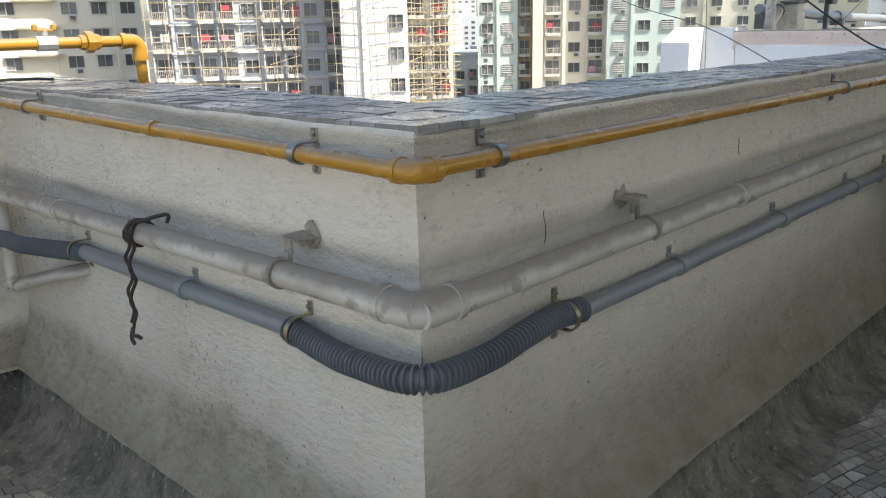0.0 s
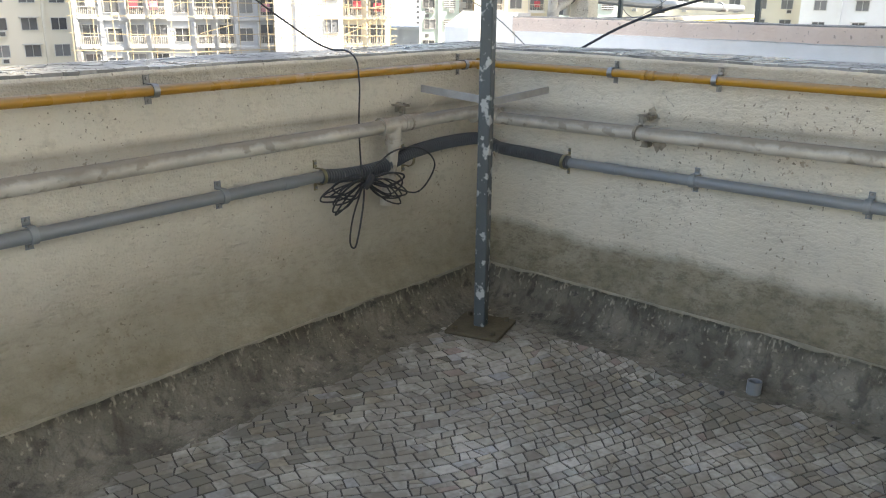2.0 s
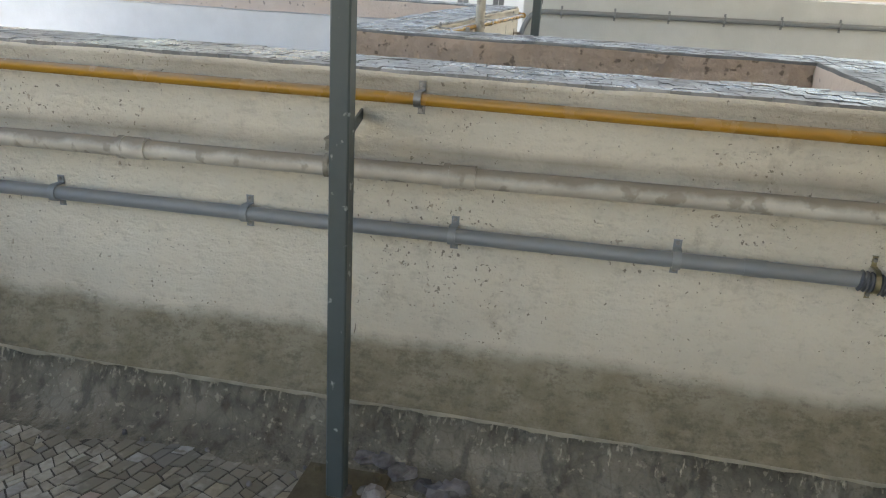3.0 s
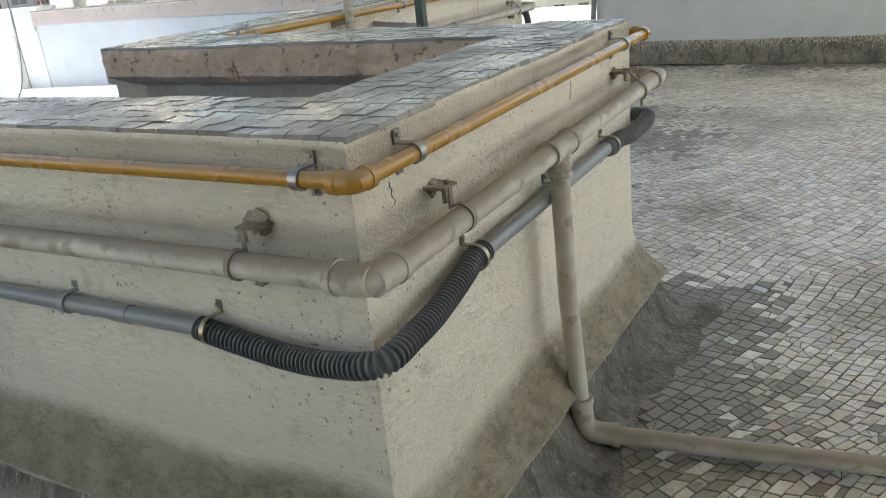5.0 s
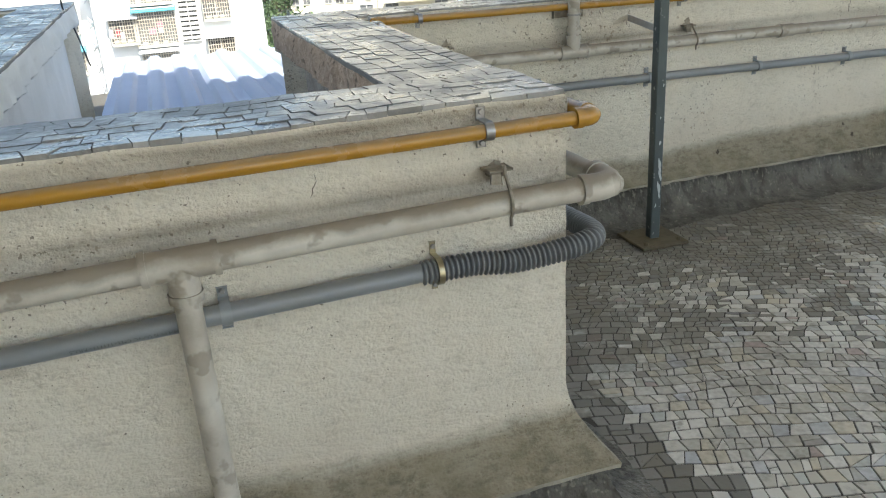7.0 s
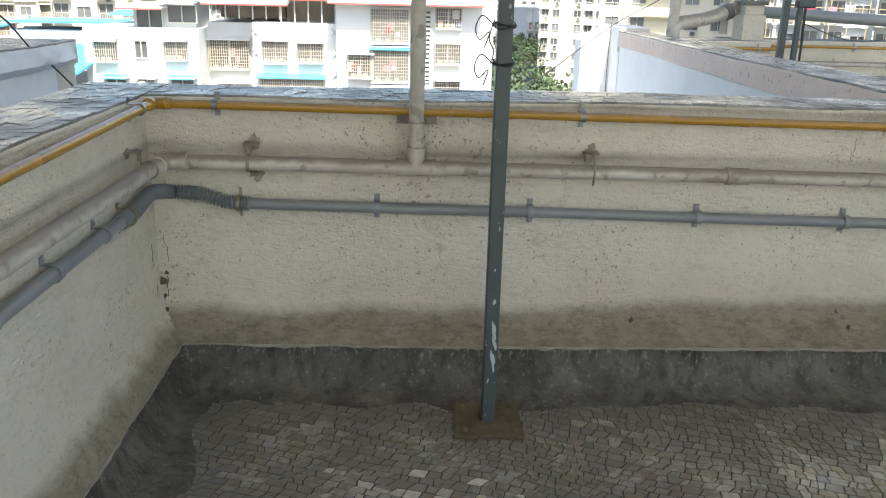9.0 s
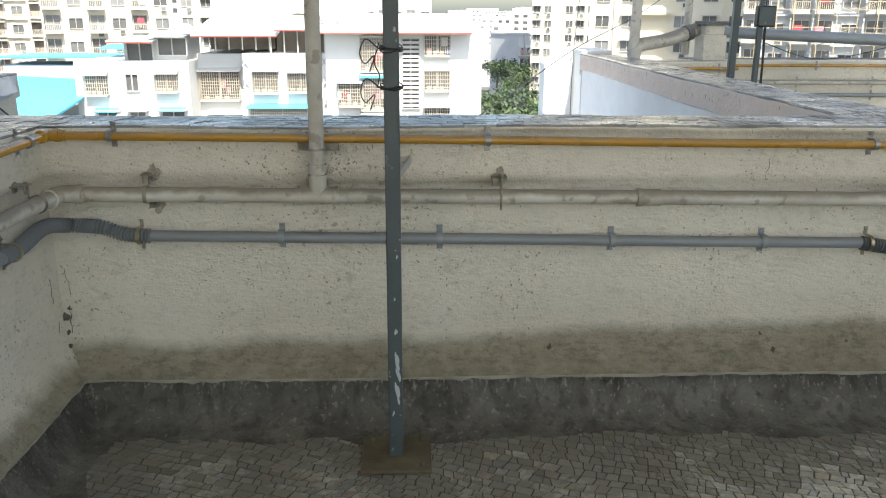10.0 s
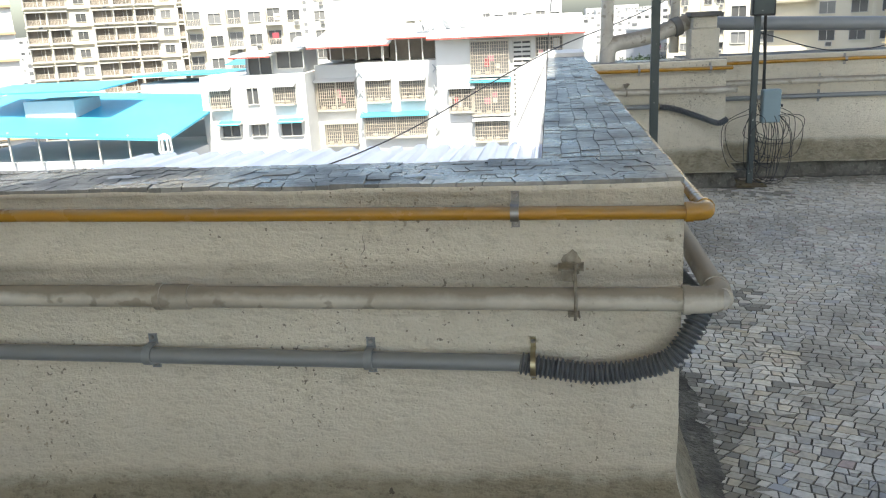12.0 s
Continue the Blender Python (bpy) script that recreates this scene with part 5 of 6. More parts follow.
FARF = material("far_facade", (0.64, 0.63, 0.6), 0.9, 0, (0.52, 0.52, 0.51), 0.05, 0.7, 0.6, 0.05, 0.05, per_object=0.25)
GLASS = material("dark_window_glass", (0.13, 0.135, 0.14), 0.2, 0, (0.2, 0.195, 0.185), 0.6, 0.7, 5, 0.05, 0.01, per_object=0.5)
FRAMEM = material("window_frame", (0.55, 0.54, 0.5), 0.6, 0, (0.45, 0.44, 0.41), 1, 0.5, 5, 0.05, 0.01)
# dark tone that paints the shade inside loggias and under roofs
LOGGIASHADE = material("loggia_painted_shade", (0.17, 0.145, 0.12), 0.7, 0, (0.3, 0.26, 0.21), 0.5, 0.8, 3, 0.05, 0.01, per_object=0.4)
BARS = material("window_grille", (0.55, 0.5, 0.42), 0.6, 0.0, (0.4, 0.33, 0.25), 1, 0.6, 5, 0.05, 0.01)
CYAN = material("cyan_roof_sheet", (0.08, 0.4, 0.56), 0.5, 0, (0.1, 0.46, 0.6), 0.3, 0.6, 4, 0.1, 0.02)
REDM = material("red_trim", (0.42, 0.1, 0.08), 0.6, 0, (0.34, 0.09, 0.07), 1, 0.5, 5, 0.05, 0.01)
BAMBOO = material("bamboo", (0.5, 0.4, 0.24), 0.7, 0, (0.4, 0.3, 0.17), 2, 0.6, 20, 0.1, 0.01)
LEAF = material("leaves", (0.07, 0.105, 0.045), 0.8, 0, (0.045, 0.075, 0.032), 0.6, 0.8, 6, 0.1, 0.02, per_object=0.35, island=True)
LEAFY = material("sunlit_young_leaves", (0.16, 0.2, 0.03), 0.7, 0, (0.1, 0.14, 0.025), 0.6, 0.8, 6, 0.1, 0.02, per_object=0.35, island=True)
BARK = material("bark", (0.12, 0.09, 0.06), 0.9, 0, (0.08, 0.06, 0.045), 2, 0.7, 15, 0.3, 0.02)
ASPHALT = material("asphalt", (0.07, 0.068, 0.065), 0.9, 0, (0.11, 0.1, 0.09), 0.05, 0.7, 3, 0.1, 0.02)
CLOTH = [material("hung_cloth_" + n, c, 0.9, 0, tuple(v * 0.7 for v in c), 2, 0.5, 20, 0.1, 0.01) for n, c in (("red", (0.45, 0.08, 0.1)), ("blue", (0.1, 0.16, 0.42)), ("pink", (0.55, 0.25, 0.32)), ("white", (0.6, 0.6, 0.58)))]
GROUND_Z = -22.0

bm = bmesh.new()
bmesh.ops.create_grid(bm, x_segments=8, y_segments=8, size=3500)
for v in bm.verts:
    v.co.z = GROUND_Z
tagged(part("ground", bm, ASPHALT, smooth=False), "dusty city ground and streets far below", "ground", kind="structure")

SHAPES = {}


def shared(key, make, mats):
    """One mesh for all alike pieces."""
    if key not in SHAPES:
        bm = bmesh.new()
        make(bm)
        bmesh.ops.recalc_face_normals(bm, faces=bm.faces)
        me = bpy.data.meshes.new(key[0])
        bm.to_mesh(me)
        bm.free()
        for mt in mats:
            me.materials.append(mt)
        SHAPES[key] = me
    return SHAPES[key]


def window_frame(bm, kind, w, h):
    """Local axes: x across, -y out of the facade, z up; centred."""
    t = 0.07
    for x0, x1, z0, z1 in ((-w / 2 - t, -w / 2, -h / 2 - t, h / 2 + t), (w / 2, w / 2 + t, -h / 2 - t, h / 2 + t), (-w / 2, w / 2, h / 2, h / 2 + t), (-w / 2, w / 2, -h / 2 - t, -h / 2), (-0.03, 0.03, -h / 2, h / 2)):
        box(bm, x0, x1, -0.16, 0.02, z0, z1)
    if kind == "hood":
        box(bm, -w / 2 - 0.25, w / 2 + 0.25, -0.65, 0.0, h / 2 + t, h / 2 + 0.16)
    if kind == "grille":
        box(bm, -w / 2 - 0.05, w / 2 + 0.05, -0.55, 0.0, h / 2 + t, h / 2 + 0.14)
        box(bm, -w / 2, w / 2, -0.5, 0.0, -h / 2 - 0.16, -h / 2 - t)
    if kind == "louvre":
        for k in range(int(h / 0.3)):
            z = -h / 2 + 0.3 * k + 0.1
            box(bm, -w / 2, w / 2, -0.2, 0.02, z, z + 0.17)
    if kind == "loggia":
        box(bm, -w / 2 - 0.2, w / 2 + 0.2, -0.9, 0.0, -h / 2 - 0.35, -h / 2 - t)
        box(bm, -w / 2 - 0.2, w / 2 + 0.2, -0.9, 0.0, h / 2 + t, h / 2 + 0.3)
        box(bm, -w / 2 - 0.25, -w / 2 - t, -0.8, 0.0, -h / 2, h / 2)
        box(bm, w * 0.18, w * 0.18 + 0.16, -0.3, 0.0, -h / 2, h / 2)
    if kind == "balcony":
        box(bm, -w / 2 - 0.2, w / 2 + 0.2, -1.1, 0.0, -h / 2 - 0.25, -h / 2 - t)
        box(bm, -w / 2 - 0.2, w / 2 + 0.2, -1.1, -1.02, -h / 2 - t, -h / 2 + 0.18)
        box(bm, -w / 2 - 0.35, -w / 2 - 0.2, -0.9, 0.0, -h / 2 - 0.2, h / 2 + 0.3)


def window_bars(bm, kind, w, h):
    if kind == "grille":
        n = max(4, int(w / 0.15))
        for k in range(n + 1):
            x = -w / 2 + w * k / n
            box(bm, x - 0.018, x + 0.018, -0.5, -0.46, -h / 2 - 0.1, h / 2 + 0.07)
        m = max(3, int(h / 0.2))
        for k in range(m + 1):
            z = -h / 2 - 0.1 + (h + 0.15) * k / m
            box(bm, -w / 2, w / 2, -0.51, -0.47, z - 0.016, z + 0.016)
            for sx in (-1, 1):
                box(bm, sx * w / 2 - 0.02, sx * w / 2 + 0.02, -0.5, 0.0, z - 0.016, z + 0.016)
        for k in range(3):
            x = -w / 2 + w * (k + 0.7) / 4
            box(bm, x - 0.14, x + 0.14, -0.42, -0.25, -h / 2 - 0.1, -h / 2 + 0.22)
    if kind == "loggia":
        for k in range(14):
            x = -w / 2 + w * k / 13
            box(bm, x - 0.02, x + 0.02, -0.86, -0.82, -h / 2 - 0.05, -h / 2 + 0.85)
        box(bm, -w / 2, w / 2, -0.88, -0.8, -h / 2 + 0.83, -h / 2 + 0.9)
    if kind == "balcony":
        for k in range(10):
            x = -w / 2 - 0.15 + (w + 0.3) * k / 9
            box(bm, x - 0.02, x + 0.02, -1.08, -1.04, -h / 2 + 0.18, -h / 2 + 0.95)
        box(bm, -w / 2 - 0.2, w / 2 + 0.2, -1.1, -1.02, -h / 2 + 0.92, -h / 2 + 1.0)


def put_window(parent, kind, x, z, w, h, y=0.0):
    ob = new("window", shared(("window_" + kind, w, h), lambda bm: window_frame(bm, kind, w, h), (FRAMEM,)))
    ob.parent = parent
    ob.location = (x, y, z)
    # a loggia's depth is a flat panel in the painted shade colour
    new("pane", shared(("pane", kind == "loggia", w, h), lambda bm: box(bm, -w / 2, w / 2, -0.02, 0.05, -h / 2, h / 2), (LOGGIASHADE if kind == "loggia" else GLASS,))).parent = ob
    if kind in ("grille", "balcony", "loggia"):
        new("grille" if kind == "grille" else "railing", shared((kind + "_bars", w, h), lambda bm: window_bars(bm, kind, w, h), (BARS,))).parent = ob
    return ob


def place(h0, h1, r):
    """The thing's pose and width for a facade spanning two headings (degrees from +y towards +x) at distance r."""
    a, b = radians(h0), radians(h1)
    p, q = Vector((r * math.sin(a), r * math.cos(a) - 2, 0)), Vector((r * math.sin(b), r * math.cos(b) - 2, 0))
    d = q - p
    return p, math.atan2(d.y, d.x), d.length


def building(h0, h1, r, top, mat, label, kinds, cols, storey=3.1, depth=14, zlo=-15, zhi=9, seed=0, swing=0.0, name="apartment_building", bands=None, rail=None):
    p, turn, w = place(h0, h1, r)
    ob = thing(name, label, "building", at=p)
    ob.rotation_euler = (0, 0, turn + radians(swing))
    rnd = random.Random(seed)
    bm = bmesh.new()
    box(bm, 0, w, 0, depth, GROUND_Z, top)
    part("wall", bm, mat, ob, smooth=False)
    for k in range(1, cols, 2):
        bm = bmesh.new()
        box(bm, w * k / cols - 0.18, w * k / cols + 0.18, -0.35, 0.0, GROUND_Z, top)
        part("pilaster", bm, mat, ob, smooth=False)
    bm = bmesh.new()
    box(bm, -0.3, w + 0.3, -0.3, depth + 0.3, top, top + 0.5)
    part("roof", bm, mat, ob, smooth=False)
    z = zlo
    bw = w / cols
    while z < min(zhi, top - 2):
        if bands:
            bm = bmesh.new()
            box(bm, -0.1, w + 0.1, -0.4, 0.0, z - storey * 0.5, z - storey * 0.5 + 0.3)
            part("floor_band", bm, bands, ob, smooth=False)
        for k in range(cols):
            kind = kinds[k % len(kinds)]
            if kind is None:
                continue
            ww = round(bw * 0.82 if kind == "loggia" else min(bw * 0.62, 2.6 if kind == "balcony" else 1.7), 2)
            hh = 2.1 if kind in ("balcony", "loggia") else 1.35
            put_window(ob, kind, bw * (k + 0.5) + rnd.uniform(-0.1, 0.1), z, ww, hh)
            if kind == "balcony" and rnd.random() < 0.5:
                def cl(bm):
                    box(bm, -0.45, 0.45, -1.0, -0.94, -0.45, 0.45)
                c = new("hung_cloth", shared(("hung_cloth", rnd.randrange(4)), cl, (CLOTH[rnd.randrange(4)],)))
                c.parent = ob
                c.location = (bw * (k + 0.5) + rnd.uniform(-0.6, 0.6), 0.0, z + rnd.uniform(-0.3, 0.3))
            elif rnd.random() < 0.25:
                def ac(bm):
                    box(bm, -0.4, 0.4, -0.45, 0.0, -0.3, 0.3)
                    box(bm, -0.3, 0.3, -0.47, -0.44, -0.22, 0.22, mat=1)
                c = new("air_conditioner", shared(("air_conditioner",), ac, (FRAMEM, GLASS)))
                c.parent = ob
                c.location = (bw * (k + 0.5) + ww * 0.2, 0.0, z - hh / 2 - 0.45)
        z += storey
    return ob, w


def scaffold(ob, w, z0, z1, y=-1.4, dx=1.9, dz=1.75, seed=1, r=0.05, skew=0.14):
    rnd = random.Random(seed)
    bm = bmesh.new()
    x = -0.6
    while x < w + 0.6:
        a = x + rnd.uniform(-0.2, 0.2)
        tube(bm, [(a, y + rnd.uniform(-0.1, 0.1), z0), (a + rnd.uniform(-skew, skew), y, (z0 + z1) / 2), (a + rnd.uniform(-skew, skew) * 2, y, z1)], r, 4)
        x += dx * rnd.uniform(0.7, 1.2)
    z = z0
    while z < z1:
        tube(bm, [(-0.8, y, z + rnd.uniform(-0.2, 0.2)), (w * 0.5, y - 0.1, z + rnd.uniform(-0.25, 0.2)), (w + 0.8, y, z + rnd.uniform(-0.2, 0.2))], r, 4)
        if rnd.random() < 0.55:
            a = rnd.uniform(0, w * 0.7)
            tube(bm, [(a, y, z), (a + 3.5, y, z + rnd.uniform(0.6, 1.8))], r * 0.8, 4)
        z += dz * rnd.uniform(0.75, 1.15)
    o = part("scaffolding", bm, BAMBOO, ob, "rough bamboo scaffolding poles", False)
    o["kind"] = "stuff"
    return o


# along the first bend of the terrace
b, w = building(15.6, 25.9, 112, 48, CREAM, "tall cream apartment tower with hooded windows", ["plain", "hood", None, "plain", "hood"], 6, 3.15, seed=2, swing=5, zhi=12)
bm = bmesh.new()
z = -14.2
while z < 9:
    box(bm, w * 0.28, w * 0.52, -1.2, 0.0, z, z + 0.25); box(bm, w * 0.28, w * 0.52, -1.2, -1.05, z, z + 0.95)
    z += 3.15
part("terrace_edges", bm, CREAM, b, "cream balcony parapets", False)["kind"] = "stuff"
building(10.2, 16.2, 190, 60, CREAM, "cream apartment block with rows of small windows", ["hood", "plain", None, "plain"], 8, 3.1, seed=3, swing=-12, zlo=-19, zhi=16)
b, w = building(26.1, 38.4, 96, 30, CONCF, "grey concrete apartment block under bamboo scaffolding", ["balcony", "plain", "balcony"], 9, 3.0, seed=4, bands=CONCF)
scaffold(b, w, -18, 12, seed=5)
b, w = building(38.2, 42.7, 90, 34, WHITEF, "bare white tower face behind scaffolding poles", [None, None, "plain"], 3, 3.3, seed=6)
scaffold(b, w, -18, 12, seed=7, dx=1.4, dz=1.4, r=0.035)
b, w = building(42.5, 45.8, 97, 30, CREAM, "yellowish apartment block wrapped in bamboo scaffolding", ["balcony", "balcony"], 2, 3.0, seed=8)
scaffold(b, w, -18, 12, seed=9, dx=1.0, dz=1.0, r=0.06)
building(45.4, 47.8, 150, -4.5, WHITEF, "low white apartment block with open balconies", ["balcony", "plain"], 3, 3.0, seed=10, zlo=-20, zhi=-5)
b, w = building(47.7, 50.4, 128, 32, GREENF, "pale green tower wall with a column of small windows", ["plain", "louvre"], 2, 3.05, seed=11)
for k in range(12):
    top = (1.1 if k < 6 else 0.7) - k * 0.82
    bm = bmesh.new()
    box(bm, 0.9, 1.45, -0.06, 0.0, top - 0.5, top)
    part("sign_mark", bm, GLASS, b, "dark mark of an upright sign", False)
building(50.4, 51.4, 130, 32, TANF, "narrow tan tower wing with open galleries", ["balcony"], 1, 3.05, seed=12)
building(51.4, 52.1, 126, 32, CREAM, "slim cream stair tower without windows", [None], 1, 3.05, seed=13)
building(52.1, 56.3, 130, 32, CREAM, "cream tower wing with railed balconies", ["balcony", "plain", "balcony"], 3, 3.05, seed=14)
building(56.4, 61.0, 127, 32, GREENF, "pale green tower wall with louvred shafts", ["louvre", "plain"], 3, 3.05, seed=15)
building(61.0, 72.0, 150, 30, CREAM, "cream apartment tower with plain windows", ["plain", "hood"], 7, 3.1, seed=16)
building(72.0, 100.0, 140, 26, WHITEF, "pale apartment block with rows of windows", ["plain", "hood", None], 12, 3.1, seed=17)

# the white apartment block across the gap
def bay(x):
    """Spacing of the bays along the white block."""
    return float(np.interp(x, (-18.1, -16.8, -14.1, -11.7, -9.45, -7.8, -5.9, -4.4, -1.9, 0.75, 1.9, 4.0, 6.2, 8.0, 11.4), (-16.3, -14.85, -12.45, -10.1, -8.6, -7.1, -4.9, -3.48, -1.06, 0.55, 2.44, 4.42, 6.56, 8.35, 11.4)))


def level(x, z):
    """Storey heights of the white block, its three fronts standing a little apart."""
    if x > 0.85:
        return float(np.interp(z, (-6.0, -3.35, -0.4, 1.35, 2.5), (-5.8, -3.65, -1.05, 0.41, 1.5)))
    return z if z < -2.0 else z - (0.8 if x < -9.4 else 0.5)


blk = thing("apartment_building", "sunlit white apartment block with caged windows and roof sheds", "building", at=(0, 52.0, 0))
for x0, x1, y0, y1, top, mt in ((-18.1, -9.45, 0.0, 12, -0.77, WHITEF), (-9.45, -6.0, 2.6, 12, -0.4, WHITEF), (-6.0, 0.9, 0.5, 12, -0.57, WHITEF), (0.9, 11.4, -0.5, 12, 1.35, WHITEF),
                                (-9.0, 2.6, 6.0, 12, 3.4, WHITEF), (-12.6, -10.0, 1.0, 5, 0.95, CONCF), (-14.9, -12.6, 1.0, 4, 0.55, CONCF)):
    bm = bmesh.new(); box(bm, bay(x0), bay(x1), y0, y1, GROUND_Z if top > -1 and y0 < 5 and mt is WHITEF else -2, level(x0, top))
    part("wall", bm, mt, blk, smooth=False)
for x0, x1, y0, y1, z0, z1, mt in ((-15.6, -12.4, -0.6, 4.2, 0.75, 0.5, WHITEF), (-13.0, -9.7, -0.2, 5.2, 1.1, 0.8, CONCF), (-9.2, -3.4, 0.2, 6.0, 1.6, 0.6, WHITEF), (-3.6, 1.4, 0.0, 6.0, 1.9, 1.0, WHITEF),
                                   (0.4, 10.6, -1.6, 5.0, 2.5, 1.3, WHITEF), (-18.5, -12.0, 5.0, 9.0, 0.2, -0.2, CYAN), (8.8, 12.6, 0.0, 5, 1.6, 1.1, CONCF)):
    bm = bmesh.new()
    z0, z1 = level(x0 + 0.5, z0), level(x0 + 0.5, z1)
    x0, x1 = bay(x0), bay(x1)
    vs = box(bm, x0, x1, y0, y1, 0, 0.09)
    for v in vs:
        v.co.z += z1 + (z0 - z1) * (v.co.y - y0) / (y1 - y0)
    rf = part("roof", bm, mt, blk, smooth=False)
    if mt is WHITEF:
        bm = bmesh.new(); box(bm, x0, x1, y0 - 0.05, y0 + 0.02, z1 - 0.08, z1 + 0.02); part("red_edge", bm, REDM, rf, "red painted fascia", False)
for kind, x, y, z, ww, hh in (("grille", -16.8, 0.0, -3.15, 1.5, 1.2), ("plain", -14.1, 0.0, -3.0, 0.8, 1.1), ("grille", -11.7, 0.0, -3.0, 1.5, 1.1), ("hood", -16.2, 0.0, -5.4, 1.3, 0.8),
                              ("hood", -13.9, 0.0, -5.4, 1.0, 0.8), ("hood", -11.3, 0.0, -5.4, 1.5, 0.9), ("grille", -7.8, 2.6, -3.4, 2.8, 1.9), ("grille", -7.6, 2.6, -6.2, 2.4, 1.4),
                              ("grille", -4.4, 0.5, -3.0, 1.7, 1.35), ("grille", -1.9, 0.5, -3.0, 1.7, 1.2), ("grille", -3.3, 0.5, -5.5, 4.4, 1.3), ("grille", 1.9, -0.5, -3.4, 1.6, 1.5),
                              ("grille", 4.0, -0.5, -0.4, 2.5, 2.1), ("grille", 4.0, -0.5, -3.3, 2.5, 2.2), ("grille", 4.0, -0.5, -6.0, 2.2, 1.4), ("louvre", 6.2, -0.5, -1.9, 1.1, 4.6),
                              ("grille", 8.0, -0.5, 0.3, 1.7, 1.2), ("grille", 8.0, -0.5, -2.4, 1.7, 1.2), ("grille", 8.0, -0.5, -5.2, 1.7, 1.2), ("plain", -11.3, 1.0, 0.15, 1.9, 1.1),
                              ("plain", -13.7, 1.0, -0.2, 1.7, 1.2), ("plain", -1.2, 6.0, 1.0, 1.2, 1.4), ("plain", -7.2, 6.0, 0.4, 3.0, 1.2), ("plain", 0.6, 6.0, 1.2, 2.6, 1.4)):
    put_window(blk, kind, bay(x), level(x, z), ww, hh, y)
for x, y, z, w, mt in ((4.0, -0.5, -2.05, 2.8, CYAN), (1.9, -0.5, -2.45, 1.9, CONCF), (-3.3, 0.5, -4.65, 4.8, CYAN), (-7.8, 2.6, -2.3, 3.1, WHITEF), (-4.4, 0.5, -2.15, 1.9, WHITEF), (-1.9, 0.5, -2.25, 1.9, CONCF),
                       (-16.8, 0.0, -2.4, 1.7, CONCF), (-11.7, 0.0, -2.3, 1.7, CONCF), (-11.3, 0.0, -4.8, 1.8, CYAN), (-16.2, 0.0, -4.85, 1.6, CYAN), (4.0, -0.5, -5.1, 2.6, CONCF), (8.0, -0.5, -4.4, 1.9, CONCF)):
    bm = bmesh.new()
    z = level(x, z)
    x = bay(x)
    for v in box(bm, x - w / 2, x + w / 2, y - 0.75, y, z, z + 0.05):
        v.co.z += 0.3 * (v.co.y - y + 0.4)
    part("awning", bm, mt, blk, "sheet awning over a window", False)
rnd = random.Random(61)
for x, y, z in ((4.0, -0.5, -0.4), (4.0, -0.5, -3.3), (1.9, -0.5, -3.4), (-7.8, 2.6, -3.4), (8.0, -0.5, 0.3)):
    for k in range(3):
        bm = bmesh.new()
        a, b = bay(x) + rnd.uniform(-0.9, 0.7), level(x, z) + rnd.uniform(-0.7, 0.2)
        box(bm, a, a + rnd.uniform(0.2, 0.45), y - 0.4, y - 0.34, b, b + rnd.uniform(0.3, 0.6))
        part("hung_cloth", bm, CLOTH[rnd.randrange(4)], blk, "cloth hung in a caged window", False)
for x, y, z0, z1, depth in ((-6.3, 3.4, -0.4, 0.55, 3.0), (-1.2, 3.2, -0.57, 0.95, 3.0)):
    x, z0, z1 = bay(x), z0 - 0.5, z1 - 0.5
    # solid dark block drawn where the open roof space is only in shade
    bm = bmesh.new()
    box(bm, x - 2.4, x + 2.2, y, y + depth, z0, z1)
    part("roof_room", bm, LOGGIASHADE, blk, "dark block painted as the shade under the terrace roof", False)
    for k in range(6):
        bm = bmesh.new()
        tube(bm, [(x - 2.4 + 0.92 * k, y - 2.6, z0), (x - 2.4 + 0.92 * k, y - 2.6, z1)], 0.05, 5)
        part("roof_prop", bm, FRAMEM, blk, "thin prop of the terrace roof", False)
bm = bmesh.new()
for x in (-4.8, 0.6):
    for k in range(5):
        z = -1.9 - k * 1.4
        for sx in (-1, 1):
            tube(bm, [(x - 0.2 * sx, 0.35 if x < 1 else -0.56, z), (x + 0.2 * sx, 0.35 if x < 1 else -0.56, z + 0.55)], 0.05, 4)
part("vent_blocks", bm, CONCF, blk, "crossed concrete vent blocks", False)
for k, x in enumerate((-10.2, -9.6, -0.8, -0.1, 0.6, 1.3, 2.0)):
    def dish(bm):
        bmesh.ops.create_cone(bm, segments=12, radius1=0.42, radius2=0.1, depth=0.16, cap_ends=True)
    d = new("satellite_dish", shared(("satellite_dish",), dish, (CONCF,)))
    d.parent, d.location, d.rotation_euler = blk, (bay(x), 0.8, 1.25 if x > -5 else 0.6), (1.0, 0.3, 0.4 * k)
    d.location.y = 1.0
bm = bmesh.new()
box(bm, -2.2, -0.9, 5.4, 6.0, 1.6, 6.0)
part("stair_tower", bm, CREAM, blk, "pale yellow stair tower", False)

# blue roofed shed and pale sheds
shed = thing("blue_roof_shed", "workshop under a large cyan sheet roof", "shed", at=(-25, 50, 0))
bm = bmesh.new()
vs = box(bm, -9, 9.2, -5, 7, -4.6, -4.45)
for v in vs:
    v.co.z += 0.14 * (v.co.y + 5) - 0.05 * v.co.x
part("roof", bm, CYAN, shed, smooth=False)
bm = bmesh.new(); box(bm, -8.5, 8.8, -4.2, 6.5, GROUND_Z, -6.3); part("wall", bm, CONCF, shed, smooth=False)
for k in range(9):
    bm = bmesh.new(); box(bm, -8.5 + 2.1 * k, -8.4 + 2.1 * k, -4.6, -4.5, -6.5, -4.3 - 0.05 * (-8.5 + 2.1 * k)); part("prop", bm, FRAMEM, shed, smooth=False)
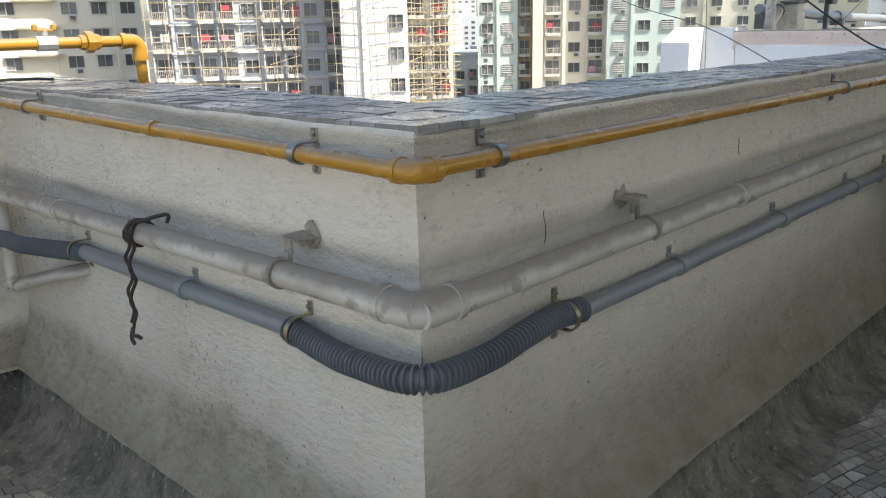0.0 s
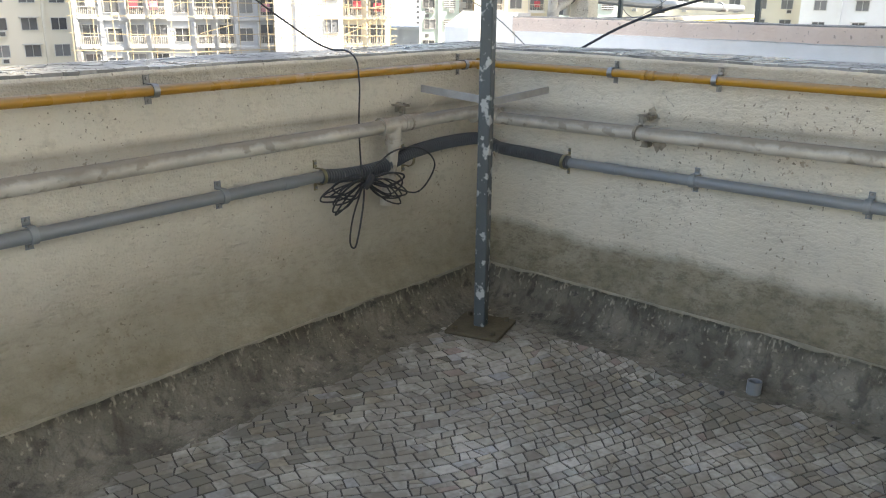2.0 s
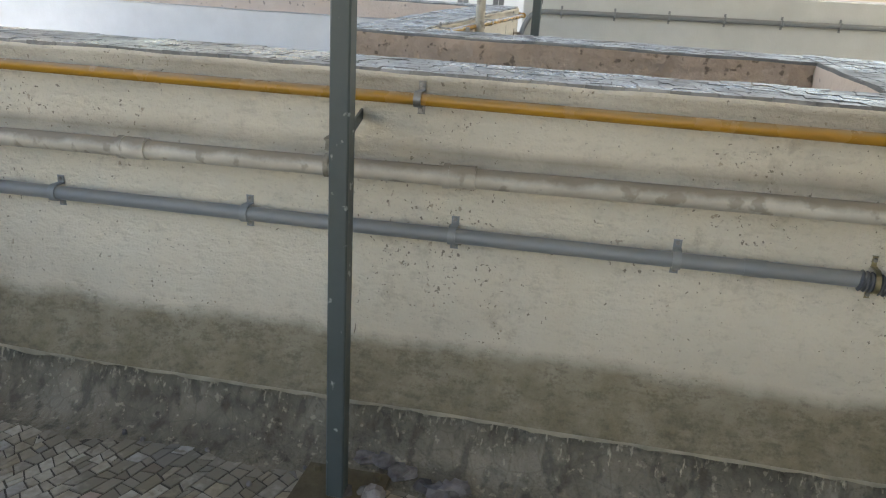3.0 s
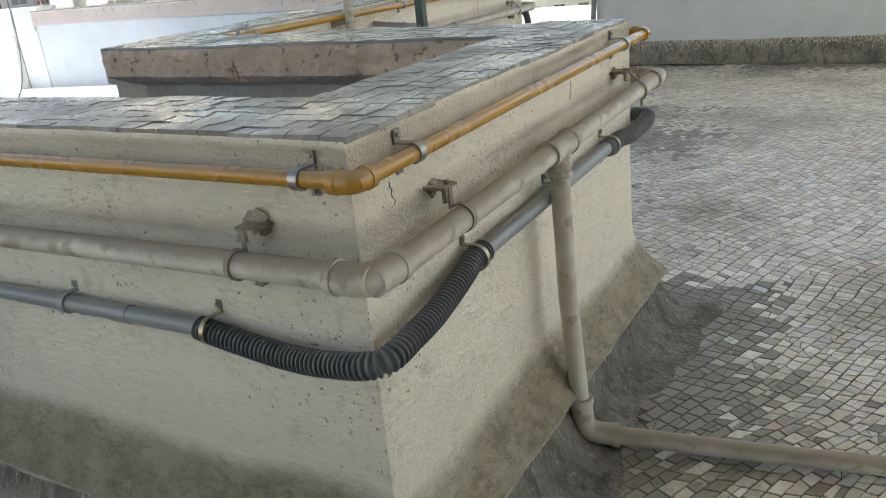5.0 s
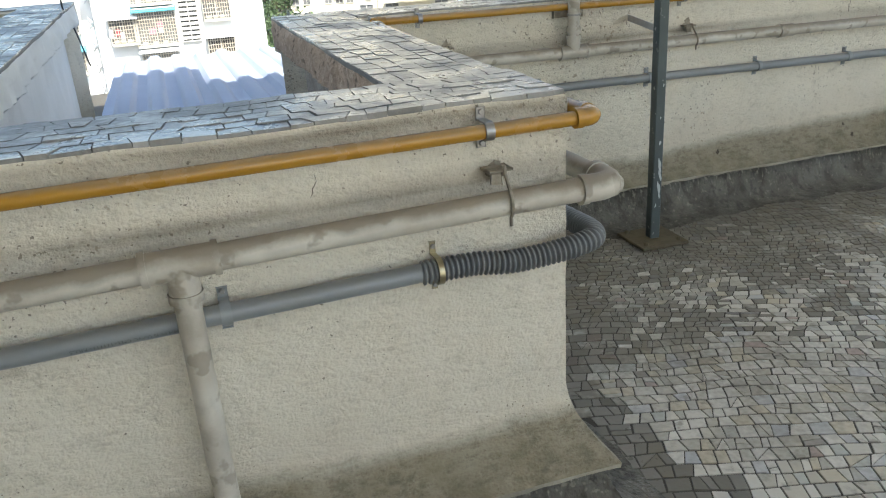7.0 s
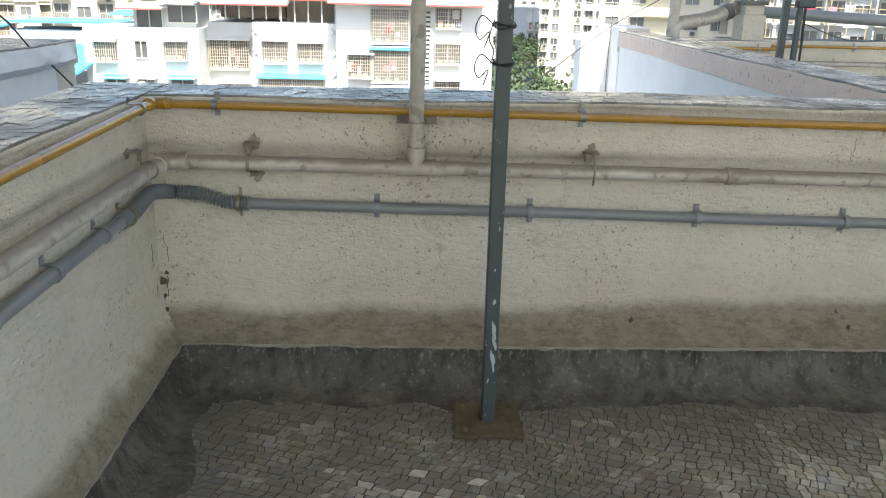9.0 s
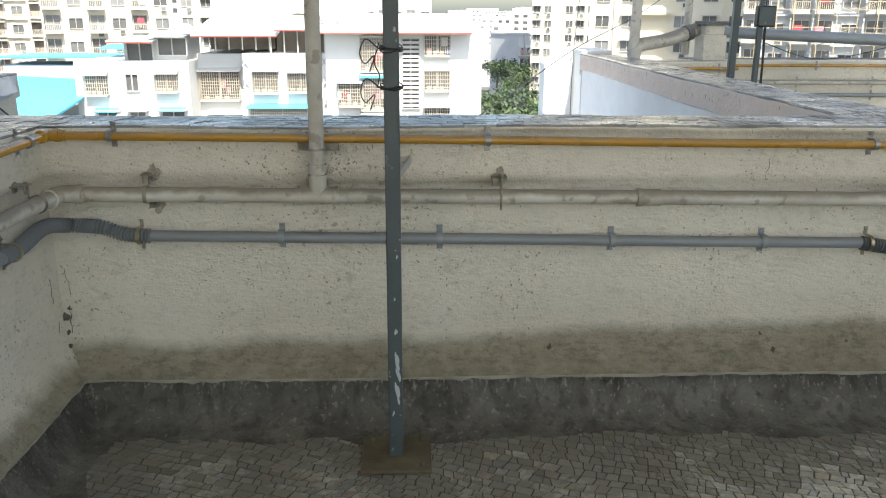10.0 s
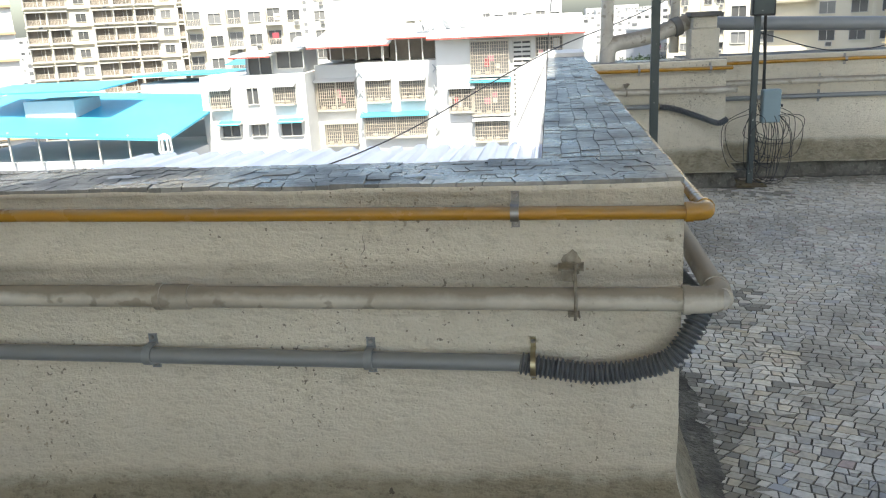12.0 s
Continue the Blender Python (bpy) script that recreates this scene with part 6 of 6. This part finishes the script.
bm = bmesh.new(); box(bm, -3.4, 0.4, -0.5, 3, -4.2, -2.6); part("roof_room", bm, CONCF, shed, smooth=False)
bm = bmesh.new()
for v in box(bm, -7, 3.0, -1.5, 4, -1.9, -1.8):
    v.co.z += 0.05 * v.co.y
part("upper_roof", bm, CYAN, shed, smooth=False)
shed2 = thing("blue_roof_shed", "small shed under a cyan sheet roof", "shed", at=(-19.5, 60, 0))
bm = bmesh.new(); box(bm, -5, 4.5, -2, 4, -1.7, -1.58); part("roof", bm, CYAN, shed2, smooth=False)
bm = bmesh.new(); box(bm, -4.6, 4, -1.6, 3.6, GROUND_Z, -2.2); part("wall", bm, CONCF, shed2, smooth=False)

# towers behind
building(-31.5, -21.0, 165, 45, CREAM, "cream balcony tower with deep shaded loggias", ["loggia", "loggia", "plain", "loggia"], 8, 3.2, seed=21, bands=CREAM, zlo=-14, zhi=26)
building(-38.5, -31.2, 110, 40, WHITEF, "white apartment tower with tan trim and balconies", ["loggia", None, "loggia"], 5, 3.2, seed=22, bands=TANF, zlo=-12, zhi=18)
building(-55.0, -38.8, 130, 38, CREAM, "cream apartment tower with shaded balconies", ["loggia", "loggia", None], 9, 3.2, seed=23, zhi=14)
building(-21.0, -13.0, 120, 7, CREAM, "pale apartment block rising behind the white one", ["balcony", "plain"], 6, 3.1, seed=24, zhi=8, zlo=-6)
building(-13.0, -3.0, 140, 9, WHITEF, "white apartment block rising behind the nearer one", ["plain", "hood"], 8, 3.1, seed=25, zhi=9, zlo=-6)
building(-3.0, 3.6, 170, 6, CONCF, "weathered grey apartment block far behind", ["plain", "balcony"], 7, 3.1, seed=26, zhi=9, zlo=-8)
building(8.9, 11.6, 240, -4.0, CONCF, "grey street block with long galleries", ["balcony", "balcony"], 5, 3.1, seed=27, zlo=-18, zhi=-3, swing=40)
building(12.0, 22.0, 190, 40, CREAM, "distant cream apartment tower with white bands", ["plain", "hood", None], 8, 3.2, seed=28, zlo=-12, zhi=16)
# distant skyline
rnd = random.Random(77)
for k in range(155):
    low = k >= 90
    hd = rnd.uniform(2.5, 11) if low else rnd.uniform(-55, 95)
    r = rnd.uniform(390, 1100) if low else rnd.uniform(210, 620)
    if 5.2 < hd < 9.6 and r < 390:
        continue
    p, turn, w = place(hd, hd + (rnd.uniform(0.8, 2.0) if low else rnd.uniform(2.0, 4.0)), r)
    top = rnd.uniform(-6, 5) * r / 450 if low else rnd.choice([-8, -4, -2, 1, 4, 8, 16, 30]) * (r / 300) + rnd.uniform(-3, 3)
    ob = thing("distant_building", "distant pale city block with rows of windows", "building", "distant city blocks", at=p)
    ob.rotation_euler = (0, 0, turn + rnd.uniform(-0.5, 0.5))
    bm = bmesh.new(); box(bm, 0, w, 0, 12, GROUND_Z, top)
    part("wall", bm, FARF, ob, smooth=False)
    bm = bmesh.new()
    z = max(-16.0, top - 24)
    while z < top - 2:
        n = max(2, int(w / 4))
        for c in range(n):
            if rnd.random() < 0.85:
                box(bm, w * (c + 0.25) / n, w * (c + 0.75) / n, -0.06, 0.02, z, z + 1.5)
        z += 3.2
    part("windows", bm, GLASS, ob, smooth=False)["kind"] = "stuff"


# trees in the street
def tree_parts(seed, crown_mat):
    rnd = random.Random(seed)
    t = bmesh.new()
    tube(t, [(0, 0, 0), (0.15, 0.1, 3), (0.1, -0.1, 6), (0.3, 0.1, 8.5)], 0.25, 7, [0.32, 0.24, 0.18, 0.08])
    c = bmesh.new()
    for k in range(9):
        a = k * 2.4
        z = 4.5 + rnd.uniform(0, 3.2)
        e = Vector((math.cos(a) * rnd.uniform(1.6, 3.4), math.sin(a) * rnd.uniform(1.6, 3.4), z + rnd.uniform(1.2, 3.2)))
        tube(t, [(0.1, 0, z), (e.x * 0.5, e.y * 0.5, z + 0.9), e], 0.08, 5, [0.1, 0.06, 0.03])
        for _ in range(150):
            p = e + Vector((rnd.gauss(0, 0.85), rnd.gauss(0, 0.85), rnd.gauss(0, 0.65)))
            n = Vector((rnd.gauss(0, 1), rnd.gauss(0, 1), rnd.gauss(0.4, 1))).normalized()
            u = n.orthogonal().normalized() * rnd.uniform(0.14, 0.3)
            w = n.cross(u).normalized() * rnd.uniform(0.1, 0.22)
            c.faces.new([c.verts.new(p + q) for q in (u, w, -u, -w)])
    return t, c


TREES = []
for s, mt in ((31, LEAF), (32, LEAF), (33, LEAFY)):
    o = thing("street_tree", "leafy green street tree below the terrace", "tree", "street trees", at=(0, 0, -80))
    t, c = tree_parts(s, mt)
    part("trunk", t, BARK, o)
    part("crown", c, mt, o, smooth=False)
    TREES.append(o)
rnd = random.Random(9)
spots = [(14.5, 68), (12.0, 88), (13.2, 86), (14.2, 84), (15.4, 86), (16.5, 80), (18, 78), (11.2, 96), (10.6, 108), (10.0, 125), (9.3, 190), (8.4, 215), (12.6, 70), (17.5, 66), (9.5, 240), (7.9, 260), (8.2, 320), (9.0, 290), (11.8, 102), (7.6, 230)]
for k, (hd, r) in enumerate(spots):
    a = radians(hd)
    kind = 2 if k in (0, 12, 13) else k % 2
    m = Matrix.Translation((r * math.sin(a), r * math.cos(a) - 2, GROUND_Z)) @ Matrix.Rotation(rnd.uniform(0, 6), 4, "Z") @ Matrix.Scale(rnd.uniform(1.3, 1.65) * (0.78 if r < 75 else 0.82 if r < 100 else 0.72), 4)
    copy_thing(TREES[kind], m)
for o in TREES:
    for c in list(o.children_recursive):
        bpy.data.objects.remove(c)
    bpy.data.objects.remove(o)
# parked cars in the street
rnd = random.Random(14)
for k in range(10):
    a = radians(8.5 + (0.3 if k % 2 else -0.3))
    r = 215 + k * 13
    o = thing("parked_car", "small parked car in the street below", "car", "cars in the street", at=(r * math.sin(a), r * math.cos(a) - 2, GROUND_Z))
    bm = bmesh.new(); box(bm, -0.85, 0.85, -2, 2, 0.3, 0.9, 0.15); box(bm, -0.75, 0.75, -1.1, 1.2, 0.9, 1.45, 0.2); part("body", bm, [WHITEF, CONCF, GLASS][k % 3], o)
    for sx in (-0.8, 0.8):
        for sy in (-1.3, 1.3):
            bm = bmesh.new(); tube(bm, [(sx - 0.1, sy, 0.32), (sx + 0.1, sy, 0.32)], 0.32, 10); part("wheel", bm, BLACK, o)
# white roof vents
for x, y, z in ((0.9, 10.9, -0.35), (10.6, 8.6, 0.0)):
    o = thing("roof_vent", "white domed vent pipe on a lower roof", "vent", at=(x, y, z))
    bm = bmesh.new(); tube(bm, [(0, 0, -2.2), (0, 0, -0.35)], 0.15, 14, [0.2, 0.13]); part("stack", bm, WHITEF, o)
    bm = bmesh.new(); tube(bm, [(0, 0, -0.1), (0, 0, -0.04), (0, 0, 0.0)], 0.12, 14, [0.12, 0.09, 0.02]); part("cap", bm, WHITEF, o)
    for k in range(8):
        a = k * math.pi / 4
        bm = bmesh.new(); tube(bm, [(0.13 * math.cos(a), 0.13 * math.sin(a), -0.36), (0.11 * math.cos(a), 0.11 * math.sin(a), -0.09)], 0.022, 5); part("vane", bm, WHITEF, o)

PALEPATCHES = [(7.4, -2.38, 0.08, 0.03, 1), (7.3, -2.27, 0.04, 0.03, 4), (7.53, -2.33, 0.03, 0.015, 7), (8.15, -2.36, 0.05, 0.018, 9)]
# ---- broken tile on the parapet tops ----


def prism(quad, z0, z1, tilt):
    """A thin tile with a slightly smaller top face."""
    c = sum(quad, Vector((0, 0, 0))) / len(quad)
    bm = bmesh.new()
    lo = [bm.verts.new(Vector((p.x, p.y, z0))) for p in quad]
    hi = []
    for p in quad:
        q = c + (p - c) * 0.965
        hi.append(bm.verts.new(Vector((q.x, q.y, z1 + tilt.x * (q.x - c.x) + tilt.y * (q.y - c.y)))))
    n = len(quad)
    bm.faces.new(hi)
    for k in range(n):
        bm.faces.new((lo[k], lo[(k + 1) % n], hi[(k + 1) % n], hi[k]))
    return bm


rnd = random.Random(3)
for i in (0, 1, 2, 3, 4, 5, 6, 7, 8):
    L = SEG[i][2]
    # each corner square belongs to the wall that runs into it
    start = 9.6 if i == 0 else (THICK if turn_sign(i - 1) > 0 else 0.0)
    stop = L if turn_sign(i) > 0 else L + THICK
    rows_d = [-0.008, -0.062, -0.116, -0.17, -0.224, -0.278, -0.332]
    step = {7: 0.075, 8: 0.09}.get(i, 0.062)
    bend = [rnd.uniform(0, 50) for _ in rows_d]
    count, rest_v, rest_f = 0, [], []
    for a in range(len(rows_d) - 1):
        s = start
        lean = 0.0
        while s < stop - 0.012:
            width = step * rnd.choice((0.6, 0.8, 0.95, 1.1, 1.4))
            if s + width > stop - 0.03:
                width = stop - s
            nxt = rnd.uniform(-0.011, 0.011) if s + width < stop else 0.0
            quad = []
            for sx, row in ((s + lean, a), (s + width + nxt, a), (s + width - nxt, a + 1), (s - lean, a + 1)):
                d = rows_d[row] + (0 if row in (0, 6) else 0.014 * noise.noise(Vector((sx * 5.5, bend[row], 0))))
                quad.append((sx, d))
            s += width
            lean = nxt
            pts = [on_wall(i, s, d, 0) for s, d in quad]
            c = sum(pts, Vector((0, 0, 0))) / 4
            pts = [c + (p - c) * rnd.uniform(0.978, 0.99) for p in pts]
            t = Vector((rnd.gauss(0, 0.014), rnd.gauss(0, 0.014), 0))
            lift = wobble(Vector((c.x, c.y, H))).z
            top = H - DROP.get(i, 0.0)
            bm = prism(pts, top - 0.006, top + 0.0064 + lift + rnd.uniform(-0.0008, 0.001), t)
            if count < 300:
                part("tile", bm, CAPTILE, WALLS[i], smooth=False)
            else:
                base = len(rest_v)
                bm.verts.index_update()
                rest_v += [v.co.copy() for v in bm.verts]
                rest_f += [tuple(base + v.index for v in f.verts) for f in bm.faces]
                bm.free()
            count += 1
    if rest_f:
        me = bpy.data.meshes.new("tiles")
        me.from_pydata(rest_v, [], rest_f)
        me.materials.append(CAPTILES)
        o = new("tiles", me)
        o.parent = WALLS[i]
        tagged(o, "broken grey tile pieces on the parapet top", kind="stuff")

# pale blue-white patches on the coping
for x, y, rx, ry, k in PALEPATCHES:
    bm = bmesh.new()
    ring = []
    for j in range(28):
        a = j * math.pi / 14
        q = 1 + 0.8 * noise.noise(Vector((math.cos(a) * 1.5, math.sin(a) * 1.5, k))) + 0.35 * noise.noise(Vector((math.cos(a) * 5, math.sin(a) * 5, k)))
        ring.append(bm.verts.new((x + rx * q * math.cos(a), y + ry * q * math.sin(a), H + 0.0105)))
    bm.faces.new(ring)
    part("lime_stain", bm, PALEPATCH, WALLS[6], "pale blue-white patch on the coping tiles", False)

# ---- broken tile over the floor ----
VOIDS = [(-20, 0.0, 2.05, 9), (0.0, 3.62, 0.0, 9), (3.62, 5.30, -4.44, 9), (5.30, 8.79, -2.45, 9), (8.79, 9.98, 3.06, 9), (9.98, 30, 3.5, 9), (11.3, 11.6, -9.0, -2.2)]


def free(x, y, gap):
    return not any(x0 - gap < x < x1 + gap and y0 - gap < y < y1 + gap for x0, x1, y0, y1 in VOIDS)


rnd = random.Random(12)
PITCH = 0.045


def bent(x, y):
    v = noise.noise_vector(Vector((x * 0.5, y * 0.5, 0))) * 0.34 + noise.noise_vector(Vector((x * 1.9, y * 1.9, 4))) * 0.05
    return Vector((x + v.x, y + v.y, 0))


def pieces(x0, x1, y0, y1, pitch, gap):
    """Irregular broken pieces in bent, uneven rows that lie free of the walls."""
    cx, cy, R = (x0 + x1) / 2, (y0 + y1) / 2, math.hypot(x1 - x0, y1 - y0) / 2 + 0.8
    ca, sa = math.cos(-0.35), math.sin(-0.35)

    def spot(gx, gy):
        return bent(cx + gx * ca - gy * sa, cy + gx * sa + gy * ca)

    def line(k, s):
        return -R + k * pitch + 0.26 * pitch * noise.noise(Vector((s * 5.0, k * 3.7, 0)))

    for k in range(int(2 * R / pitch)):
        s = -R + rnd.uniform(0, pitch)
        lean = 0.0
        while s < R:
            wd = pitch * rnd.choice((0.6, 0.8, 0.95, 1.05, 1.2, 1.45)) * rnd.uniform(0.9, 1.1)
            nxt = rnd.uniform(-0.19, 0.19) * pitch
            q = [spot(s + lean, line(k, s)), spot(s + wd + nxt, line(k, s + wd)), spot(s + wd - nxt, line(k + 1, s + wd)), spot(s - lean, line(k + 1, s))]
            s += wd
            lean = nxt
            c = (q[0] + q[1] + q[2] + q[3]) / 4
            if not (x0 < c.x < x1 and y0 < c.y < y1) or not free(c.x, c.y, gap + 0.1 * noise.noise(Vector((c.x * 3, c.y * 3, 7)))):
                continue
            pick = rnd.random()
            if pick < 0.04:
                halves = ([q[0], q[1], q[2]], [q[2], q[3], q[0]])
            elif pick < 0.14:
                m1, m2 = q[0].lerp(q[3], rnd.uniform(0.35, 0.65)), q[1].lerp(q[2], rnd.uniform(0.35, 0.65))
                halves = ([q[0], q[1], m2, m1], [m1, m2, q[2], q[3]])
            else:
                halves = (q,)
            for h in halves:
                hc = sum(h, Vector((0, 0, 0))) / len(h)
                yield [hc + (p - hc) * (1 - rnd.uniform(0.0018, 0.0046) / max((p - hc).length, 0.02)) for p in h], hc


singles = 0
heaps = {TILES: ([], []), MUDDY: ([], []), CAKED: ([], []), WET: ([], []), DUSTY: ([], [])}
POOLS = [(8.3, -3.2, 0.5, 0.3), (7.75, -3.3, 0.35, 0.2), (8.95, -2.8, 0.42, 0.25), (9.4, -3.1, 0.4, 0.25), (9.45, -1.9, 0.35, 0.6), (9.3, -0.8, 0.3, 0.5)]
for quad, c in pieces(-2.2, 13.0, -9.0, 3.4, PITCH, 0.2):
    z = 0.0028 + rnd.uniform(-0.0008, 0.001)
    t = Vector((rnd.gauss(0, 0.012), rnd.gauss(0, 0.012), 0))
    if 5.7 < c.x < 6.7 and -4.5 < c.y < -3.8 and singles < 300:
        part("tile", prism(quad, -0.001, z, t), TILE, FLOOR, smooth=False)
        singles += 1
        continue
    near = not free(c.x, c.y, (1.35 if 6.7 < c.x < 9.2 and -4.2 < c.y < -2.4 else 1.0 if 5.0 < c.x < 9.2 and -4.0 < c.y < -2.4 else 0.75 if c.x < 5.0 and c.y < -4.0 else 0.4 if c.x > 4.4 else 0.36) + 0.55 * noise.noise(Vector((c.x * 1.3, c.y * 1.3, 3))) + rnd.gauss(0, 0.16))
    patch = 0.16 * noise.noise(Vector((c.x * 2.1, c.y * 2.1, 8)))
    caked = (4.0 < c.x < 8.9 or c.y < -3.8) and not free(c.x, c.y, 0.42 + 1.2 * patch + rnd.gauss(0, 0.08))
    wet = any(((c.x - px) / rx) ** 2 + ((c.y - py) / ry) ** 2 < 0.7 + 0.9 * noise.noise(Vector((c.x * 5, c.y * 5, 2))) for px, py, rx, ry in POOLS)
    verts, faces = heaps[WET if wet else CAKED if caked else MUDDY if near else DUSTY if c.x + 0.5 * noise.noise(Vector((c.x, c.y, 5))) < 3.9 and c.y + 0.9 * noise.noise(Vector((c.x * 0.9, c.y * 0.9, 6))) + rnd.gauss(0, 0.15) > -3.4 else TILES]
    base = len(verts)
    n = len(quad)
    for p in quad:
        verts.append((p.x, p.y, -0.001))
    for p in quad:
        q = c + (p - c) * 0.96
        verts.append((q.x, q.y, z + t.x * (q.x - c.x) + t.y * (q.y - c.y)))
    faces.append(tuple(base + n + k for k in range(n)))
    for k in range(n):
        faces.append((base + k, base + (k + 1) % n, base + n + (k + 1) % n, base + n + k))
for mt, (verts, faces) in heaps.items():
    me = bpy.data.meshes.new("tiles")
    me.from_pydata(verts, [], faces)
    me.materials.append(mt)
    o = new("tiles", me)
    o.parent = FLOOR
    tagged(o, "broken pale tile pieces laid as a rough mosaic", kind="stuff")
